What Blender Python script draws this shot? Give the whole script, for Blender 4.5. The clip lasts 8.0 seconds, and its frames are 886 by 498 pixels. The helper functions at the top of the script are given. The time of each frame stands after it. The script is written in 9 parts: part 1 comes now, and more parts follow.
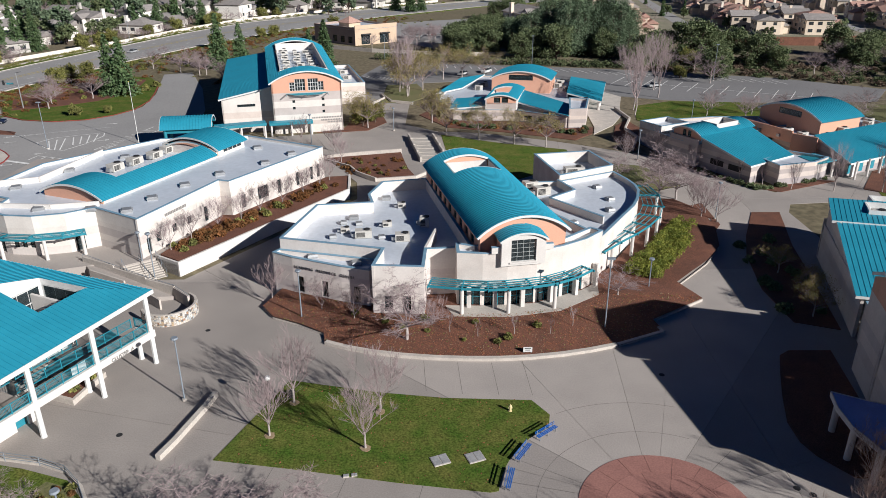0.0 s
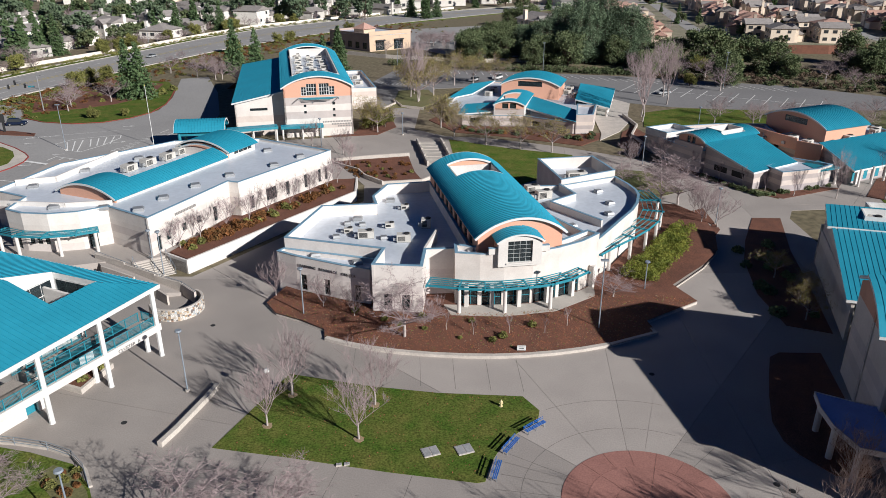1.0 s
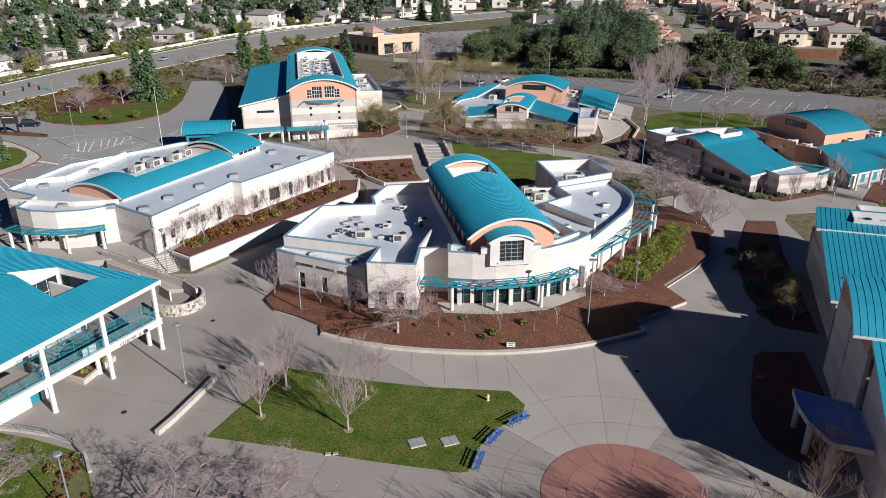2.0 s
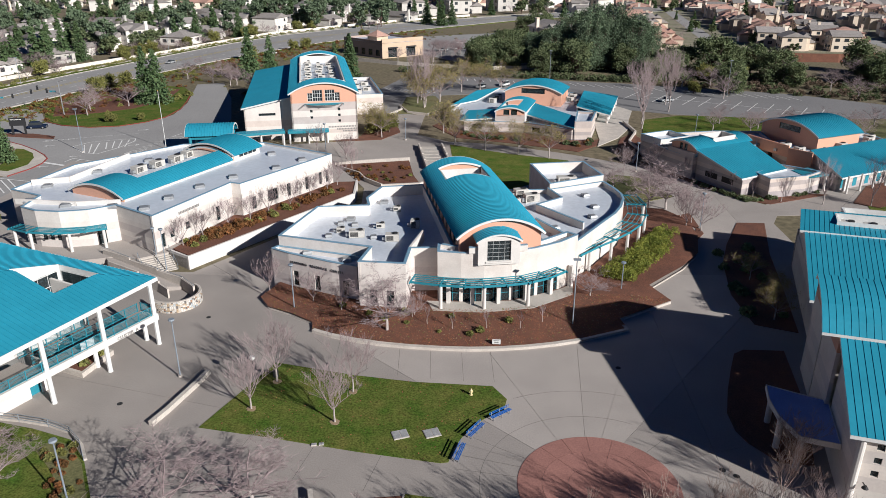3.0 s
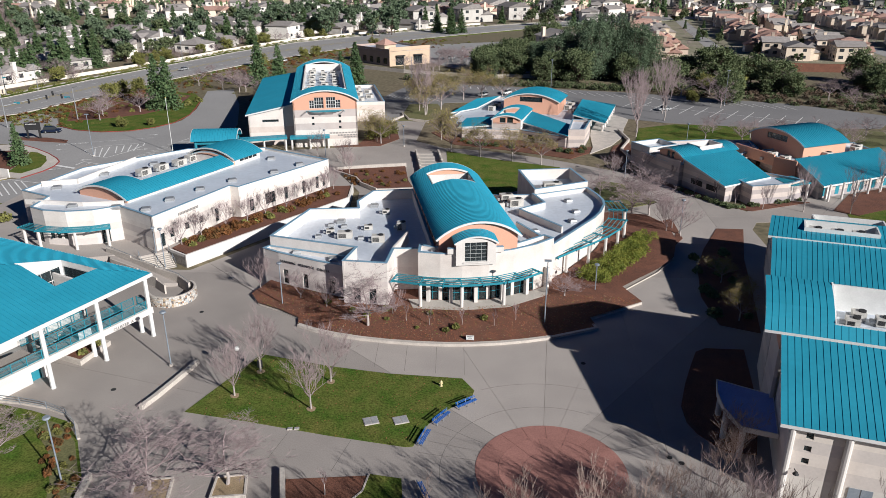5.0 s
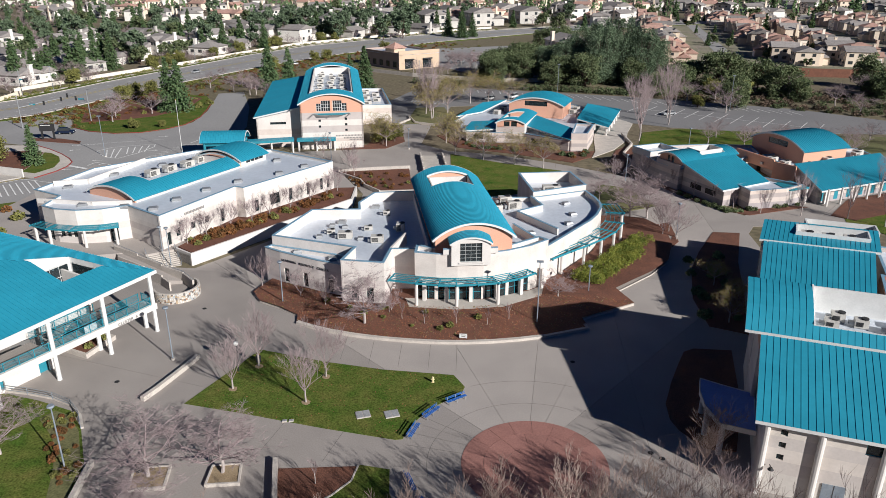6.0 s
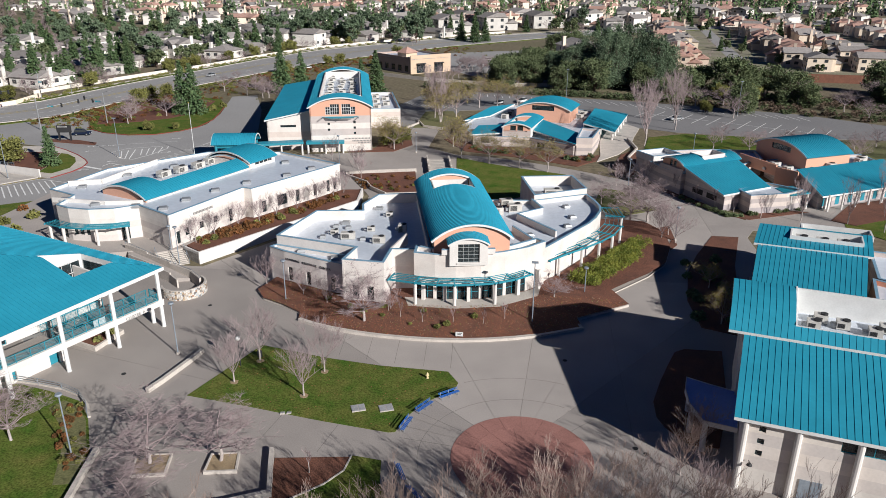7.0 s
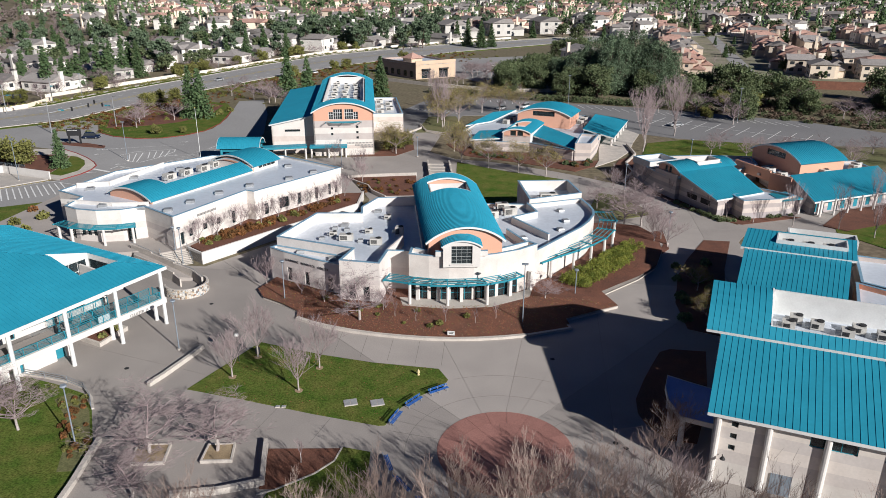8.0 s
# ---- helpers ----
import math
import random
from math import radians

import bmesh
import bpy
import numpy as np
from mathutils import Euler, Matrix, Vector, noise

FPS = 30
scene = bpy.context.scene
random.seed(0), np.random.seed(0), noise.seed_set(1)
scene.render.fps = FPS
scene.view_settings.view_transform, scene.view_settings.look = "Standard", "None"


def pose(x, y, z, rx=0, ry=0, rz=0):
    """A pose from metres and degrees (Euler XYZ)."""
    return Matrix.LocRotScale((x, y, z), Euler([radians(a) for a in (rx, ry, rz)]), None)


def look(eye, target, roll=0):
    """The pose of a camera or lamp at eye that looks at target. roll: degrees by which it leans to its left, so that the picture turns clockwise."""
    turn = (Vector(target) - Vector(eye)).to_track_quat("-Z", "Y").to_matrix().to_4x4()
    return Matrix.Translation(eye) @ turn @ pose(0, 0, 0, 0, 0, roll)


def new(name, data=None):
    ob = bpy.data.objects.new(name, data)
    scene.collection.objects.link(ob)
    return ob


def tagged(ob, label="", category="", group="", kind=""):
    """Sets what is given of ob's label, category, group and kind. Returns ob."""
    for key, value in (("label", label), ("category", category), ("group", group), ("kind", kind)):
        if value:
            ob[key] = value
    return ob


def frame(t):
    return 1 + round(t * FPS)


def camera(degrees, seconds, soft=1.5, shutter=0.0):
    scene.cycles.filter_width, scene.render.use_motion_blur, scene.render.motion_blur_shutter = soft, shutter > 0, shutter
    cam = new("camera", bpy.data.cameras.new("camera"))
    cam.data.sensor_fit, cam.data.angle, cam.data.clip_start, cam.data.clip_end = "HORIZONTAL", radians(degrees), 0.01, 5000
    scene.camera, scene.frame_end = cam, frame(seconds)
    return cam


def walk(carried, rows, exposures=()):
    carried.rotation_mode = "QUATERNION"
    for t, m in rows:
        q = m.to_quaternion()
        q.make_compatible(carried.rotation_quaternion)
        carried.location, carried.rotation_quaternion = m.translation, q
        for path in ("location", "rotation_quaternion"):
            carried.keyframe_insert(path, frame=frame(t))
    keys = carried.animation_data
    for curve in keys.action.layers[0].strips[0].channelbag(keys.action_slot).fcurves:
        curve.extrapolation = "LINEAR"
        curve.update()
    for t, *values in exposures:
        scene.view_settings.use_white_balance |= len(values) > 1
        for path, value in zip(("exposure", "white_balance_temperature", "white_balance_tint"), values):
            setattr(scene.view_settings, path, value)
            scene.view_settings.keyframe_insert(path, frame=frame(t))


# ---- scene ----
import collections

cam = camera(63.00, 8.0, soft=0.45)
PATH = (
    (0.0, (0.429, 8.471, 42.576), (0.307, 54.400, 22.815), -0.162),
    (0.5, (1.480, 7.213, 42.603), (0.781, 53.260, 23.130), -0.070),
    (1.0, (2.613, 6.131, 42.823), (1.373, 52.209, 23.451), -0.043),
    (1.5, (3.810, 5.025, 43.044), (2.101, 51.128, 23.766), -0.049),
    (2.0, (5.050, 3.897, 43.283), (2.955, 50.022, 24.096), -0.067),
    (2.5, (6.314, 2.751, 43.546), (3.911, 48.899, 24.451), -0.083),
    (3.0, (7.588, 1.592, 43.833), (4.932, 47.765, 24.831), -0.089),
    (3.5, (8.860, 0.428, 44.136), (5.979, 46.627, 25.232), -0.080),
    (4.0, (10.126, -0.733, 44.445), (7.013, 45.492, 25.642), -0.059),
    (4.5, (11.384, -1.885, 44.751), (8.003, 44.364, 26.053), -0.028),
    (5.0, (12.639, -3.022, 45.043), (8.928, 43.245, 26.453), 0.009),
    (5.5, (13.896, -4.128, 45.377), (9.781, 42.138, 26.867), 0.048),
    (6.0, (15.162, -5.239, 45.656), (10.573, 41.023, 27.251), 0.084),
    (6.5, (16.440, -6.365, 45.928), (11.333, 39.886, 27.634), 0.118),
    (7.0, (17.723, -7.543, 46.215), (12.110, 38.697, 28.040), 0.151),
    (7.5, (18.992, -8.832, 46.553), (12.972, 37.408, 28.509), 0.192),
    (8.0, (20.206, -10.319, 46.995), (14.006, 35.956, 29.102), 0.256),
)
walk(cam, [(t, look(eye, target, roll)) for t, eye, target, roll in PATH], exposures=((0.0, 0.51, 4730.0, 12.0), (8.0, 0.51, 4730.0, 12.0)))

# ---- light ----
SUN_EL, SUN_DIR = radians(25.2), Vector((0.768, -0.640, 0.0)).normalized()
world = bpy.data.worlds.new("world")
scene.world = world
world.use_nodes = True
wn = world.node_tree.nodes
sky = wn.new("ShaderNodeTexSky")
sky.sky_type = 'NISHITA'
sky.sun_disc = False
sky.sun_elevation = SUN_EL
sky.ozone_density, sky.dust_density = 10.0, 0.0
sky.sun_rotation = math.atan2(SUN_DIR.x, SUN_DIR.y)
wn["Background"].inputs["Strength"].default_value = 0.0124
world.node_tree.links.new(sky.outputs[0], wn["Background"].inputs["Color"])
sun = new("sun", bpy.data.lights.new("sun", "SUN"))
sun.data.energy = 5.0
sun.data.angle = radians(0.55)
sun.data.color = (1.0, 0.785, 0.515)
sun.matrix_world = look(SUN_DIR * 60 + Vector((0, 60, 60 * math.tan(SUN_EL))), (0, 60, 0))

# ---- materials ----


def mat(name, col, col2=None, rough=0.8, metal=0.0, scale=0.3, fine=6.0, bump=0.15, contrast=0.5, rnd=0.0, grain=0.12, spec=0.4):
    """A surface with stains at metre scale, grain at centimetre scale and fine relief."""
    m = bpy.data.materials.new(name)
    m.use_nodes = True
    n, l = m.node_tree.nodes, m.node_tree.links
    b = n["Principled BSDF"]
    b.inputs["Roughness"].default_value = rough
    b.inputs["Metallic"].default_value = metal
    b.inputs["Specular IOR Level"].default_value = spec
    geo = n.new("ShaderNodeNewGeometry")
    big, small = n.new("ShaderNodeTexNoise"), n.new("ShaderNodeTexNoise")
    for node, sc, det in ((big, scale, 5), (small, fine, 4)):
        node.inputs["Scale"].default_value = sc
        node.inputs["Detail"].default_value = det
        l.new(geo.outputs["Position"], node.inputs["Vector"])
    ramp = n.new("ShaderNodeMapRange")
    ramp.inputs[1].default_value, ramp.inputs[2].default_value = 0.5 - contrast * 0.35, 0.5 + contrast * 0.35
    l.new(big.outputs[0], ramp.inputs[0])
    mix = n.new("ShaderNodeMix")
    mix.data_type = 'RGBA'
    mix.inputs[6].default_value = (*col, 1)
    mix.inputs[7].default_value = (*(col2 or [c * 0.8 for c in col]), 1)
    l.new(ramp.outputs[0], mix.inputs[0])
    hsv = n.new("ShaderNodeHueSaturation")
    l.new(mix.outputs[2], hsv.inputs["Color"])
    val = n.new("ShaderNodeMapRange")
    val.inputs[1].default_value, val.inputs[2].default_value = 0.3, 0.7
    val.inputs[3].default_value, val.inputs[4].default_value = 1 - grain, 1 + grain
    l.new(small.outputs[0], val.inputs[0])
    last = val.outputs[0]
    if rnd:
        info = n.new("ShaderNodeObjectInfo")
        r = n.new("ShaderNodeMapRange")
        r.inputs[3].default_value, r.inputs[4].default_value = 1 - rnd, 1 + rnd
        l.new(info.outputs["Random"], r.inputs[0])
        mul = n.new("ShaderNodeMath")
        mul.operation = 'MULTIPLY'
        l.new(last, mul.inputs[0])
        l.new(r.outputs[0], mul.inputs[1])
        last = mul.outputs[0]
    l.new(last, hsv.inputs["Value"])
    l.new(hsv.outputs[0], b.inputs["Base Color"])
    bp = n.new("ShaderNodeBump")
    bp.inputs["Strength"].default_value = bump
    bp.inputs["Distance"].default_value = 0.05
    l.new(small.outputs[0], bp.inputs["Height"])
    l.new(bp.outputs[0], b.inputs["Normal"])
    return m


def banded(name, levels):
    """Painted block wall with horizontal colour courses. levels: (height, colour), rising."""
    m = mat(name, levels[0][1], rough=0.85, scale=0.5, fine=4.0, bump=0.1, contrast=0.6, grain=0.05)
    n, l = m.node_tree.nodes, m.node_tree.links
    geo = [x for x in n if x.type == 'NEW_GEOMETRY'][0]
    mix = [x for x in n if x.type == 'MIX'][0]
    sep = n.new("ShaderNodeSeparateXYZ")
    l.new(geo.outputs["Position"], sep.inputs[0])
    mr = n.new("ShaderNodeMapRange")
    mr.inputs[2].default_value = 20.0
    l.new(sep.outputs[2], mr.inputs[0])
    ramp = n.new("ShaderNodeValToRGB")
    ramp.color_ramp.interpolation = 'CONSTANT'
    e = ramp.color_ramp.elements
    e[0].position, e[0].color = 0.0, (*levels[0][1], 1)
    e.remove(e[1])
    for z, c in levels[1:]:
        k = e.new(z / 20.0)
        k.color = (*c, 1)
    l.new(mr.outputs[0], ramp.inputs[0])
    dark = n.new("ShaderNodeMix")
    dark.data_type, dark.blend_type = 'RGBA', 'MULTIPLY'
    dark.inputs[0].default_value = 1.0
    dark.inputs[7].default_value = (0.88, 0.87, 0.86, 1)
    l.new(ramp.outputs[0], mix.inputs[6])
    l.new(ramp.outputs[0], dark.inputs[6])
    l.new(dark.outputs[2], mix.inputs[7])
    return m


def glassy(name, col):
    m = bpy.data.materials.new(name)
    m.use_nodes = True
    b = m.node_tree.nodes["Principled BSDF"]
    b.inputs["Base Color"].default_value = (*col, 1)
    b.inputs["Roughness"].default_value = 0.06
    b.inputs["Transmission Weight"].default_value = 0.85
    b.inputs["IOR"].default_value = 1.45
    return m


CREAM, TAN, SALMON, WHITE = (0.74, 0.69, 0.635), (0.54, 0.485, 0.455), (0.66, 0.38, 0.255), (0.82, 0.80, 0.77)
M_TEAL = mat("teal metal roof", (0.058, 0.300, 0.425), (0.050, 0.265, 0.380), rough=0.5, scale=0.25, fine=2.0, bump=0.03, grain=0.05, spec=0.35)
M_TEALTRIM = mat("teal painted steel", (0.055, 0.25, 0.33), (0.045, 0.22, 0.29), rough=0.5, scale=1.0, bump=0.03, grain=0.06)
M_CAP = mat("blue grey metal coping", (0.24, 0.38, 0.50), (0.20, 0.32, 0.43), rough=0.5, scale=1.0, bump=0.03, grain=0.06)
M_ROOF = mat("white roof membrane", (0.65, 0.69, 0.76), (0.56, 0.60, 0.66), rough=0.34, scale=0.22, fine=1.5, bump=0.06, contrast=0.9, grain=0.06)
M_WHITE = mat("white painted stucco", (0.70, 0.67, 0.63), (0.63, 0.60, 0.56), rough=0.85, scale=0.5, bump=0.08, grain=0.05)
M_FASCIA = mat("white fascia", (0.73, 0.73, 0.71), (0.66, 0.66, 0.64), rough=0.6, scale=0.8, bump=0.03, grain=0.04)
M_SALMON = mat("salmon stucco", SALMON, (0.66, 0.37, 0.25), rough=0.88, scale=0.5, bump=0.08, grain=0.05)
M_LRC = banded("cream block wall of the library", [(0, (0.74, 0.68, 0.65)), (1.4, (0.67, 0.61, 0.585)), (2.5, (0.75, 0.69, 0.65)), (3.6, (0.69, 0.63, 0.60)), (4.4, (0.75, 0.70, 0.655))])
M_PLAINCREAM = mat("cream stucco", CREAM, (0.61, 0.555, 0.505), rough=0.85, scale=0.4, bump=0.08, grain=0.05)
M_ADM = banded("banded block wall", [(0, (0.66, 0.61, 0.57)), (2.8, CREAM), (3.7, (0.62, 0.565, 0.53)), (4.9, CREAM), (5.7, (0.78, 0.735, 0.68))])
M_GYM = banded("banded wall of the hall", [(0, CREAM), (3.2, (0.62, 0.55, 0.50)), (4.1, CREAM), (5.6, TAN), (7.2, CREAM), (8.7, TAN), (10.6, SALMON)])
M_GYMSIDE = banded("banded side wall of the hall", [(0, (0.62, 0.55, 0.50)), (3.0, CREAM), (4.6, (0.66, 0.58, 0.52)), (6.0, CREAM)])
M_POD = banded("banded classroom wall", [(0, (0.42, 0.38, 0.38)), (1.7, (0.62, 0.55, 0.50)), (2.6, (0.45, 0.40, 0.38)), (3.5, (0.66, 0.57, 0.50)), (4.3, (0.55, 0.48, 0.44))])
M_MU = banded("banded concrete wall", [(0, (0.64, 0.60, 0.55)), (2.3, (0.60, 0.55, 0.51)), (3.6, (0.70, 0.64, 0.58)), (5.0, (0.62, 0.57, 0.53)), (6.2, (0.71, 0.65, 0.58)), (9.4, SALMON)])
M_CONC = mat("plaza concrete", (0.42, 0.38, 0.345), (0.32, 0.29, 0.265), rough=0.9, scale=0.16, fine=7.0, bump=0.06, contrast=0.95, rnd=0.13, grain=0.10)
M_JOINT = mat("joint filler", (0.17, 0.155, 0.14), rough=0.95, grain=0.15)
M_KERB = mat("concrete kerb", (0.58, 0.53, 0.47), (0.48, 0.44, 0.39), rough=0.9, scale=0.6, fine=5.0, grain=0.1)
M_STEP = mat("concrete step", (0.50, 0.46, 0.41), (0.42, 0.39, 0.35), rough=0.9, scale=0.6, fine=5.0, grain=0.1)
M_ASPH = mat("asphalt", (0.28, 0.272, 0.265), (0.36, 0.35, 0.34), rough=0.92, scale=0.05, fine=3.0, bump=0.1, contrast=1.0, grain=0.12)
M_ASPH2 = mat("dark asphalt", (0.19, 0.186, 0.188), (0.25, 0.243, 0.24), rough=0.92, scale=0.05, fine=3.0, bump=0.1, contrast=1.0, grain=0.12)
M_YARD = mat("bare pale yard ground", (0.30, 0.26, 0.21), (0.17, 0.18, 0.09), rough=0.95, scale=0.08, fine=1.0, contrast=0.9, grain=0.25)
M_LINE = mat("road paint", (0.85, 0.84, 0.81), (0.7, 0.7, 0.68), rough=0.8, scale=1.5, grain=0.15)
M_YEL = mat("yellow road paint", (0.65, 0.50, 0.08), rough=0.8, scale=1.5, grain=0.15)
M_RED = mat("red kerb paint", (0.30, 0.06, 0.05), rough=0.8, scale=1.5, grain=0.15)
M_LAWN = mat("lawn", (0.050, 0.112, 0.008), (0.155, 0.150, 0.035), rough=0.95, scale=0.42, fine=5.0, bump=0.6, contrast=0.8, grain=0.5, spec=0.1)
M_GRASS2 = mat("dry grass verge", (0.105, 0.13, 0.035), (0.19, 0.16, 0.08), rough=0.95, scale=0.1, fine=4.0, bump=0.4, contrast=0.9, grain=0.3)
M_BARK = mat("bark mulch", (0.185, 0.080, 0.046), (0.105, 0.050, 0.034), rough=0.95, scale=0.5, fine=9.0, bump=0.6, contrast=0.9, grain=0.45)
M_SOIL = mat("open ground", (0.20, 0.155, 0.105), (0.13, 0.125, 0.06), rough=0.95, scale=0.03, fine=0.8, bump=0.4, contrast=1.0, grain=0.35)
M_BRICKP = mat("red brick paving", (0.36, 0.185, 0.15), (0.28, 0.14, 0.115), rough=0.9, scale=0.4, fine=6.0, bump=0.2, contrast=0.8, grain=0.15, rnd=0.08)
M_SAND = mat("decomposed granite", (0.36, 0.28, 0.17), (0.28, 0.21, 0.12), rough=0.95, scale=0.8, fine=8.0, bump=0.3, grain=0.25)
M_TWIG = mat("bare grey bark", (0.33, 0.265, 0.265), (0.25, 0.195, 0.195), rough=0.9, scale=2.0, grain=0.2)
M_TWIGR = mat("reddish bare bark", (0.38, 0.295, 0.25), (0.29, 0.22, 0.185), rough=0.9, scale=2.0, grain=0.2)
M_PORCH = mat("blue roof coating", (0.34, 0.42, 0.75), (0.28, 0.34, 0.66), rough=0.6, scale=0.6, grain=0.08)
M_TRUNK = mat("brown bark", (0.14, 0.10, 0.075), (0.10, 0.07, 0.055), rough=0.95, scale=2.0, fine=9.0, bump=0.5, grain=0.3)
M_PALE = mat("pale trunk bark", (0.46, 0.41, 0.38), (0.34, 0.30, 0.28), rough=0.9, scale=1.5, fine=9.0, bump=0.3, grain=0.2)
M_OAK = mat("dark evergreen leaves", (0.115, 0.15, 0.068), (0.15, 0.17, 0.08), rough=0.8, scale=0.5, fine=3.0, grain=0.4, rnd=0.2, spec=0.08)
M_EUC = mat("grey green leaves", (0.15, 0.20, 0.115), (0.115, 0.15, 0.09), rough=0.8, scale=0.4, fine=3.0, grain=0.4, rnd=0.15, spec=0.08)
M_CON = mat("conifer needles", (0.085, 0.135, 0.058), (0.11, 0.15, 0.062), rough=0.85, scale=0.6, fine=3.0, grain=0.4, rnd=0.2, spec=0.08)
M_HEDGE = mat("bright hedge leaves", (0.26, 0.27, 0.042), (0.14, 0.17, 0.03), rough=0.8, scale=0.8, fine=4.0, grain=0.4, spec=0.1)
M_SHRUB = mat("olive shrub leaves", (0.215, 0.21, 0.055), (0.135, 0.14, 0.045), rough=0.85, scale=0.8, fine=4.0, grain=0.4, rnd=0.25, spec=0.08)
M_RUST = mat("russet shrub leaves", (0.20, 0.085, 0.03), (0.12, 0.075, 0.03), rough=0.85, scale=0.8, fine=4.0, grain=0.4, rnd=0.2, spec=0.08)
M_LITTER = mat("fallen leaves", (0.34, 0.14, 0.06), (0.22, 0.09, 0.045), rough=0.9, scale=1.0, grain=0.4)
M_THICK = mat("bare brown thicket", (0.17, 0.125, 0.09), (0.11, 0.085, 0.06), rough=0.9, scale=0.3, fine=3.0, grain=0.4, spec=0.05)
M_AUT = mat("yellow-green clinging leaves", (0.27, 0.25, 0.08), (0.24, 0.18, 0.08), rough=0.85, scale=0.8, fine=4.0, grain=0.4, rnd=0.2, spec=0.08)
M_GLASS = glassy("window glass", (0.14, 0.18, 0.20))
M_FRAMEW = mat("white window frame", (0.62, 0.63, 0.62), rough=0.5, grain=0.05)
M_FRAME = mat("dark window frame", (0.03, 0.05, 0.055), rough=0.5, grain=0.05)
M_METAL = mat("galvanised steel", (0.45, 0.46, 0.47), (0.36, 0.37, 0.38), rough=0.5, metal=0.5, scale=1.5, grain=0.1)
M_UNIT = mat("beige air handler casing", (0.60, 0.58, 0.53), (0.5, 0.48, 0.44), rough=0.6, scale=1.0, grain=0.08)
M_DARK = mat("dark grille", (0.03, 0.03, 0.032), rough=0.7, grain=0.1)
M_POST = mat("grey lamp post paint", (0.26, 0.29, 0.33), (0.2, 0.23, 0.27), rough=0.5, scale=1.0, grain=0.08)
M_BLUE = mat("blue bench paint", (0.03, 0.13, 0.46), (0.03, 0.10, 0.38), rough=0.45, scale=2.0, grain=0.08)
M_LETTER = mat("dark lettering", (0.03, 0.035, 0.04), rough=0.6)
M_GREYLET = mat("grey lettering", (0.28, 0.27, 0.26), rough=0.6)
M_PLATE = mat("steel cover plate", (0.50, 0.50, 0.50), (0.4, 0.4, 0.4), rough=0.6, metal=0.3, scale=2.0, grain=0.1)
M_CARS = [mat("car paint %s" % nm, c, rough=0.25, scale=3.0, bump=0.0, grain=0.03, spec=0.6) for nm, c in
          (("navy", (0.012, 0.02, 0.05)), ("white", (0.75, 0.75, 0.74)), ("silver", (0.42, 0.43, 0.44)), ("dark", (0.05, 0.05, 0.055)), ("red", (0.25, 0.03, 0.03)))]
M_TYRE = mat("tyre rubber", (0.02, 0.02, 0.02), rough=0.9)

# ---- mesh helpers ----


def thing(name, label, category, loc=(0, 0, 0), group="", kind=""):
    ob = new(name)
    ob.empty_display_size = 0.2
    ob.location = loc
    return tagged(ob, label, category, group, kind)


WELD = ("wall", "coping", "rail", "fascia", "retaining_wall", "side_wall", "well_wall", "gable", "bay", "kerb", "low_wall", "garden_wall", "wooden_fence", "pavement", "bay_cheek")


def part(name, bm, material, parent=None, label="", smooth=False):
    """Links a bmesh as one mesh object under a thing or a part; its vertices are in world coordinates."""
    if name in WELD:
        bmesh.ops.remove_doubles(bm, verts=bm.verts, dist=0.002)
    me = bpy.data.meshes.new(name)
    bm.to_mesh(me)
    bm.free()
    return part_mesh(name, me, material, parent, label, smooth)


def part_mesh(name, me, material, parent=None, label="", smooth=False):
    if material and not me.materials:
        me.materials.append(material)
    if smooth:
        for p in me.polygons:
            p.use_smooth = True
    ob = new(name, me)
    if parent is not None:
        ob.parent = parent
        if parent.type == 'EMPTY':
            ob.matrix_parent_inverse = parent.matrix_basis.inverted()
    if label:
        ob["label"] = label
    return ob


def solo(name, bm, material, label, category, group="", kind="", smooth=False):
    return tagged(part(name, bm, material, None, "", smooth), label, category, group, kind)


def B():
    return bmesh.new()


def face(bm, pts):
    return bm.faces.new([bm.verts.new(p) for p in pts])


def ccw(pts):
    a = sum(p[0] * q[1] - q[0] * p[1] for p, q in zip(pts, pts[1:] + pts[:1]))
    return list(pts) if a > 0 else list(pts)[::-1]


def prism(bm, pts, z0, z1):
    """Upright prism; z0 and z1 may be numbers or functions of x and y."""
    pts = ccw([tuple(p[:2]) for p in pts])
    f0 = z0 if callable(z0) else (lambda x, y: z0)
    f1 = z1 if callable(z1) else (lambda x, y: z1)
    lo = [bm.verts.new((x, y, f0(x, y))) for x, y in pts]
    hi = [bm.verts.new((x, y, f1(x, y))) for x, y in pts]
    bm.faces.new(hi)
    bm.faces.new(lo[::-1])
    k = len(pts)
    for i in range(k):
        bm.faces.new((lo[i], lo[(i + 1) % k], hi[(i + 1) % k], hi[i]))


def box(bm, x0, y0, z0, x1, y1, z1, m=None):
    v = [bm.verts.new(((x0, x1)[i & 1], (y0, y1)[i >> 1 & 1], (z0, z1)[i >> 2])) for i in range(8)]
    for f in ((0, 2, 3, 1), (4, 5, 7, 6), (0, 1, 5, 4), (2, 6, 7, 3), (0, 4, 6, 2), (1, 3, 7, 5)):
        bm.faces.new([v[i] for i in f])
    if m is not None:
        for q in v:
            q.co = m @ q.co


def along(p, q):
    d = Vector((q[0] - p[0], q[1] - p[1]))
    return d.length, d.normalized()


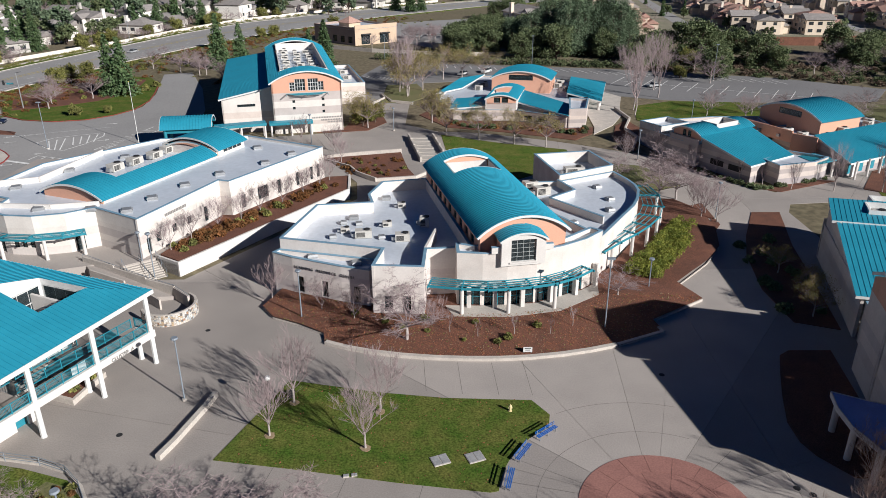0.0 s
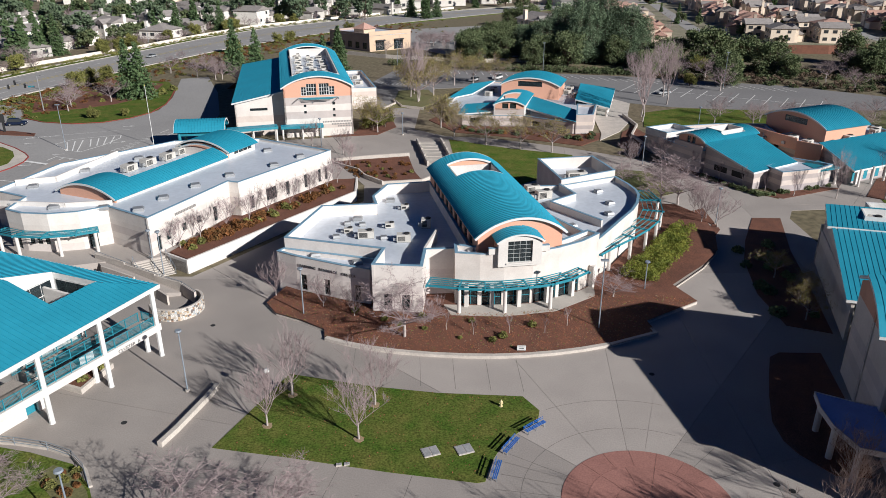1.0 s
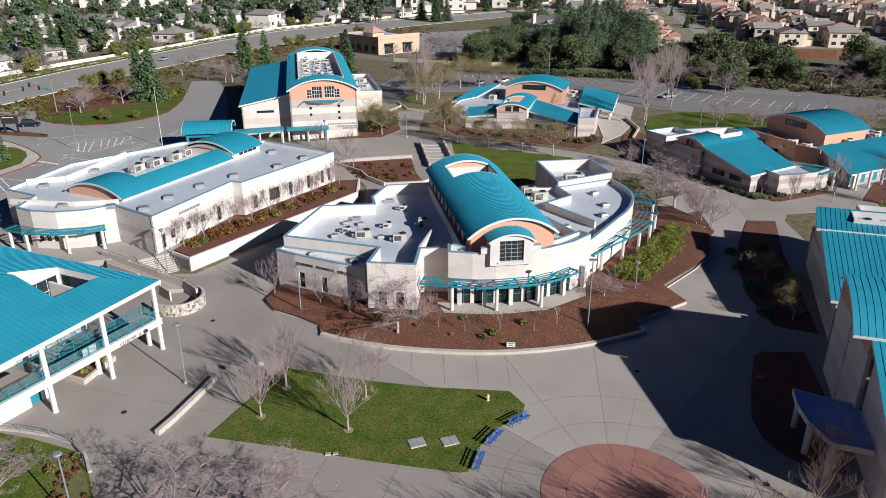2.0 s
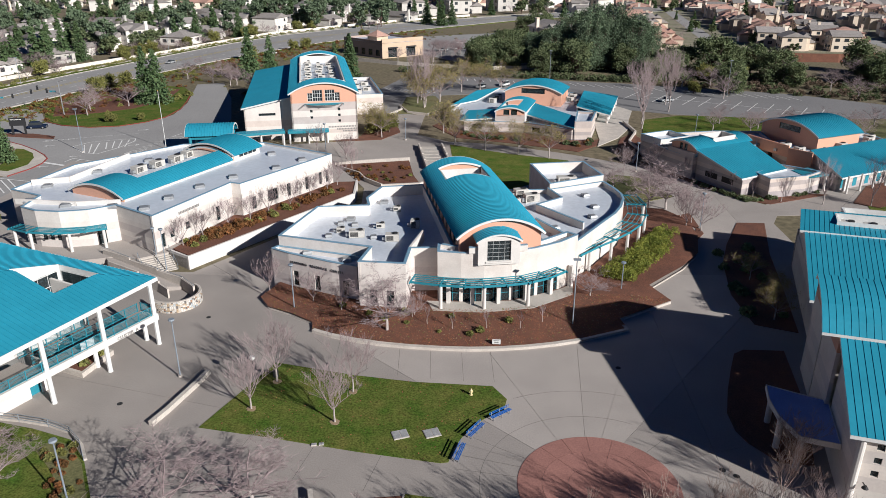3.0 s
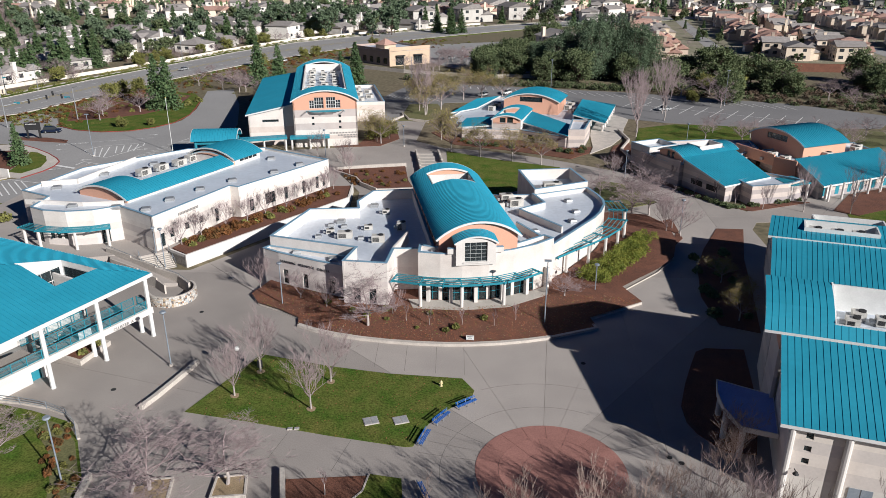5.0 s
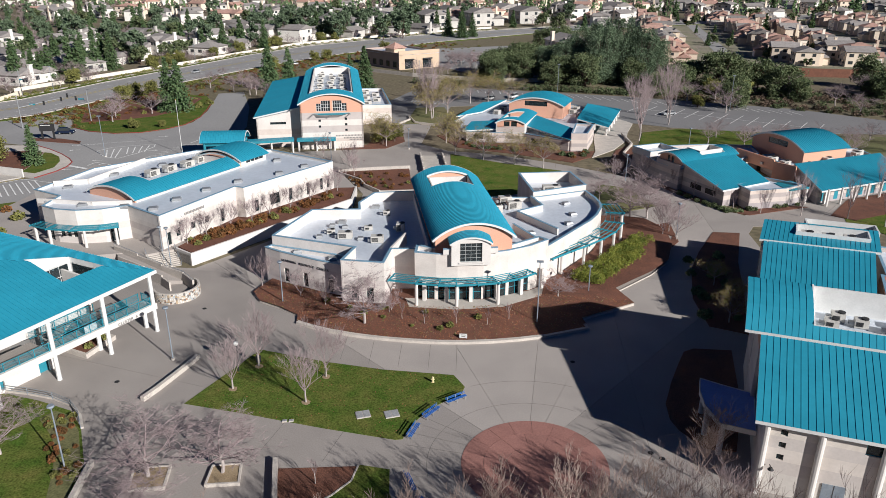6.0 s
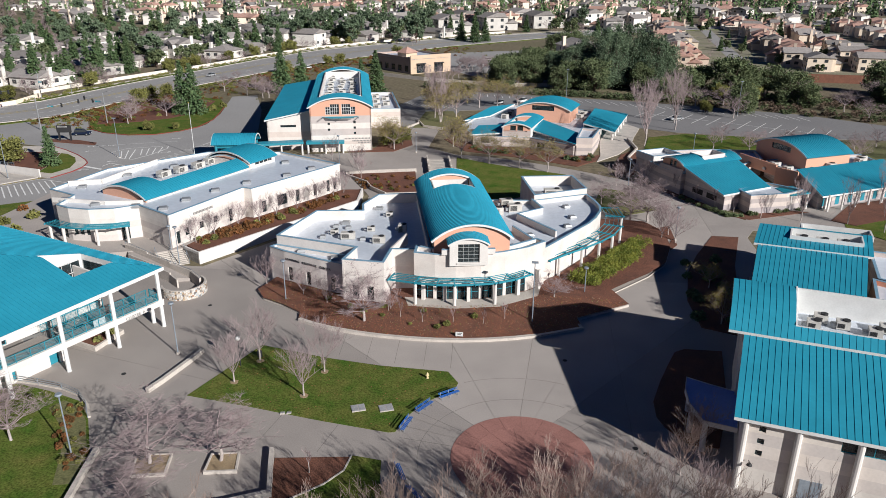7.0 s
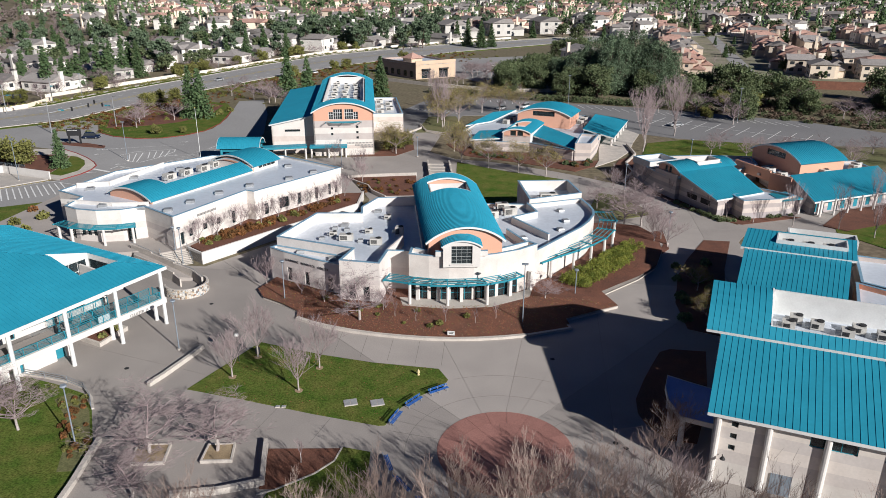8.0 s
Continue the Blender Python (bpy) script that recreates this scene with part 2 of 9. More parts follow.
def obox(bm, p, q, w0, w1, z0, z1):
    """Box along p to q, from w0 to w1 to the left of that way."""
    ln, d = along(p, q)
    n = Vector((-d.y, d.x))
    a, b = Vector(p[:2]), Vector(q[:2])
    prism(bm, [a + n * w0, b + n * w0, b + n * w1, a + n * w1], z0, z1)


def tube(bm, p, q, r0, r1, k=6):
    p, q = Vector(p), Vector(q)
    d = (q - p).normalized()
    a = d.orthogonal().normalized()
    b = d.cross(a)
    lo = [bm.verts.new(p + (a * math.cos(6.2832 * i / k) + b * math.sin(6.2832 * i / k)) * r0) for i in range(k)]
    hi = [bm.verts.new(q + (a * math.cos(6.2832 * i / k) + b * math.sin(6.2832 * i / k)) * r1) for i in range(k)]
    for i in range(k):
        bm.faces.new((lo[i], lo[(i + 1) % k], hi[(i + 1) % k], hi[i]))
    if k > 3:
        bm.faces.new(hi)
        bm.faces.new(lo[::-1])


def wall_run(bm, p, q, t, z0, z1, openings=()):
    """A wall from p to q, its body to the left of that way, with openings (s0, s1, h0, h1) through it."""
    ln, d = along(p, q)
    cuts = sorted({0.0, ln, *[s for o in openings for s in o[:2]]})
    for a, b in zip(cuts, cuts[1:]):
        m = (a + b) / 2
        here = sorted([o for o in openings if o[0] <= m <= o[1]], key=lambda o: o[2])
        z = z0
        pa, pb = Vector(p[:2]) + d * a, Vector(p[:2]) + d * b
        for o in here:
            if o[2] > z + 0.01:
                obox(bm, pa, pb, 0, t, z, o[2])
            z = o[3]
        if z < z1 - 0.01:
            obox(bm, pa, pb, 0, t, z, z1)


def window(parent, p, q, o, nx=2, ny=3, depth=0.15, t=0.3, fm=None, bar=0.07):
    """A framed, glazed window set into the opening o of a wall run from p to q."""
    ln, d = along(p, q)
    n = Vector((-d.y, d.x))
    a, b = Vector(p[:2]) + d * o[0], Vector(p[:2]) + d * o[1]
    w, h = o[1] - o[0], o[3] - o[2]
    bm = B()
    for i in range(nx + 1):
        s = bar / 2 + (w - bar) * i / nx
        obox(bm, a + d * (s - bar / 2), a + d * (s + bar / 2), depth, depth + 0.08, o[2], o[3])
    for j in range(ny + 1):
        z = o[2] + (h - bar) * j / ny
        for i in range(nx):
            s0, s1 = bar + (w - bar) * i / nx, (w - bar) * (i + 1) / nx
            obox(bm, a + d * s0, a + d * s1, depth + 0.005, depth + 0.075, z, z + bar)
    fr = part("window", bm, fm or M_FRAME, parent)
    bm = B()
    obox(bm, a + d * 0.02, b - d * 0.02, depth + 0.03, depth + 0.045, o[2] + 0.02, o[3] - 0.02)
    part("pane", bm, M_GLASS, fr)
    # dark sheet behind the glass, standing in for the unlit room
    bm = B()
    obox(bm, a, b, 0.8, 0.85, o[2], o[3])
    part("blind", bm, M_DARK, fr)
    return fr


def inset(pts, t):
    """The polygon moved inwards by t (pts counter-clockwise)."""
    k, out = len(pts), []
    for i in range(k):
        p, a, b = Vector(pts[i][:2]), Vector(pts[i - 1][:2]), Vector(pts[(i + 1) % k][:2])
        d0, d1 = (p - a).normalized(), (b - p).normalized()
        n0, n1 = Vector((-d0.y, d0.x)), Vector((-d1.y, d1.x))
        out.append(tuple(p + (n0 + n1) / max(0.35, 1 + n0.dot(n1)) * t))
    return out


def ring(bm, pts, t0, t1, z0, z1):
    pts = ccw([tuple(p[:2]) for p in pts])
    o, i = inset(pts, t0), inset(pts, t1)
    k = len(pts)
    for j in range(k):
        prism(bm, [o[j], o[(j + 1) % k], i[(j + 1) % k], i[j]], z0, z1)


def flat_block(parent, pts, z0, z1, wall, parapet=0.7, openings=None, t=0.3, cap=None, roof=None, deck=True):
    """Walls round a plan, with openings by edge number, a coping and a flat roof behind the parapet."""
    pts = ccw([tuple(p[:2]) for p in pts])
    k = len(pts)
    bm = B()
    for i in range(k):
        wall_run(bm, pts[i], pts[(i + 1) % k], t, z0, z1, (openings or {}).get(i, ()))
    part("wall", bm, wall, parent)
    bm = B()
    ring(bm, pts, -0.05, t + 0.05, z1, z1 + 0.07)
    part("coping", bm, cap or M_CAP, parent, "blue-grey metal coping")
    if deck:
        bm = B()
        prism(bm, inset(pts, t), z1 - parapet - 0.15, z1 - parapet)
        part("roof", bm, roof or M_ROOF, parent, "white roof membrane")
    return pts


def vault(parent, a, b, axis, length, z, rise, material, over=0.5, th=0.22, cut=None, seam=0.6, segs=18, fascia=True, name="roof"):
    """Barrel roof over the span a to b, running along axis. cut: (s0, s1, i0, i1) leaves cells out."""
    a, b, ax = Vector(a[:2]), Vector(b[:2]), Vector(axis).normalized()
    span = (b - a).length
    e = (b - a).normalized()
    a, span = a - e * over, span + 2 * over
    rad = (span * span / 4 + rise * rise) / (2 * rise)
    half = math.asin(min(1, span / 2 / rad))

    def pt(i, s, dz=0.0):
        th_ = -half + 2 * half * i / segs
        r = rad + dz
        c = a + e * (span / 2 + r * math.sin(th_)) + ax * s
        return Vector((c.x, c.y, z + rise - rad + r * math.cos(th_)))
    cs = [-over, length + over] if not cut else [-over, cut[0], cut[1], length + over]
    cells = {(j, i) for j in range(len(cs) - 1) for i in range(segs) if not (cut and j == 1 and cut[2] <= i < cut[3])}
    bm = B()
    rims = collections.defaultdict(B)
    for j, i in sorted(cells):
        s0, s1 = cs[j], cs[j + 1]
        face(bm, (pt(i, s0), pt(i, s1), pt(i + 1, s1), pt(i + 1, s0)))
        face(bm, (pt(i, s0, -th), pt(i + 1, s0, -th), pt(i + 1, s1, -th), pt(i, s1, -th)))
        if (j, i - 1) not in cells:
            face(bm, (pt(i, s0), pt(i, s0, -th), pt(i, s1, -th), pt(i, s1)))
        if (j, i + 1) not in cells:
            face(bm, (pt(i + 1, s0), pt(i + 1, s1), pt(i + 1, s1, -th), pt(i + 1, s0, -th)))
        for s, nb, sg in ((s0, j - 1, 1), (s1, j + 1, -1)):
            if (nb, i) not in cells:
                bf = rims[s, sg]
                face(bf, (pt(i, s, 0.02), pt(i + 1, s, 0.02), pt(i + 1, s, -th - 0.05), pt(i, s, -th - 0.05)))
                face(bf, (pt(i, s + sg * 0.06, 0.02), pt(i, s + sg * 0.06, -th - 0.05), pt(i + 1, s + sg * 0.06, -th - 0.05), pt(i + 1, s + sg * 0.06, 0.02)))
                face(bf, (pt(i, s, 0.02), pt(i, s + sg * 0.06, 0.02), pt(i + 1, s + sg * 0.06, 0.02), pt(i + 1, s, 0.02)))
    bmesh.ops.remove_doubles(bm, verts=bm.verts, dist=0.001)
    bmesh.ops.recalc_face_normals(bm, faces=bm.faces)
    roof = part(name, bm, material, parent)
    for bf in rims.values():
        part("fascia", bf, M_FASCIA, roof, "white curved fascia") if fascia else bf.free()
    bm = B()
    s = -over + seam / 2
    while s < length + over:
        j = next(k for k in range(len(cs) - 1) if cs[k] <= s <= cs[k + 1])
        for i in range(segs):
            if (j, i) in cells:
                p, q, p1, q1 = pt(i, s, 0.06), pt(i + 1, s, 0.06), pt(i, s), pt(i + 1, s)
                w = Vector((ax.x, ax.y, 0)) * 0.03
                face(bm, (p - w, p + w, q + w, q - w))
                face(bm, (p1 - w, p - w, q - w, q1 - w))
                face(bm, (p1 + w, q1 + w, q + w, p + w))
        s += seam
    tagged(part("standing_seam", bm, material, roof), kind="stuff")
    return pt


def arch_wall(parent, a, b, z0, z, rise, material, t=0.3, over=0.0, segs=18, openings=(), name="gable"):
    """Wall under the arch of a barrel roof, from z0 up to the arc."""
    a, b = Vector(a[:2]), Vector(b[:2])
    ln = (b - a).length
    d = (b - a).normalized()
    span = ln + 2 * over
    rad = (span * span / 4 + rise * rise) / (2 * rise)

    def top(s):
        x = s - ln / 2
        return z + rise - rad + math.sqrt(max(0.0, rad * rad - x * x)) - 0.22
    cuts = sorted({*[ln * i / segs for i in range(segs + 1)], *[s for o in openings for s in o[:2]]})
    n = Vector((-d.y, d.x))
    bm = B()
    for s0, s1 in zip(cuts, cuts[1:]):
        m = (s0 + s1) / 2
        zz = z0
        for o in [o for o in openings if o[0] <= m <= o[1]]:
            obox(bm, a + d * s0, a + d * s1, 0, t, zz, o[2])
            zz = o[3]
        pa, pb = a + d * s0, a + d * s1
        t0, t1 = max(top(s0), zz + 0.02), max(top(s1), zz + 0.02)
        q = [(pa, zz), (pb, zz), (pb, t1), (pa, t0)]
        f0 = [bm.verts.new((v.x, v.y, h)) for v, h in q]
        f1 = [bm.verts.new((v.x + n.x * t, v.y + n.y * t, h)) for v, h in q]
        bm.faces.new(f0)
        bm.faces.new(f1[::-1])
        for i in range(4):
            bm.faces.new((f0[i], f1[i], f1[(i + 1) % 4], f0[(i + 1) % 4]))
    return part(name, bm, material, parent)


def slab(parent, corners, material, th=0.25, seam=0.6, hole=None, name="roof", edge=None):
    """Plane standing-seam roof: corners low-left, low-right, high-right, high-left; seams run up the slope. hole: (u0, u1, v0, v1)."""
    ll, lr, hr, hl = [Vector(c) for c in corners]

    def pt(u, v, dz=0.0):
        return (ll * (1 - u) + lr * u) * (1 - v) + (hl * (1 - u) + hr * u) * v + Vector((0, 0, dz))
    us, vs = [0, 1], [0, 1]
    if hole:
        us, vs = [0, hole[0], hole[1], 1], [0, hole[2], hole[3], 1]
    cells = {(i, j) for i in range(len(us) - 1) for j in range(len(vs) - 1) if not (hole and i == 1 and j == 1)}
    bm, edges = B(), []
    for i, j in sorted(cells):
        q = [(us[i], vs[j]), (us[i + 1], vs[j]), (us[i + 1], vs[j + 1]), (us[i], vs[j + 1])]
        face(bm, [pt(*c) for c in q])
        face(bm, [pt(*c, -th) for c in q[::-1]])
        for k, nb in ((0, (i, j - 1)), (1, (i + 1, j)), (2, (i, j + 1)), (3, (i - 1, j))):
            if nb not in cells:
                c, e = q[k], q[(k + 1) % 4]
                edges.append([pt(*c, -0.004), pt(*c, -th - 0.1), pt(*e, -th - 0.1), pt(*e, -0.004)])
    roof = part(name, bm, material, parent)
    for q in edges:
        be = B()
        face(be, q)
        part("fascia", be, edge or M_FASCIA, roof, "white fascia")
    n = max(2, round((lr - ll).length / seam))
    bm = B()
    w = (lr - ll).normalized() * 0.02
    for k in range(1, n):
        u = k / n
        spans = [(0, 1)] if not (hole and hole[0] < u < hole[1]) else [(0, hole[2]), (hole[3], 1)]
        for v0, v1 in spans:
            p, q = pt(u, v0), pt(u, v1)
            z = Vector((0, 0, 0.04))
            face(bm, (p - w + z, p + w + z, q + w + z, q - w + z))
            face(bm, (p - w, p - w + z, q - w + z, q - w))
            face(bm, (p + w, q + w, q + w + z, p + w + z))
    tagged(part("standing_seam", bm, material, roof), kind="stuff")
    return pt


YB = (92.0, 136.0, 150.0, 168.0)
ZB = (0.0, 0.4, 0.5, 1.4)


def gz(x, y):
    """Height of the ground: the site climbs away from the plaza."""
    if y <= YB[0]:
        return 0.0
    for i in range(3):
        if y <= YB[i + 1]:
            return ZB[i] + (ZB[i + 1] - ZB[i]) * (y - YB[i]) / (YB[i + 1] - YB[i])
    return ZB[3]


def drape(bm, pts, dz, base=-0.4):
    """A sheet of ground cover over the plan pts, dz above the ground, with sides."""
    t = B()
    t.faces.new([t.verts.new((x, y, 0)) for x, y in ccw([tuple(p[:2]) for p in pts])])
    for y in YB:
        bmesh.ops.bisect_plane(t, geom=t.verts[:] + t.edges[:] + t.faces[:], plane_co=(0, y, 0), plane_no=(0, 1, 0))
    for v in t.verts:
        v.co.z = gz(v.co.x, v.co.y) + dz
    vm = {v: bm.verts.new(v.co) for v in t.verts}
    for f in t.faces:
        bm.faces.new([vm[v] for v in f.verts])
    for e in t.edges:
        if e.is_boundary:
            v0, v1 = e.link_loops[0].vert, e.link_loops[0].link_loop_next.vert
            a, b = vm[v0], vm[v1]
            c, d = bm.verts.new(v1.co + Vector((0, 0, base))), bm.verts.new(v0.co + Vector((0, 0, base)))
            bm.faces.new((b, a, d, c))
    t.free()


def arc(cx, cy, r, a0, a1, n):
    return [(cx + r * math.cos(radians(a0 + (a1 - a0) * i / n)), cy + r * math.sin(radians(a0 + (a1 - a0) * i / n))) for i in range(n + 1)]


def strip(bm, pts, width, z0, z1):
    """A low wall or kerb of that width along a line of points, to its left; z0 and z1 above the ground."""
    k = len(pts)
    v = [Vector(p[:2]) for p in pts]
    off = []
    for i in range(k):
        d0 = (v[i] - v[i - 1]).normalized() if i else (v[1] - v[0]).normalized()
        d1 = (v[i + 1] - v[i]).normalized() if i < k - 1 else d0
        n0, n1 = Vector((-d0.y, d0.x)), Vector((-d1.y, d1.x))
        off.append(v[i] + (n0 + n1) / max(0.35, 1 + n0.dot(n1)) * width)
    for i in range(k - 1):
        prism(bm, [v[i], v[i + 1], off[i + 1], off[i]], lambda x, y: gz(x, y) + z0, lambda x, y: gz(x, y) + z1)

# ---- ground ----
bm = B()
xs, ys = (-4500, 4500), (-600, *YB, 900, 4800)
rows = [[bm.verts.new((x, y, gz(x, y) - 0.06)) for x in xs] for y in ys]
for r0, r1 in zip(rows, rows[1:]):
    bm.faces.new((r0[0], r0[1], r1[1], r1[0]))
solo("ground", bm, M_SOIL, "brown and green open ground reaching the horizon", "ground", kind="structure")

# lawns, beds and paved areas, one sheet each


def cut_plan(pts, lines):
    """Splits a plan along straight lines (point, way); returns the pieces."""
    t = B()
    t.faces.new([t.verts.new((x, y, 0)) for x, y in ccw(pts)])
    for p, d in lines:
        bmesh.ops.bisect_plane(t, geom=t.verts[:] + t.edges[:] + t.faces[:], plane_co=(p[0], p[1], 0), plane_no=(-d[1], d[0], 0))
    out = [[(v.co.x, v.co.y) for v in f.verts] for f in t.faces]
    t.free()
    return out


# ---- building: library ----
CURB = [(-22.3, 88.6), (-20.5, 86.0), (-17.0, 84.2), (-13.7, 82.0)]
KERB_ARC = [(-13.3, 79.9), (-8.0, 77.9), (-0.6, 76.6), (6.5, 76.4), (9.9, 76.7), (13.4, 77.3), (20.0, 79.2)]
BED = CURB + KERB_ARC + [(26.2, 82.3), (25.4, 84.8), (33.2, 90.4), (31.0, 94.2), (37.5, 101.5), (41.0, 106.8), (43.0, 114.4), (43.2, 122.0), (40.0, 127.0), (34.0, 128.0), (30.5, 127.0),
                         (31.5, 119.0), (29.0, 109.0), (22.5, 98.0), (14.0, 92.5), (2.0, 91.0), (-8.0, 90.0), (-20.0, 94.0)]


def bed_z(x, y):
    """The bed climbs from its kerb to the walls of the library."""
    r = math.hypot(x - 4.5, y - 120.0)
    return max(gz(x, y), 0.85 * min(1.0, max(0.0, (44.5 - r) / 7.5))) + 0.1


def bark_bed():
    t = B()
    t.faces.new([t.verts.new((x, y, 0)) for x, y in ccw(BED)])
    for i in range(-24, 46, 2):
        bmesh.ops.bisect_plane(t, geom=t.verts[:] + t.edges[:] + t.faces[:], plane_co=(i, 0, 0), plane_no=(1, 0, 0))
    for i in range(76, 130, 2):
        bmesh.ops.bisect_plane(t, geom=t.verts[:] + t.edges[:] + t.faces[:], plane_co=(0, i, 0), plane_no=(0, 1, 0))
    for v in t.verts:
        v.co.z = bed_z(v.co.x, v.co.y) + 0.05 * noise.noise(v.co * 0.6)
    solo("planting_bed", t, M_BARK, "mounded planting bed of red-brown bark mulch before the library", "planting bed", kind="structure")


bark_bed()


def sign_text(parent, text, p, d, z, size, material, name="lettering", depth=0.02, spacing=1.0):
    """Raised letters on a wall: start p, way d in plan, height z."""
    cu = bpy.data.curves.new(name, 'FONT')
    cu.body = text
    cu.size = size
    cu.extrude = depth
    cu.space_character = spacing
    tmp = bpy.data.objects.new("tmp", cu)
    scene.collection.objects.link(tmp)
    me = bpy.data.meshes.new_from_object(tmp.evaluated_get(bpy.context.evaluated_depsgraph_get()))
    bpy.data.objects.remove(tmp)
    d = Vector((d[0], d[1], 0)).normalized()
    n = Vector((d.y, -d.x, 0))
    m = Matrix(((d.x, 0, n.x, p[0]), (d.y, 0, n.y, p[1]), (0, 1, 0, z), (0, 0, 0, 1)))
    me.transform(m)
    return part_mesh(name, me, material, parent)


def skylight(x, y, z, rot=0.0, s=1.2):
    ob = thing("skylight", "low grey metal roof hatch with sloping sides on a white roof", "roof hatch", (x, y, z), "roof hatches")
    ob.rotation_euler[2] = rot
    bm = B()
    m = pose(x, y, z, rz=math.degrees(rot))
    box(bm, -s / 2, -s / 2, 0, s / 2, s / 2, 0.25, m)
    part("curb", bm, M_METAL, ob)
    bm = B()
    lo = [m @ Vector((a * s * 0.56, b * s * 0.56, 0.25)) for a, b in ((-1, -1), (1, -1), (1, 1), (-1, 1))]
    hi = [m @ Vector((a * s * 0.42, b * s * 0.42, 0.5)) for a, b in ((-1, -1), (1, -1), (1, 1), (-1, 1))]
    face(bm, hi)
    for i in range(4):
        face(bm, (lo[i], lo[(i + 1) % 4], hi[(i + 1) % 4], hi[i]))
    part("lid", bm, M_METAL, ob)
    return ob


def air_unit(x, y, z, rot=0.0, w=2.2, d=1.4, h=1.2):
    """Rooftop air handler with a grille, a fan ring and a rail."""
    ob = thing("air_handler", "beige metal rooftop air handler with dark grilles", "air handler", (x, y, z), "rooftop air handlers")
    m = pose(x, y, z, rz=rot)
    bm = B()
    box(bm, -w / 2, -d / 2, 0.15, w / 2, d / 2, h, m)
    part("casing", bm, M_UNIT, ob)
    bm = B()
    for s in (-1, 1):
        box(bm, -w / 2, s * d * 0.38 - 0.06, 0, w / 2, s * d * 0.38 + 0.06, 0.15, m)
    part("rail", bm, M_METAL, ob)
    bm = B()
    for i in range(5):
        box(bm, -w * 0.42, -d / 2 - 0.03, 0.3 + i * (h - 0.45) / 5, w * 0.1, -d / 2 - 0.005, 0.3 + (i + 0.7) * (h - 0.45) / 5, m)
    part("grille", bm, M_DARK, ob)
    bm = B()
    tube(bm, m @ Vector((w * 0.22, 0, h)), m @ Vector((w * 0.22, 0, h + 0.14)), d * 0.33, d * 0.33, 12)
    part("fan_ring", bm, M_DARK, ob)
    bm = B()
    box(bm, -w / 2 - 0.5, -d * 0.25, 0.25, -w / 2 - 0.002, d * 0.25, h * 0.6, m)
    part("duct", bm, M_METAL, ob)
    return ob


def column(parent, x, y, z0, z1, r=0.28, material=None, name="column", k=12):
    bm = B()
    tube(bm, (x, y, z0), (x, y, z1), r, r, k)
    tube(bm, (x, y, z0), (x, y, z0 + 0.06), r * 1.12, r * 1.12, k)
    return part(name, bm, material or M_WHITE, parent, smooth=False)


def pergola(parent, pts, z, depth=2.4, posts=(), n=5):
    """Teal steel trellis along a line: rails of flat bar carried on brackets; posts are round columns."""
    v = [Vector(p) for p in pts]
    off = []
    for i in range(len(v)):
        d = (v[min(i + 1, len(v) - 1)] - v[max(i - 1, 0)]).normalized()
        off.append(Vector((-d.y, d.x)))
    for k in range(n):
        w = depth * k / (n - 1)
        bm = B()
        for i in range(len(v) - 1):
            a, b, c, d = v[i] + off[i] * (w - 0.03), v[i + 1] + off[i + 1] * (w - 0.03), v[i + 1] + off[i + 1] * (w + 0.03), v[i] + off[i] * (w + 0.03)
            prism(bm, [a, b, c, d], z + (0.0 if k else -0.22), z + 0.11)
        part("rail", bm, M_TEALTRIM, parent)
    for i in range(len(v)):
        bm = B()
        obox(bm, v[i] - off[i] * 0.25, v[i] + off[i] * (depth + 0.2), -0.07, 0.07, z - 0.24, z - 0.004)
        part("bracket", bm, M_TEALTRIM, parent)
    for x, y, z0 in posts:
        column(parent, x, y, z0, z - 0.23, 0.24)


LIB = thing("library", "cream library building with a teal barrel roof and white flat roofs", "building", (6, 104, 0.3))


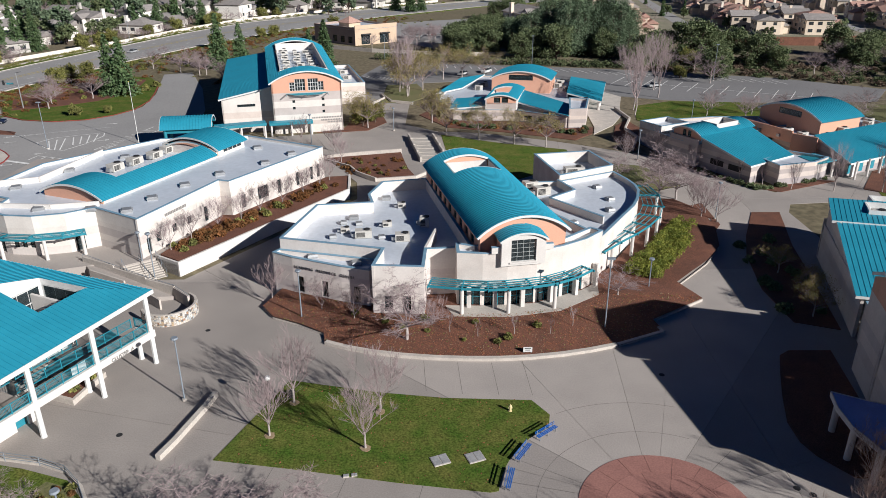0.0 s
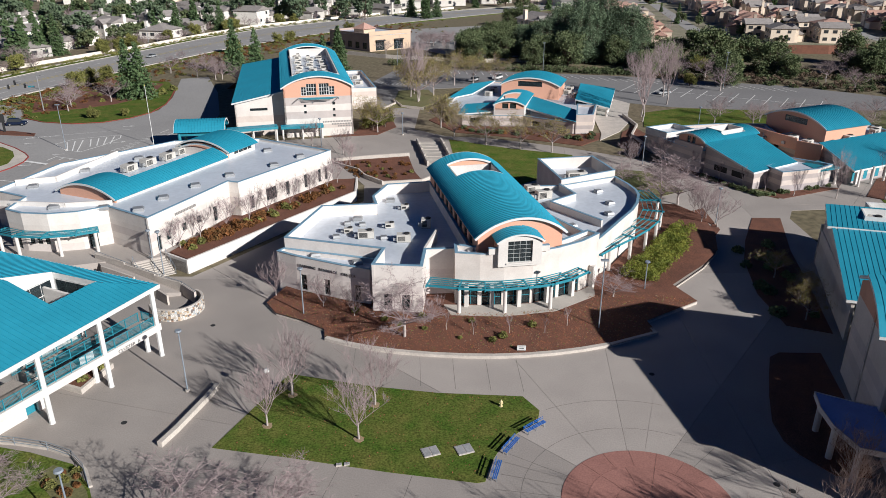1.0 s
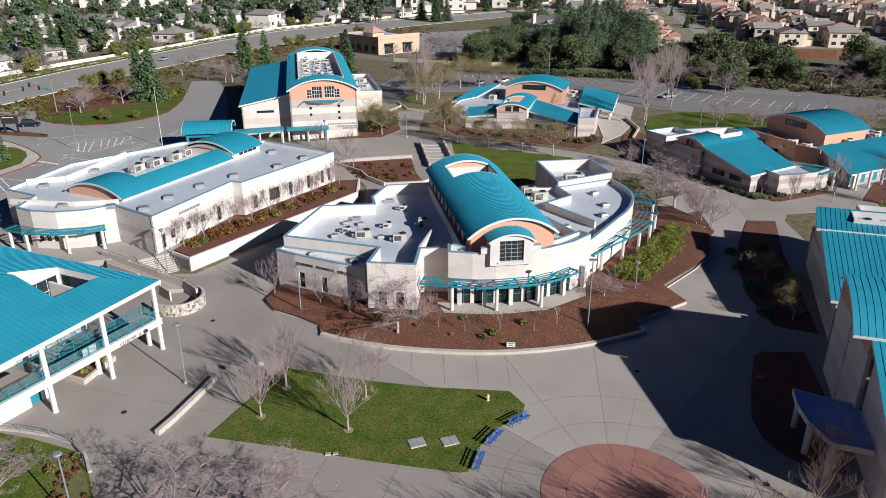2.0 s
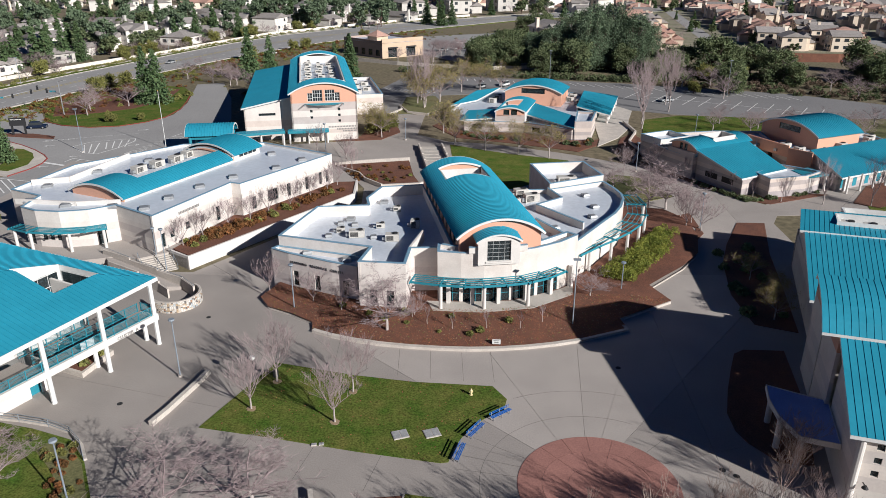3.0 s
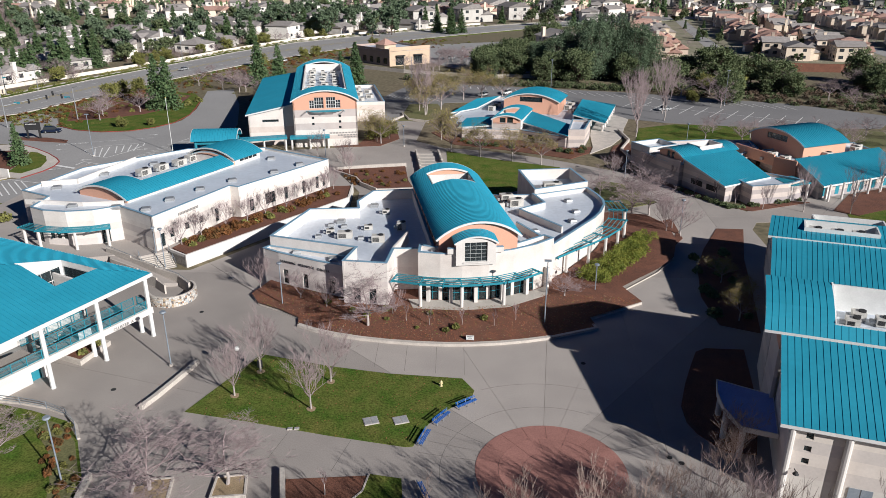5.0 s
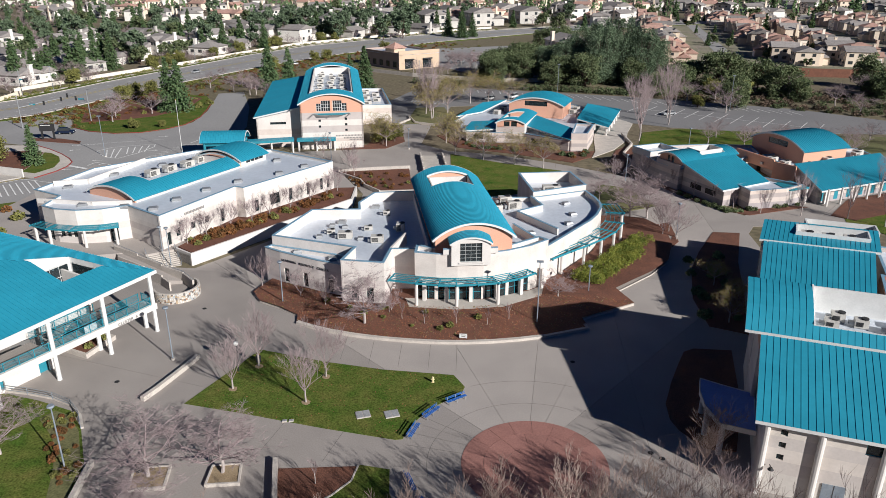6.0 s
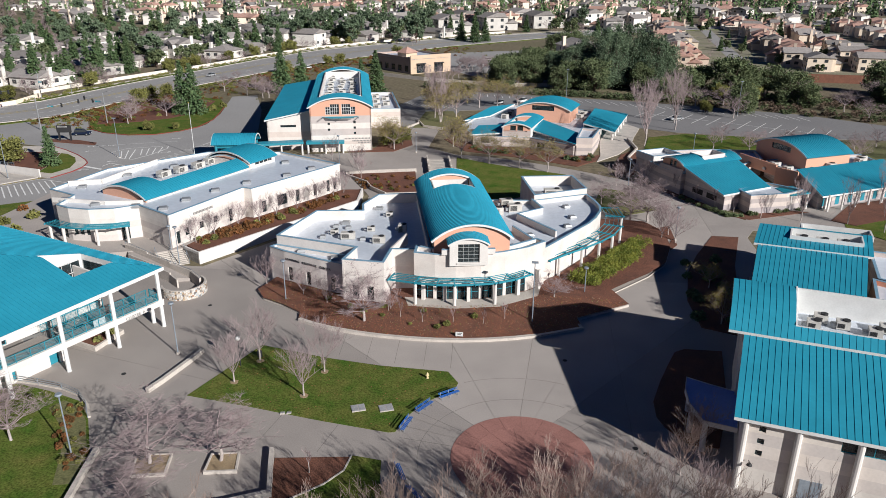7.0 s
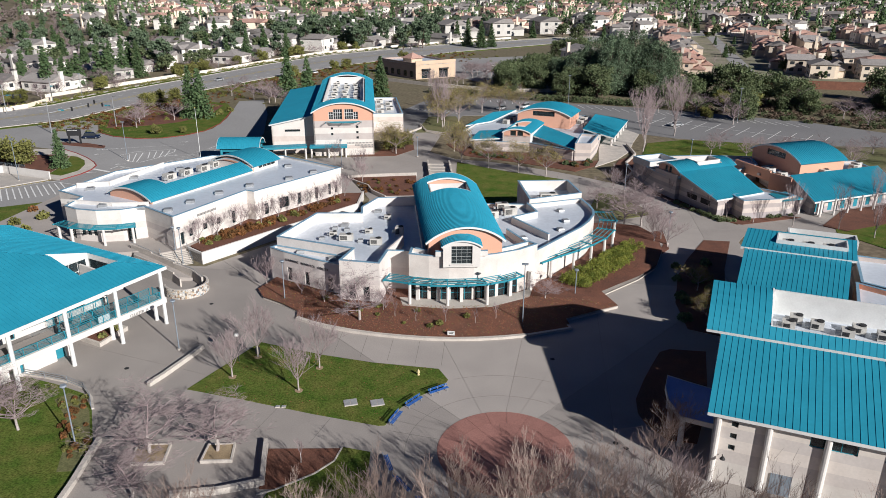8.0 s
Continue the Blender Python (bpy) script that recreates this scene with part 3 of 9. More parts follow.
def library():
    z0 = -0.1
    # low curved front room with the name on it
    front = [(-21.6, 93.1), (-18.8, 91.5), (-15.8, 90.2), (-12.3, 88.7), (-8.7, 87.5)]
    low = ccw(front + [(-7.5, 90.7), (-20.9, 94.2)])
    ops, i0 = {}, low.index((-21.6, 93.1))
    winds = {1: [(0.6, 1.5, 1.1, 3.3)], 2: [(0.9, 1.8, 1.1, 3.3)], 3: [(1.6, 2.5, 1.1, 3.3)]}
    for k, o in winds.items():
        ops[(i0 + k) % len(low)] = o
    flat_block(LIB, low, z0, 5.75, M_LRC, 0.6, ops)
    for k, o in winds.items():
        window(LIB, low[(i0 + k) % len(low)], low[(i0 + k + 1) % len(low)], o[0], 2, 3)
    # left wing
    left = [(-20.8, 94.3), (-7.4, 90.8), (-8.2, 85.8), (-2.0, 85.4), (-1.8, 90.7), (1.7, 91.0), (3.9, 91.4), (-2.4, 119.4), (-9.5, 117.7), (-11.1, 111.6), (-10.3, 108.2), (-18.1, 107.0)]
    left = ccw(left)
    j = left.index((-8.2, 85.8))
    o = [(1.4, 2.4, 1.1, 3.3), (3.6, 4.6, 1.1, 3.3)]
    flat_block(LIB, left, z0, 7.2, M_LRC, 1.7, {j: o})
    for q in o:
        window(LIB, left[j], left[(j + 1) % len(left)], q, 2, 3)
    # raking parapet between the left wing and the hall
    bm = B()
    for a, b, za, zb in (((-1.9, 90.9), (-0.6, 97.5), 7.2, 7.2),):
        obox(bm, a, b, 0, 0.3, 5.4, 7.25)
    part("wall", bm, M_LRC, LIB)
    # hall under the barrel roof
    p, q = (4.7, 89.3), (15.5, 92.0)
    ax = Vector((-0.235, 0.972))
    hall = [p, q, tuple(Vector(q) + ax * 30.5), tuple(Vector(p) + ax * 30.5)]
    side = [(3.0 + 2.9 * k, 4.6 + 2.9 * k, 7.2, 8.4) for k in range(9)]
    hc = ccw(hall)
    k0 = hc.index(p)
    for i in ((k0 + 1) % 4, (k0 + 3) % 4):
        bm = B()
        wall_run(bm, hc[i], hc[(i + 1) % 4], 0.3, z0, 9.3, side)
        part("wall", bm, M_SALMON, LIB, "salmon stucco wall")
    for i in ((k0 + 1) % 4, (k0 + 3) % 4):
        for s in side:
            window(LIB, hc[i], hc[(i + 1) % 4], s, 3, 1)
    arch_wall(LIB, p, q, 4.0, 9.4, 2.4, M_SALMON, over=0.5)
    arch_wall(LIB, hall[2], hall[3], 4.0, 9.4, 2.4, M_SALMON, over=0.5)
    vault(LIB, p, q, ax, 30.5, 9.4, 2.4, M_TEAL, over=0.55, cut=(20.5, 27.0, 4, 14), seam=0.55)
    # white well sunk into the back of the barrel roof, with a salmon arch behind it
    w0, w1 = Vector(p) + ax * 20.3, Vector(q) + ax * 20.3
    e = (Vector(q) - Vector(p)).normalized()
    a, b = w0 + e * 2.2, w1 - e * 2.2
    bm = B()
    obox(bm, a, b, 0.0, 0.2, 7.0, 10.6)
    part("well_wall", bm, M_WHITE, LIB, "white roof well")
    for c, sg in ((a, 0.0), (b, -0.2)):
        bm = B()
        obox(bm, c + ax * 0.21 - e * sg, c + ax * 6.7 - e * sg, -0.2, 0.0, 7.0, 10.75)
        part("well_wall", bm, M_WHITE, LIB, "white roof well")
    bm = B()
    prism(bm, [a + ax * 0.2, b + ax * 0.2, b + ax * 6.7, a + ax * 6.7], 8.4, 8.5)
    part("well_floor", bm, M_ROOF, LIB)
    bm = B()
    obox(bm, a + ax * 6.71, b + ax * 6.71, 0.0, 0.2, 7.0, 10.7)
    part("well_wall", bm, M_WHITE, LIB, "white roof well")
    arch_wall(LIB, Vector(p) + ax * 27.3, Vector(q) + ax * 27.3, 8.5, 9.4, 2.4, M_SALMON, t=0.2, over=0.5)
    # entrance facade, gently curved
    fc = [(1.9, 88.0), (5.0, 87.6), (8.0, 87.7), (11.6, 88.4), (15.0, 90.0), (18.2, 92.2), (20.8, 95.0)]
    fb = ccw(fc + [(19.4, 96.2), (15.2, 92.4), (4.2, 90.2), (1.8, 91.0)])
    i0 = fb.index(fc[0])
    ops = {(i0 + k) % len(fb): [(0.25, along(fc[k], fc[k + 1])[0] - 0.25, z0 + 0.9, 3.4)] for k in range(5)}
    pos = (i0 + 2) % len(fb)
    ops[pos] = ops[pos] + [(0.25, 3.4, 6.6, 7.9)]
    flat_block(LIB, fb, z0, 7.9, M_PLAINCREAM, 0.6, ops)
    for k in range(5):
        window(LIB, fc[k], fc[k + 1], ops[(i0 + k) % len(fb)][0], 3, 2, depth=0.12, fm=M_TEALTRIM)
    # arched bay round the great window, standing proud between two shoulders
    a, b = Vector(fb[pos]), Vector(fb[(pos + 1) % len(fb)])
    d = (b - a).normalized()
    n = Vector((-d.y, d.x))
    mid = (a + b) / 2 - n * 0.42
    ba, bb = mid - d * 2.75, mid + d * 2.75
    great = (1.2, 4.3, 6.9, 9.7)
    arch_wall(LIB, ba, bb, 6.4, 9.65, 1.0, M_WHITE, t=0.55, over=0.2, openings=(great,), name="bay")
    window(LIB, ba, bb, great, 4, 5, depth=0.2, fm=M_FRAMEW, bar=0.03)
    bm = B()
    obox(bm, ba + d * 1.0, ba + d * 4.5, -0.14, 0.0, 6.7, 6.88)
    part("sill", bm, M_WHITE, LIB, "white window sill")
    for s0, s1 in ((-1.1, -0.003), (5.503, 6.6)):
        bm = B()
        obox(bm, ba + d * s0, ba + d * s1, 0.40, 0.80, 7.97, 8.75)
        part("shoulder", bm, M_WHITE, LIB, "white stucco shoulder")
        bm = B()
        obox(bm, ba + d * s0, ba + d * s1, 0.35, 0.85, 8.75, 8.81)
        part("coping", bm, M_CAP, LIB)
    for s0, s1 in ((0.0, 0.45), (5.05, 5.5)):
        bm = B()
        obox(bm, ba + d * s0, ba + d * s1, 0.56, 2.4, 7.0, 9.65)
        part("bay_cheek", bm, M_SALMON, LIB, "salmon stucco cheek")
    vault(LIB, ba, bb, n, 2.7, 9.65, 1.0, M_TEAL, over=0.3, th=0.15, seam=0.5, segs=12, name="bay_roof")
    # right wing with its bowed outer wall
    right = [(15.6, 93.4), (20.6, 95.6), (22.8, 99.2), (26.0, 104.6), (28.2, 108.2), (29.6, 111.4), (30.7, 115.4), (30.8, 118.0), (30.2, 121.0), (28.8, 125.2), (19.0, 120.0), (9.4, 119.0)]
    flat_block(LIB, right, z0, 6.5, M_PLAINCREAM, 0.75)
    for a, b in (((22.6, 102.8), (16.2, 110.8)), ((16.2, 110.8), (20.5, 114.6)), ((20.5, 114.6), (18.6, 119.6)), ((20.6, 96.0), (15.6, 104.4))):
        bm = B()
        obox(bm, a, b, -0.15, 0.15, 5.6, 6.85)
        part("wall", bm, M_WHITE, LIB, "white inner parapet")
        bm = B()
        obox(bm, a, b, -0.19, 0.19, 6.85, 6.92)
        part("coping", bm, M_CAP, LIB)
    bxp = [(16.3, 133.1), (26.5, 135.2), (28.9, 126.2), (19.0, 120.4)]
    flat_block(LIB, bxp, z0, 7.3, M_PLAINCREAM, 2.0)
    # trellises
    pergola(LIB, [(-1.6, 86.2), (2.4, 85.4), (5.6, 85.1), (8.1, 85.3), (11.0, 85.9), (13.8, 86.7), (16.6, 88.4), (19.0, 90.7)], 4.35, 2.2, [(2.45, 85.4, 0.4), (8.08, 85.6, 0.4), (13.8, 86.9, 0.4)])
    pergola(LIB, [(21.6, 96.6), (24.6, 100.0), (27.6, 103.1), (30.2, 106.2), (32.6, 109.8), (34.4, 114.4), (35.2, 119.9), (34.6, 125.0)], 4.2, 3.0,
            [(23.2, 98.6, 0.4), (26.9, 102.6, 0.5), (29.9, 106.0, 0.5), (32.4, 110.0, 0.5), (34.2, 114.6, 0.6), (34.9, 119.6, 0.6)])
    for a, b in zip(fc, fc[1:]):
        bm = B()
        m = (Vector(a) + Vector(b)) / 2
        d = (Vector(b) - Vector(a)).normalized()
        n = Vector((d.y, -d.x))
        obox(bm, m + n * 0.3, m + n * 0.9, -0.24, 0.24, 0.3, 4.05)
        part("pier", bm, M_WHITE, LIB, "white entrance pier")
    # paved porch
    bm = B()
    prism(bm, [(0.5, 87.6), (1.5, 84.8), (8.0, 84.6), (14.5, 86.2), (20.0, 90.5), (20.4, 94.0), (18.0, 91.8), (11.6, 88.2), (5.0, 87.5)], 0.2, 0.98)
    part("porch", bm, M_STEP, LIB, "concrete porch floor")
    a, b = Vector((-18.8, 91.5)), Vector((-8.7, 87.5))
    d = (b - a).normalized()
    for txt, s in (("LEARNING", 0.3), ("RESOURCE", 3.55), ("CENTER", 6.9)):
        seg = a + d * s
        k = next(i for i in range(len(front) - 1, -1, -1) if front[i][0] <= seg.x + 0.05)
        k = min(k, len(front) - 2)
        f0, f1 = Vector(front[k]), Vector(front[k + 1])
        dd = (f1 - f0).normalized()
        pos2 = f0 + dd * max(0.05, (seg - f0).dot(dd))
        nn = Vector((dd.y, -dd.x))
        sign_text(LIB, txt, pos2 + nn * 0.05, dd, 4.4, 0.5, M_LETTER, spacing=1.2)


library()
for x, y, r in ((-16.5, 92.9, 0.3), (-10.6, 90.6, 0.3)):
    skylight(x, y, 5.15, r)
for x, y in ((-5.0, 87.0), (-12.6, 105.6), (-8.6, 114.0)):
    skylight(x, y, 5.5, 0.1, 1.3)
for x, y, w in ((-10.5, 98.6, 2.2), (-5.2, 97.4, 1.9)):
    air_unit(x, y, 5.5, 5, w, 1.2, 1.15)
air_unit(-2.4, 102.8, 5.5, 0, 1.3, 1.2, 1.4)
for x, y in ((-14.6, 98.4), (-8.0, 98.2), (-11.6, 103.2), (-13.8, 103.6)):
    skylight(x, y, 5.5, 0.2, 0.9)
for x, y in ((24.8, 118.6), (25.6, 112.8), (24.6, 108.0), (18.4, 102.8)):
    skylight(x, y, 5.75, 0.4, 1.1)
for x, y, w in ((12.6, 113.0, 2.0), (15.6, 115.4, 2.4), (14.0, 118.0, 2.2)):
    air_unit(x, y, 5.75, 20, w, 1.4, 1.4)
air_unit(22.6, 127.6, 5.3, 10, 3.4, 1.5, 1.3)
for x, y, w in ((-13.2, 100.4, 1.2), (-7.6, 102.6, 1.3), (-6.0, 110.4, 1.2)):
    air_unit(x, y, 5.5, 8, w, 0.9, 0.8)

# ---- building: administration, on its terrace ----
TZ = 1.7
ADM = thing("administration_building", "long cream block building with white flat roof and teal barrel roof", "building", (-46, 120, TZ))


def administration():
    pts = [(-41.5, 100.3), (-35.3, 117.6), (-33.5, 117.0), (-21.9, 137.3), (-37.5, 145.7), (-53.7, 143.5), (-68.0, 127.0), (-70.6, 112.0), (-64.0, 109.0), (-63.6, 103.4), (-60.5, 101.9), (-56.5, 101.5),
           (-52.5, 102.6), (-49.3, 105.0)]
    pts = ccw(pts)
    ops = {}

    def open_(p, wins):
        i = pts.index(p)
        ops[i] = wins
    open_((-41.5, 100.3), [(1.2, 2.0, TZ + 0.3, TZ + 2.5), (3.2, 4.1, TZ + 1.2, TZ + 2.6), (6.6, 7.6, TZ + 1.4, TZ + 2.6), (10.0, 11.0, TZ + 1.4, TZ + 2.6), (14.0, 14.9, TZ + 0.4, TZ + 2.8)])
    open_((-33.5, 117.0), [(2.2, 3.2, TZ + 0.6, TZ + 2.8), (6.0, 8.4, TZ + 0.9, TZ + 3.0), (10.8, 11.7, TZ + 0.6, TZ + 3.0), (15.6, 16.4, TZ + 0.6, TZ + 3.0), (19.4, 20.2, TZ + 0.6, TZ + 3.0), (21.3, 22.1, TZ + 0.6, TZ + 3.0)])
    open_((-60.5, 101.9), [(0.5, 1.3, TZ + 1.1, TZ + 2.2), (1.7, 2.5, TZ + 1.1, TZ + 2.2), (2.9, 3.7, TZ + 1.1, TZ + 2.2)])
    open_((-52.5, 102.6), [(0.8, 2.0, TZ, TZ + 2.3)])
    open_((-63.6, 103.4), [(1.0, 2.2, TZ, TZ + 2.3)])
    flat_block(ADM, pts, TZ - 1.5, 7.5, M_ADM, 0.45, ops)
    for i, ws in ops.items():
        for w in ws:
            window(ADM, pts[i], pts[(i + 1) % len(pts)], w, 2 if w[1] - w[0] < 1.5 else 4, 3)
    # barrel roof, whole at both ends and half along the middle
    a, b = (-60.0, 112.0), (-49.4, 107.8)
    ax = Vector((0.372, 0.928))
    bm = B()
    for s0, s1, lo in ((0, 6.0, 0), (26.0, 34.0, 0), (6.0, 26.0, 8.0)):
        e = (Vector(b) - Vector(a)).normalized()
        p = Vector(a) + ax * s0 + e * lo
        q = Vector(b) + ax * s0
        ring(bm, [p, q, q + ax * (s1 - s0), p + ax * (s1 - s0)], 0.02, 0.25, 6.9, 7.72 if s0 < 20 else 8.6)
        part("wall", bm, M_PLAINCREAM, ADM, "cream stucco upstand")
        bm = B()
    for k in range(4):
        q = Vector(b) + ax * (28.0 + 1.3 * k)
        bm = B()
        obox(bm, q, q + ax * 1.1, -0.03, 0.01, 7.6, 8.4)
        part("window", bm, M_GLASS, ADM, "dark clerestory window")
    arch_wall(ADM, a, b, 6.9, 7.75, 1.75, M_SALMON, over=0.5)
    arch_wall(ADM, Vector(a) + ax * 26.2, Vector(b) + ax * 26.2, 7.2, 8.0, 1.75, M_SALMON, over=0.5)
    q0, q1 = Vector(b) + ax * 34.0, Vector(a) + ax * 34.0
    arch_wall(ADM, q0, q1, 6.9, 8.0, 1.75, M_WHITE, over=0.5)
    vault(ADM, a, b, ax, 25.2, 7.75, 1.75, M_TEAL, over=0.5, cut=(6.0, 25.6, 0, 13), seam=0.6)
    vault(ADM, Vector(a) + ax * 26.4, Vector(b) + ax * 26.4, ax, 7.6, 8.4, 1.75, M_TEAL, over=0.5, seam=0.6)
    # entrance trellis on four pillars
    fr = [(-64.6, 101.0), (-60.9, 99.6), (-56.6, 99.2), (-52.2, 100.3), (-49.6, 101.8)]
    pergola(ADM, fr, TZ + 3.2, 1.9, [(-63.8, 101.0, TZ), (-60.6, 99.8, TZ), (-54.6, 99.9, TZ), (-50.2, 101.8, TZ)])
    # mid roof parapet between front and back
    for p, q, z in (((-63.8, 118.1), (-60.8, 134.1), 8.0), ((-69.4, 116.0), (-63.9, 118.0), 8.0), ((-66.4, 106.6), (-56.1, 105.8), 7.75), ((-56.0, 105.8), (-49.6, 107.2), 7.75)):
        bm = B()
        obox(bm, p, q, -0.13, 0.13, 6.9, z)
        part("wall", bm, M_WHITE, ADM, "white inner parapet")
    d = (Vector((-35.3, 117.6)) - Vector((-41.5, 100.3))).normalized()
    n = Vector((d.y, -d.x))
    bm = B()
    for k in range(14):
        p = Vector((-41.5, 100.3)) + d * (5.4 + k * 0.34) + n * 0.02
        obox(bm, p, p + d * 0.22, -0.06, 0.0, 6.0, 6.4)
    part("lettering", bm, M_GREYLET, ADM, "grey raised wall lettering")


administration()
for x, y in ((-64.5, 107.2), (-57.5, 105.4), (-50.0, 105.2), (-44.6, 104.6), (-43.0, 110.0), (-40.2, 116.2), (-36.4, 122.0), (-30.4, 128.2), (-27.0, 134.0), (-66.0, 115.0), (-62.0, 124.0), (-56.0, 132.0), (-48.0, 141.0), (-34.0, 138.0)):
    skylight(x, y, 7.05, 0.4, 1.5)
for x, y in ((-54.4, 124.4), (-52.6, 128.0), (-50.6, 131.8), (-49.6, 135.4)):
    air_unit(x, y, 7.05, 68, 2.4, 1.6, 1.3)


def entry_canopy():
    ob = thing("entry_canopy", "teal barrel-roofed entrance canopy on a steel frame", "canopy", (-55, 160, 0.9))
    e, n = Vector((0.985, 0.17)), Vector((-0.17, 0.985))
    a = Vector((-59.6, 159.0))
    vault(ob, a, a + n * 7.0, e, 10.0, 5.3, 2.1, M_TEAL, over=0.4, seam=0.6, segs=12)
    c = [a + e * 0.6 + n * 0.5, a + e * 9.4 + n * 0.5, a + e * 9.4 + n * 6.5, a + e * 0.6 + n * 6.5]
    for p in c:
        column(ob, p.x, p.y, 0.6, 5.1, 0.35, M_TEALTRIM)
    bm = B()
    ring(bm, c, -0.2, 0.1, 4.4, 5.1)
    part("beam", bm, M_TEALTRIM, ob)


def walk_canopy(p, q, width, z):
    ob = thing("walkway_canopy", "flat teal walkway canopy on white posts", "canopy", (*p, gz(*p)), "walkway canopies")
    bm = B()
    obox(bm, p, q, 0, width, z, z + 0.22)
    part("roof", bm, M_TEAL, ob)
    bm = B()
    obox(bm, p, q, -0.1, -0.004, z - 0.35, z + 0.24)
    part("fascia", bm, M_TEALTRIM, ob)
    ln, d = along(p, q)
    n = Vector((-d.y, d.x))
    for s in (0.4, ln / 2, ln - 0.4):
        for w in (0.3, width - 0.3):
            c = Vector(p) + d * s + n * w
            column(ob, c.x, c.y, gz(*c) - 0.2, z, 0.22)


entry_canopy()
walk_canopy((-49.6, 163.4), (-39.2, 167.4), 2.8, 4.6)
walk_canopy((-38.8, 168.2), (-29.4, 170.5), 2.2, 4.3)

GYM = thing("sports_hall", "tall cream and salmon hall with teal barrel roof and lean-to", "building", (-36, 195, 1.2))


def sports_hall():
    z0 = 0.6
    L = Vector((-38.3, 171.0))
    e, ax = Vector((0.972, 0.235)), Vector((-0.235, 0.972))
    R = L + e * 15.6
    ln = 60.0
    f = (L, R)
    wins = [(4.0, 5.2, 10.9, 12.9), (5.2, 7.5, 10.9, 13.6), (8.1, 10.4, 10.9, 13.6), (10.4, 11.6, 10.9, 12.9)]
    small = [(4.4, 5.0, 8.3, 8.9), (4.4, 5.0, 6.8, 7.4), (11.0, 11.6, 8.6, 9.2), (11.0, 11.6, 7.2, 7.8), (11.0, 11.6, 5.8, 6.4)]
    bm = B()
    wall_run(bm, R, R + ax * ln, 0.35, z0, 12.7)
    wall_run(bm, R + ax * ln, L + ax * ln, 0.35, z0, 12.7)
    wall_run(bm, L + ax * ln, L, 0.35, z0, 12.7)
    wall_run(bm, L, R, 0.35, z0, 10.6, [s for s in small])
    part("wall", bm, M_GYM, GYM)
    for s in small:
        window(GYM, L, R, s, 1, 1)
    arch_wall(GYM, L, R, 10.6, 12.8, 2.6, M_SALMON, over=0.5, openings=wins)
    for w in wins:
        window(GYM, L, R, w, 2 if w[1] - w[0] < 2 else 4, 3, depth=0.18, fm=M_FRAMEW, bar=0.1)
    arch_wall(GYM, R + ax * ln, L + ax * ln, 10.6, 12.8, 2.6, M_SALMON, over=0.5)
    vault(GYM, L, R, ax, ln, 12.8, 2.6, M_TEAL, over=0.6, cut=(7.0, 54.0, 3, 15), seam=1.2)
    a, b = L + e * 2.3 + ax * 6.9, R - e * 2.3 + ax * 6.9
    bm = B()
    ring(bm, [a, b, b + ax * 47.2, a + ax * 47.2], 0, 0.25, 11.8, 14.6)
    part("well_wall", bm, M_WHITE, GYM, "white roof well")
    bm = B()
    prism(bm, [a, b, b + ax * 47.2, a + ax * 47.2], 12.4, 12.5)
    part("well_floor", bm, M_ROOF, GYM)
    # sun screen under the great windows
    for k in range(4):
        bm = B()
        obox(bm, L + e * (3.4 + 0.5 * k), L + e * (12.2 - 0.5 * k), -0.3 - 0.42 * k, -0.1 - 0.42 * k, 10.35 - 0.03 * k, 10.45 - 0.03 * k)
        part("sun_screen", bm, M_TEALTRIM, GYM, "teal steel sun screen")
    for s in (3.2, 7.8, 12.4):
        bm = B()
        obox(bm, L + e * (s - 0.06), L + e * (s + 0.06), -2.0, 0.0, 10.2, 10.35)
        part("bracket", bm, M_TEALTRIM, GYM)
    # lean-to on the west side
    W = L - e * 11.3 + ax * 3.6
    join = L + ax * 3.6
    bm = B()
    wall_run(bm, W, join, 0.3, z0, 9.1, [(3.4, 7.4, 7.2, 7.8)])
    wall_run(bm, W + ax * (ln + 1), W, 0.3, z0, 9.1)
    part("wall", bm, M_GYMSIDE, GYM)
    window(GYM, W, join, (3.4, 7.4, 7.2, 7.8), 6, 1)
    bm = B()
    q = join
    for off in (0.0, 0.3):
        face(bm, [(W.x + ax.x * off, W.y + ax.y * off, 9.1), (q.x + ax.x * off, q.y + ax.y * off, 9.1), (q.x + ax.x * off, q.y + ax.y * off, 11.3)])
    part("gable", bm, M_GYMSIDE, GYM)
    wl = (W - e * 0.6)
    slab(GYM, [(*(wl + ax * (ln + 1)), 9.2), (*(wl - ax * 0.5), 9.2), (*(join - ax * 0.5), 11.6), (*(L + ax * (ln + 0.4)), 11.6)], M_TEAL, seam=1.2)
    # flat wing on the east side
    wing = [R + ax * 29, R + ax * 28.7 + e * 9.2, R + ax * 59 + e * 8.4, R + ax * 59]
    flat_block(GYM, wing, z0, 7.0, M_GYMSIDE, 0.8)
    # raised letters
    for z, s0, s1 in ((4.5, 8.6, 15.2), (3.9, 10.6, 15.2), (3.4, 12.0, 15.2)):
        bm = B()
        s = s0
        while s < s1:
            obox(bm, L + e * s, L + e * (s + 0.25), -0.05, 0.0, z, z + 0.36)
            s += 0.37
        part("lettering", bm, M_GREYLET, GYM, "grey raised wall lettering")


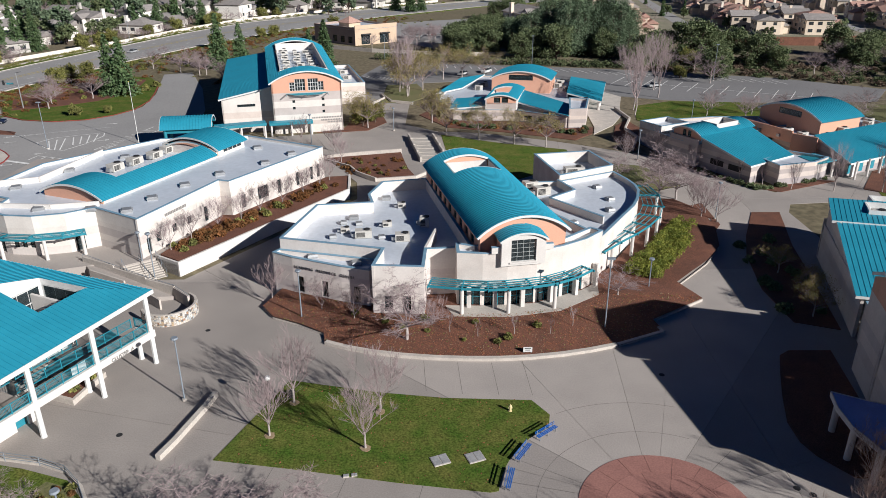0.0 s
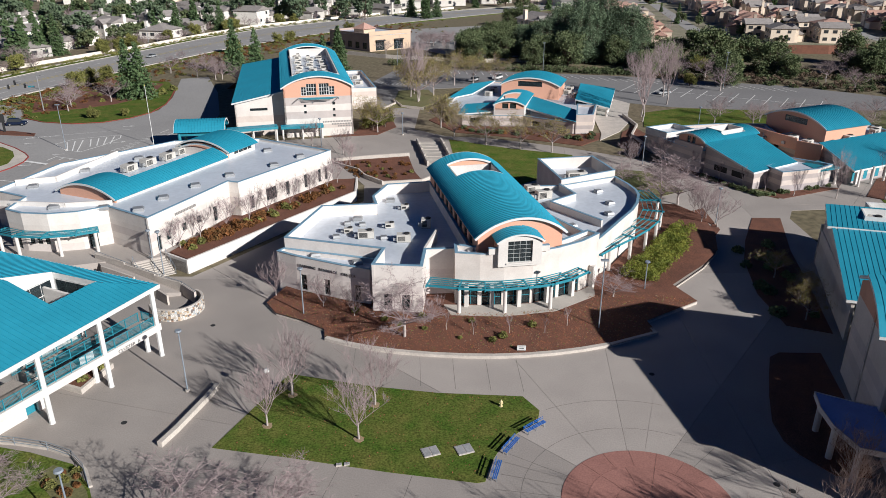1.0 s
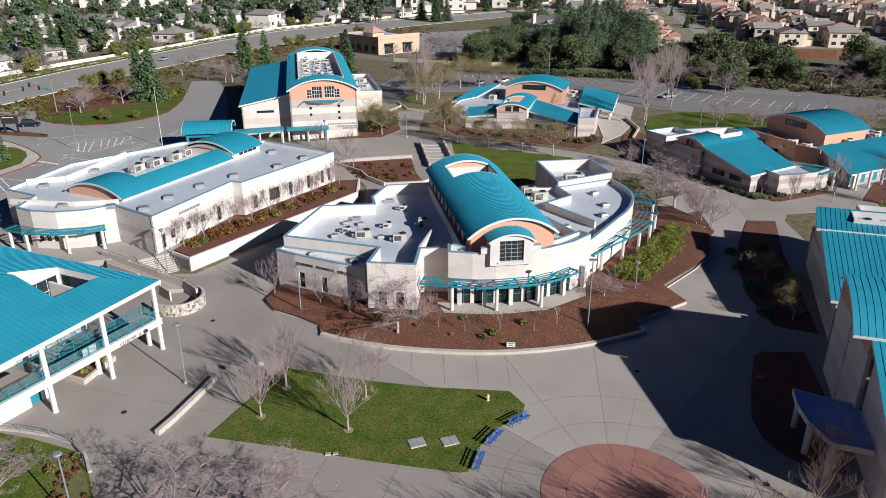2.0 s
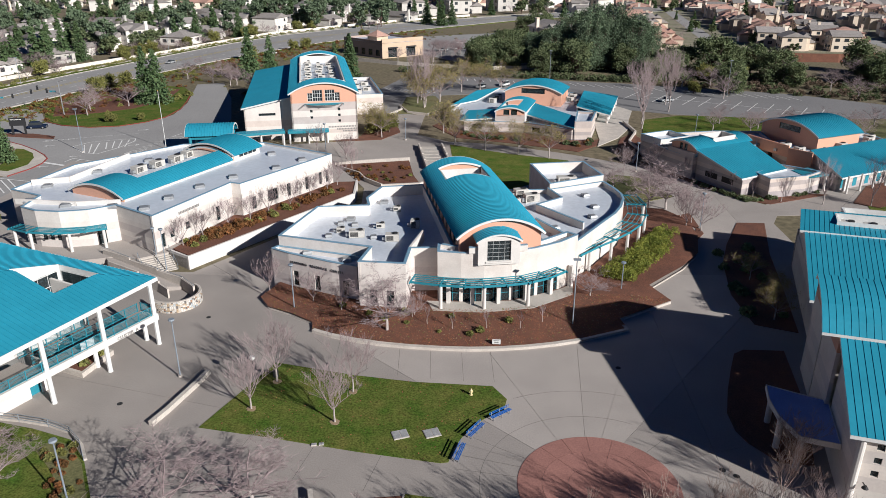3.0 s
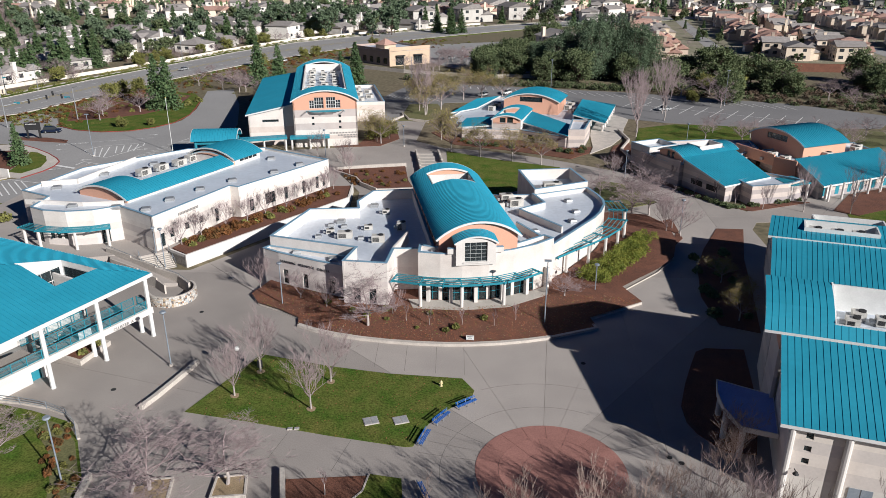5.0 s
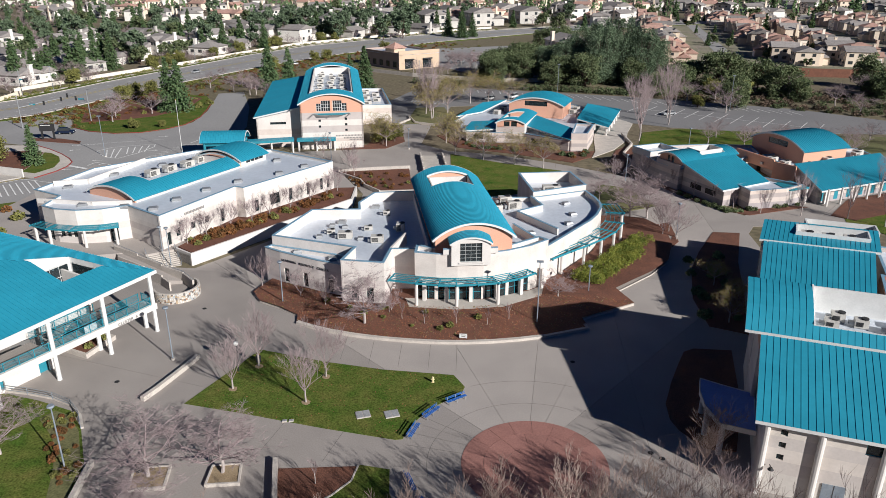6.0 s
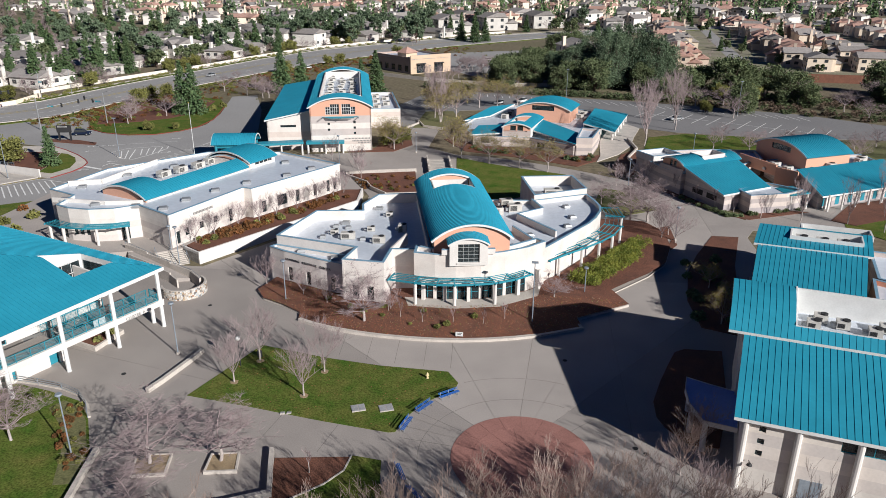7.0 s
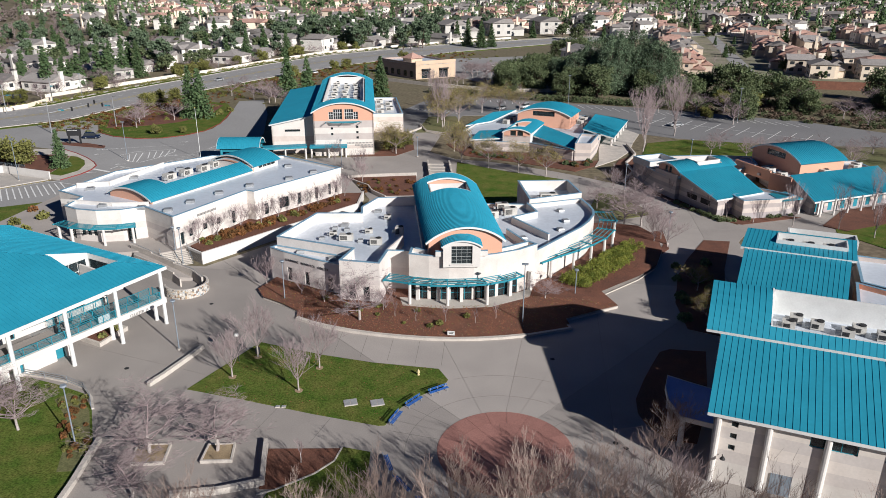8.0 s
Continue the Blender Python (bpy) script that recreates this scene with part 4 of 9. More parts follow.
sports_hall()
random.seed(5)
for k in range(28):
    p = Vector((-38.3, 171.0)) + Vector((0.972, 0.235)) * (4.6 + 3.2 * (k % 3) + random.uniform(-0.3, 0.3)) + Vector((-0.235, 0.972)) * (10.5 + 4.6 * (k // 3))
    air_unit(p.x, p.y, 12.5, 14 + 90 * (k % 2), 1.9, 1.1, 0.9)
for k in range(5):
    p = Vector((-23.1, 174.7)) + Vector((0.972, 0.235)) * (2.5 + 3.0 * (k % 2)) + Vector((-0.235, 0.972)) * (34 + 4.6 * k)
    air_unit(p.x, p.y, 6.2, 14, 2.2, 1.5, 1.2)


def classroom_cluster_east():
    """Classroom building with two teal slopes, a dormer and a high barrel roof, seen over the plaza."""
    ob = thing("classroom_building", "banded classroom block with teal lean-to roofs, dormer and salmon barrel hall", "building", (66, 150, 0.6), "classroom buildings")
    z0 = 0.0
    # front slope and its walls
    ll, lr, hr, hl = (56.5, 136.0), (67.6, 143.4), (63.6, 155.6), (50.6, 147.6)
    walls = ccw([(57.0, 136.9), (66.8, 143.4), (63.2, 155.2), (51.2, 147.8)])
    bm = B()
    i = walls.index((57.0, 136.9))
    w = [(8.6, 11.0, 1.6, 2.9), (3.8, 6.4, 1.6, 2.9)]
    for k in range(4):
        p, q = walls[k], walls[(k + 1) % 4]
        wall_run(bm, p, q, 0.3, z0, 3.9)
    part("wall", bm, M_POD, ob)
    # gable on the west side follows the slope
    bm = B()
    face(bm, [(57.0, 136.9, 3.9), (51.2, 147.8, 3.9), (51.2, 147.8, 6.5)])
    face(bm, [(66.8, 143.4, 3.9), (63.2, 155.2, 6.5), (63.2, 155.2, 3.9)])
    part("gable", bm, M_POD, ob)
    slab(ob, [(*ll, 4.1), (*lr, 4.1), (*hr, 6.7), (*hl, 6.7)], M_TEAL, seam=0.6)
    bm = B()
    for a0, a1 in ((0.18, 0.42), (0.52, 0.78)):
        a = Vector((57.0, 136.9)).lerp(Vector((51.2, 147.8)), a0)
        b = Vector((57.0, 136.9)).lerp(Vector((51.2, 147.8)), a1)
        obox(bm, a, b, -0.004, 0.05, 1.9, 3.0)
    part("window", bm, M_DARK, ob)
    # dormer with its barrel roof
    da, db = (47.2, 153.4), (50.6, 147.4)
    dax = Vector((0.855, 0.518))
    bm = B()
    wall_run(bm, (46.6, 153.8), (50.2, 147.2), 0.3, z0, 6.0)
    part("wall", bm, M_POD, ob)
    arch_wall(ob, da, db, 5.8, 6.9, 1.1, M_SALMON, over=0.2, openings=((2.3, 3.2, 6.0, 7.3), (3.6, 4.5, 6.0, 7.3)))
    for o in ((2.3, 3.2, 6.0, 7.3), (3.6, 4.5, 6.0, 7.3)):
        window(ob, da, db, o, 1, 2)
    vault(ob, da, db, dax, 15.5, 6.9, 1.1, M_TEAL, over=0.4, cut=(6.0, 12.5, 4, 12), seam=0.6, segs=14)
    bm = B()
    e = (Vector(db) - Vector(da)).normalized()
    a = Vector(da) + e * 1.6 + dax * 6.0
    b = Vector(da) + e * 5.6 + dax * 6.0
    ring(bm, [a, b, b + dax * 6.5, a + dax * 6.5], 0, 0.2, 6.0, 8.1)
    part("well_wall", bm, M_WHITE, ob, "white roof well")
    # flat rear parts
    flat_block(ob, [(46.6, 153.8), (50.2, 147.4), (64.0, 156.2), (71.5, 164.0), (72.0, 172.0), (61.5, 172.0), (46.0, 168.0), (43.0, 164.0)], z0, 5.0, M_POD, 0.6)
    flat_block(ob, [(42.6, 162.6), (49.6, 166.4), (52.6, 161.0), (45.8, 157.4)], 4.9, 6.3, M_WHITE, 0.9)
    bm = B()
    wall_run(bm, (66.0, 163.0), (71.0, 152.6), 0.3, 4.0, 6.4)
    wall_run(bm, (71.0, 152.6), (74.4, 148.8), 0.3, 2.0, 6.0)
    part("wall", bm, M_SALMON, ob, "salmon stucco wall")
    # low block by the path
    blk = ccw([(61.6, 135.6), (69.2, 138.0), (73.2, 141.2), (67.2, 146.0), (60.2, 140.0)])
    flat_block(ob, blk, z0, 4.3, M_POD, 0.5)
    # porch beside the block
    bm = B()
    prism(bm, [(69.6, 138.4), (74.6, 140.8), (72.4, 145.4), (68.4, 143.2)], 3.6, 3.9)
    part("porch_roof", bm, M_TEALTRIM, ob)
    for x, y in ((74.2, 141.0), (70.4, 139.2)):
        column(ob, x, y, 0.3, 3.6, 0.25)
    # hall with the great barrel roof
    va, vb = (71.8, 171.0), (78.4, 156.4)
    vax = Vector((0.89, 0.45))
    bm = B()
    q = [Vector(va), Vector(vb), Vector(vb) + vax * 12.6, Vector(va) + vax * 12.6]
    ring(bm, q, 0, 0.3, z0, 6.5)
    part("wall", bm, M_SALMON, ob, "salmon stucco wall")
    for s0, s1 in ((q[1], q[2]), (q[3], q[0])):
        bm = B()
        wall_run(bm, s0, s1, 0.3, 6.5, 7.5)
        part("wall", bm, M_SALMON, ob, "salmon stucco wall")
    arch_wall(ob, va, vb, 6.5, 7.4, 2.3, M_SALMON, over=0.4, openings=((5.0, 11.0, 7.2, 8.5),))
    window(ob, va, vb, (5.0, 11.0, 7.2, 8.5), 6, 1)
    arch_wall(ob, q[2], q[3], 6.5, 7.4, 2.3, M_SALMON, over=0.4)
    vault(ob, va, vb, vax, 12.6, 7.4, 2.3, M_TEAL, over=0.5, seam=0.6)
    # second slope beyond
    flat_block(ob, [(72.0, 163.0), (74.6, 150.6), (78.0, 151.2), (98.0, 161.4), (96.0, 172.0), (88.0, 170.0)], z0, 4.9, M_POD, 0.5)
    slab(ob, [(76.2, 138.6, 3.8), (98.0, 150.6, 3.8), (97.4, 163.2, 6.0), (74.8, 151.2, 6.0)], M_TEAL, seam=0.6)
    bm = B()
    wall_run(bm, (76.4, 141.0), (96.0, 151.8), 0.3, z0, 3.9)
    wall_run(bm, (75.0, 151.2), (76.4, 141.0), 0.3, z0, 3.9)
    part("wall", bm, M_POD, ob)
    bm = B()
    face(bm, [(76.4, 141.0, 3.9), (76.4, 141.0, 4.2), (75.0, 151.2, 6.0), (75.0, 151.2, 3.9)])
    part("gable", bm, M_POD, ob)
    d = (Vector((96.0, 151.8)) - Vector((76.4, 141.0))).normalized()
    n = Vector((d.y, -d.x))
    for k in range(6):
        c = Vector((76.9, 141.2)) + d * (3.8 * k) + n * 2.0
        column(ob, c.x, c.y, 0.3, 3.9, 0.22)
        bm = B()
        c = Vector((76.4, 141.0)) + d * (1.2 + 3.6 * k)
        obox(bm, c, c + d * 1.1, -0.03, 0.02, 0.8, 2.9)
        part("door", bm, M_TEALTRIM, ob, "teal steel door")
    bm = B()
    c = Vector((77.6, 140.0))
    obox(bm, c, c + d * 1.2, 0, 0.5, 0.7, 3.2)
    part("pier", bm, M_WHITE, ob)
    return ob


classroom_cluster_east()
for x, y in ((68.4, 160.4), (72.6, 158.2), (70.6, 156.0), (74.2, 154.8), (78.6, 153.6), (84.6, 158.8), (93.0, 164.6), (94.4, 167.0)):
    air_unit(x, y, 4.4 if y > 150 else 3.8, 30, 2.0, 1.4, 1.3)


def classroom_cluster_north():
    ob = thing("classroom_building", "classroom block with fanned teal roofs round a salmon barrel hall", "building", (20, 205, 1.2), "classroom buildings")
    z0 = 0.8
    front = [(-1.8, 197.0), (2.6, 184.0), (10.6, 183.4), (17.6, 183.2), (28.8, 175.8), (33.2, 176.2), (36.4, 190.0), (40.0, 218.0), (34.0, 226.0), (12.0, 232.0), (5.0, 226.0)]
    wins = {1: [(2.0, 4.4, 2.2, 3.4)], 3: [(2.4, 4.6, 2.0, 3.2), (6.0, 8.2, 2.0, 3.2)]}
    flat_block(ob, front, z0, 4.1, M_POD, 0.4, wins)
    for i, ws in wins.items():
        for w in ws:
            window(ob, front[i], front[i + 1], w, 3, 1)
    corner = [(29.4, 175.6), (33.5, 176.0), (36.0, 187.0), (31.4, 188.2)]
    flat_block(ob, corner, z0, 6.1, M_POD, 0.6)
    va, vb = (13.4, 208.8), (28.9, 205.4)
    vc, vd = (31.9, 216.6), (16.4, 220.0)
    bm = B()
    ring(bm, [va, vb, vc, vd], 0, 0.3, z0, 6.0)
    part("wall", bm, M_SALMON, ob, "salmon stucco wall")
    arch_wall(ob, va, vb, 6.0, 7.3, 2.2, M_SALMON, over=0.4, openings=((4.6, 11.2, 7.0, 8.4),))
    arch_wall(ob, vc, vd, 6.0, 7.3, 2.2, M_SALMON, over=0.4)
    for s0, s1 in ((vb, vc), (vd, va)):
        bm = B()
        wall_run(bm, s0, s1, 0.3, 6.0, 7.4)
        part("wall", bm, M_SALMON, ob, "salmon stucco wall")
    window(ob, va, vb, (4.6, 11.2, 7.0, 8.4), 6, 2)
    vault(ob, va, vb, (0.259, 0.966), 11.6, 7.3, 2.2, M_TEAL, over=0.5, seam=0.8)
    slab(ob, [(-1.9, 204.0, 4.1), (5.4, 211.0, 4.3), (12.4, 226.1, 5.4), (5.1, 220.4, 5.4)], M_TEAL, seam=0.8)
    slab(ob, [(1.4, 184.2, 4.3), (10.4, 184.6, 4.9), (11.0, 191.0, 5.9), (3.4, 191.6, 5.3)], M_TEAL, seam=0.8)
    slab(ob, [(18.0, 186.4, 5.6), (29.3, 175.0, 4.5), (31.3, 184.0, 5.3), (21.2, 197.0, 6.3)], M_TEAL, seam=0.8)
    slab(ob, [(40.9, 194.6, 3.8), (47.7, 222.3, 3.8), (37.4, 222.6, 5.3), (32.4, 198.4, 5.3)], M_TEAL, seam=0.8)
    da, db = (10.5, 183.9), (17.7, 183.3)
    bm = B()
    wall_run(bm, da, db, 0.3, z0, 5.8)
    part("wall", bm, M_POD, ob)
    arch_wall(ob, da, db, 5.5, 6.7, 1.1, M_SALMON, over=0.2, openings=((1.9, 3.4, 5.7, 7.1), (3.8, 5.3, 5.7, 7.1)))
    for o in ((1.9, 3.4, 5.7, 7.1), (3.8, 5.3, 5.7, 7.1)):
        window(ob, da, db, o, 1, 1)
    vault(ob, da, db, (0.22, 0.97), 15.0, 6.7, 1.1, M_TEAL, over=0.4, cut=(3.0, 11.0, 1, 8), seam=0.8, segs=12)
    for q in (da, db):
        bm = B()
        obox(bm, q, (q[0] + 3.3, q[1] + 14.6), -0.15, 0.15, 4.0, 6.6)
        part("wall", bm, M_WHITE, ob, "white stucco side wall")
    for k in range(6):
        column(ob, 40.4 + 1.3 * k, 195.4 + 5.2 * k, z0, 3.5, 0.35)
    bm = B()
    wall_run(bm, (32.8, 199.0), (37.4, 222.0), 0.3, z0, 5.0)
    part("wall", bm, M_WHITE, ob)


classroom_cluster_north()
for x, y in ((10.0, 211.0), (11.6, 216.0), (32.4, 214.0), (34.6, 209.0), (33.8, 219.0), (36.0, 193.0)):
    air_unit(x, y, 3.4, 0, 2.2, 1.6, 1.6)

# ---- building: two-storey cluster with a balcony ----
CLA = thing("balcony_building", "two-storey white building with teal hipped roof and steel balcony", "building", (-42, 76, 0.0))


def balcony_building():
    C, A, Bv = Vector((-30.5, 77.1)), Vector((-0.356, -0.934)), Vector((-0.934, 0.356))
    sl, ze = 0.30, 8.45

    def P(a, b, dz=0.0):
        c = C + A * a + Bv * b
        return Vector((c.x, c.y, ze + sl * min(a, b) + dz))
    # hipped roof in two planes with a square well cut through the hip
    la, lb = 42.0, 30.0
    a0, a1, b0, b1 = 3.9, 10.0, 4.6, 11.4
    t = B()
    for x0, x1, y0, y1 in [(p, q, r, s) for p, q in ((0, a0), (a0, a1), (a1, la)) for r, s in ((0, b0), (b0, b1), (b1, lb))] + [(0, lb, lb, lb + 6)]:
        if (x0, y0) != (a0, b0):
            face(t, [(x0, y0, 0), (x1, y0, 0), (x1, y1, 0), (x0, y1, 0)])
    bmesh.ops.bisect_plane(t, geom=t.verts[:] + t.edges[:] + t.faces[:], plane_co=(0, 0, 0), plane_no=(1, -1, 0))
    bm = B()
    for f in t.faces:
        q = [P(v.co.x, v.co.y) for v in f.verts]
        face(bm, q)
        face(bm, [v - Vector((0, 0, 0.3)) for v in q])
    t.free()
    bmesh.ops.remove_doubles(bm, verts=bm.verts, dist=0.001)
    bmesh.ops.recalc_face_normals(bm, faces=bm.faces)
    roof = part("roof", bm, M_TEAL, CLA)
    bm = B()
    z = Vector((0, 0, 0.06))

    def rib(p, q, w):
        face(bm, (p - w + z, p + w + z, q + w + z, q - w + z))
        face(bm, (p - w, p - w + z, q - w + z, q - w))
        face(bm, (p + w, q + w, q + w + z, p + w + z))
    k = 0.9
    while k < la:
        hi = min(k, lb)
        for r, s in ([(0.0, hi)] if not a0 < k < a1 else [(0.0, min(hi, b0)), (b1, hi)]):
            if s - r > 0.3:
                rib(P(k, r), P(k, s), Vector((A.x, A.y, 0)) * 0.03)
        k += 0.6
    k = 0.9
    while k < lb + 6:
        hi = min(k, lb)
        for r, s in ([(0.0, hi)] if not b0 < k < b1 else [(0.0, min(hi, a0)), (a1, hi)]):
            if s - r > 0.3:
                rib(P(r, k), P(s, k), Vector((Bv.x, Bv.y, 0)) * 0.03)
        k += 0.6
    tagged(part("standing_seam", bm, M_TEAL, roof), kind="stuff")
    for (p, q), (r, s) in (((a0, b0), (a1, b0)), ((a1, b0), (a1, b1)), ((a1, b1), (a0, b1)), ((a0, b1), (a0, b0))):
        bm = B()
        m = min(p, q), min(r, s)
        e, f = P(p, q), P(r, s)
        mid = [P(min(b1, a1), min(b1, a1))] if (p, q) == (a1, b0) else ([P(b0, b0)] if (p, q) == (a0, b0) else [])
        top_ = [e] + mid + [f]
        face(bm, [Vector((e.x, e.y, 5.6))] + top_ + [Vector((f.x, f.y, 5.6))])
        part("well_wall", bm, M_FASCIA, CLA, "white roof well")
    bm = B()
    face(bm, [Vector((P(*h).x, P(*h).y, 5.6)) for h in ((a0, b0), (a1, b0), (a1, b1), (a0, b1))])
    part("well_floor", bm, M_ROOF, CLA)
    for p, q, n, top_ in ((P(a0, b0), P(a0, b1), A, 8.95), (P(a0, b1), P(a1, b1), -Bv, 8.95)):
        p, q = Vector((p.x, p.y)), Vector((q.x, q.y))
        d = (q - p).normalized()
        w = ((q - p).length - 0.8) / 4
        for k in range(4):
            u = p + d * (0.4 + w * k) + n * 0.05
            bm = B()
            obox(bm, u + d * 0.05, u + d * (w - 0.05), -0.03, 0.03, 6.1, top_)
            pane = part("window", bm, M_GLASS, CLA, "dark window in the roof well")
            for z in (6.1, 7.4, top_ - 0.08):
                bm = B()
                obox(bm, u, u + d * w, -0.05, 0.05, z, z + 0.08)
                part("mullion", bm, M_FASCIA, pane)
    # gutter and fascia
    bm = B()
    for p, q in (((0, 0), (la, 0)), ((0, lb + 6), (0, 0))):
        a, b = P(*p), P(*q)
        obox(bm, (a.x, a.y), (b.x, b.y), -0.15, 0.004, ze - 0.45, ze + 0.02)
    part("fascia", bm, M_FASCIA, CLA, "white fascia and gutter")
    bm = B()
    s = [C + A * a + Bv * b for a, b in ((0.4, 0.4), (la, 0.4), (la, 4.8), (0.4, 4.8))]
    prism(bm, s, ze - 0.5, ze - 0.42)
    part("soffit", bm, M_WHITE, CLA)
    # two-storey columns, beam and balcony deck
    c1 = Vector((-31.1, 76.1))
    cd = Vector((-0.414, -0.911))
    cols = [c1 + cd * (7.0 * i) for i in range(5)]
    for c in cols:
        column(CLA, c.x, c.y, 0.0, ze - 0.4, 0.27, M_FASCIA, k=8)
    inner = Vector((-0.911, 0.414))
    for c in cols[:2]:
        q = c + inner * 2.1
        column(CLA, q.x, q.y, 0.0, 3.6, 0.27, M_FASCIA, k=8)
    bm = B()
    obox(bm, c1 - cd * 0.4, c1 + cd * 33, -0.2, 0.2, 3.2, 4.0)
    part("beam", bm, M_WHITE, CLA, "white balcony beam")
    q = c1 + inner * 2.3
    bm = B()
    obox(bm, q, c1, -0.2, 0.2, 3.2, 3.99)
    part("beam", bm, M_WHITE, CLA, "white balcony beam")
    bm = B()
    prism(bm, [c1, c1 + cd * 33, c1 + cd * 33 + inner * 4.6, c1 + cd * 14 + inner * 4.6, c1 + cd * 14 + inner * 2.3, c1 + inner * 2.3], 3.5, 3.72)
    part("deck", bm, M_CONC, CLA)
    # balustrade: teal frame and mesh-like infill bars
    for p, d, ln in ((c1, cd, 33.0), (c1, inner, 2.3), (c1 + inner * 2.3, cd, 14.0), (c1 + inner * 4.6 + cd * 5.0, cd, 9.0)):
        bm = B()
        for z in (4.1, 5.05):
            obox(bm, p + d * 0.35, p + d * ln, -0.03, 0.03, z, z + 0.06)
        part("rail", bm, M_TEALTRIM, CLA, "teal steel rail")
        bm = B()
        k = 0.4
        while k < ln:
            obox(bm, p + d * k, p + d * (k + 0.025), -0.012, 0.012, 4.16, 5.05)
            k += 0.11
        tagged(part("baluster", bm, M_TEALTRIM, CLA), kind="stuff")
        k = 0.4
        while k < ln:
            bm = B()
            obox(bm, p + d * k, p + d * (k + 0.08), -0.04, 0.04, 4.0, 5.12)
            part("post", bm, M_TEALTRIM, CLA)
            k += 1.75
    # walls behind: upper storey set back, lower storey nearer
    u0 = c1 + inner * 6.0 + cd * 5.0
    bm = B()
    ops = [(0.3, 5.6, 4.5, 6.9), (6.2, 11.8, 4.5, 6.9), (12.6, 13.7, 3.8, 6.2), (15.0, 21.0, 4.5, 6.9)]
    wall_run(bm, u0 + cd * 34, u0, -0.3, 3.7, ze, [(34 - b, 34 - a, h0, h1) for a, b, h0, h1 in ops])
    wall_run(bm, u0, u0 + inner * 20, -0.3, 3.7, ze)
    part("wall", bm, M_WHITE, CLA)
    for a, b, h0, h1 in ops:
        window(CLA, u0 + cd * 34, u0, (34 - b, 34 - a, h0, h1), 5 if b - a > 2 else 1, 2, depth=-0.1, fm=M_TEALTRIM)
    g0 = c1 + inner * 3.2 + cd * 12.6
    bm = B()
    ops = [(0.6, 1.9, 0.0, 2.4), (6.0, 6.5, 0.3, 2.4)]
    wall_run(bm, g0 + cd * 24, g0, -0.3, 0.0, 3.5, [(24 - b, 24 - a, h0, h1) for a, b, h0, h1 in ops])
    wall_run(bm, g0, g0 + inner * 18, -0.3, 0.0, 3.5)
    part("wall", bm, M_WHITE, CLA)
    bm = B()
    obox(bm, g0 + cd * 0.6, g0 + cd * 1.9, -0.2, -0.14, 0.0, 2.35)
    obox(bm, g0 + cd * 6.0, g0 + cd * 6.5, -0.2, -0.14, 0.3, 2.35)
    part("door", bm, M_TEALTRIM, CLA, "teal steel door")
    bm = B()
    p = c1 + cd * 8.2
    obox(bm, p, p + cd * 1.6, -0.09, -0.07, 4.15, 5.0)
    part("banner", bm, M_FASCIA, CLA, "white banner on the rail")
    sign_text(CLA, "CLUSTER  A", (c1 + cd * 5.6 - inner * 0.3), -cd, 3.3, 0.55, M_GREYLET)
    # exit stair under the deck
    for k in range(12):
        bm = B()
        p = c1 + inner * 5.6 + cd * (8.0 + 0.32 * k)
        obox(bm, p, p + cd * 0.34, -1.6, 0.0, 3.3 - 0.27 * k, 3.42 - 0.27 * k)
        part("tread", bm, M_STEP, CLA)


balcony_building()

# ---- building: hall on the east side of the plaza ----
MUB = thing("assembly_hall", "large hall with stepped teal seam roofs and banded walls", "building", (50, 70, 0))


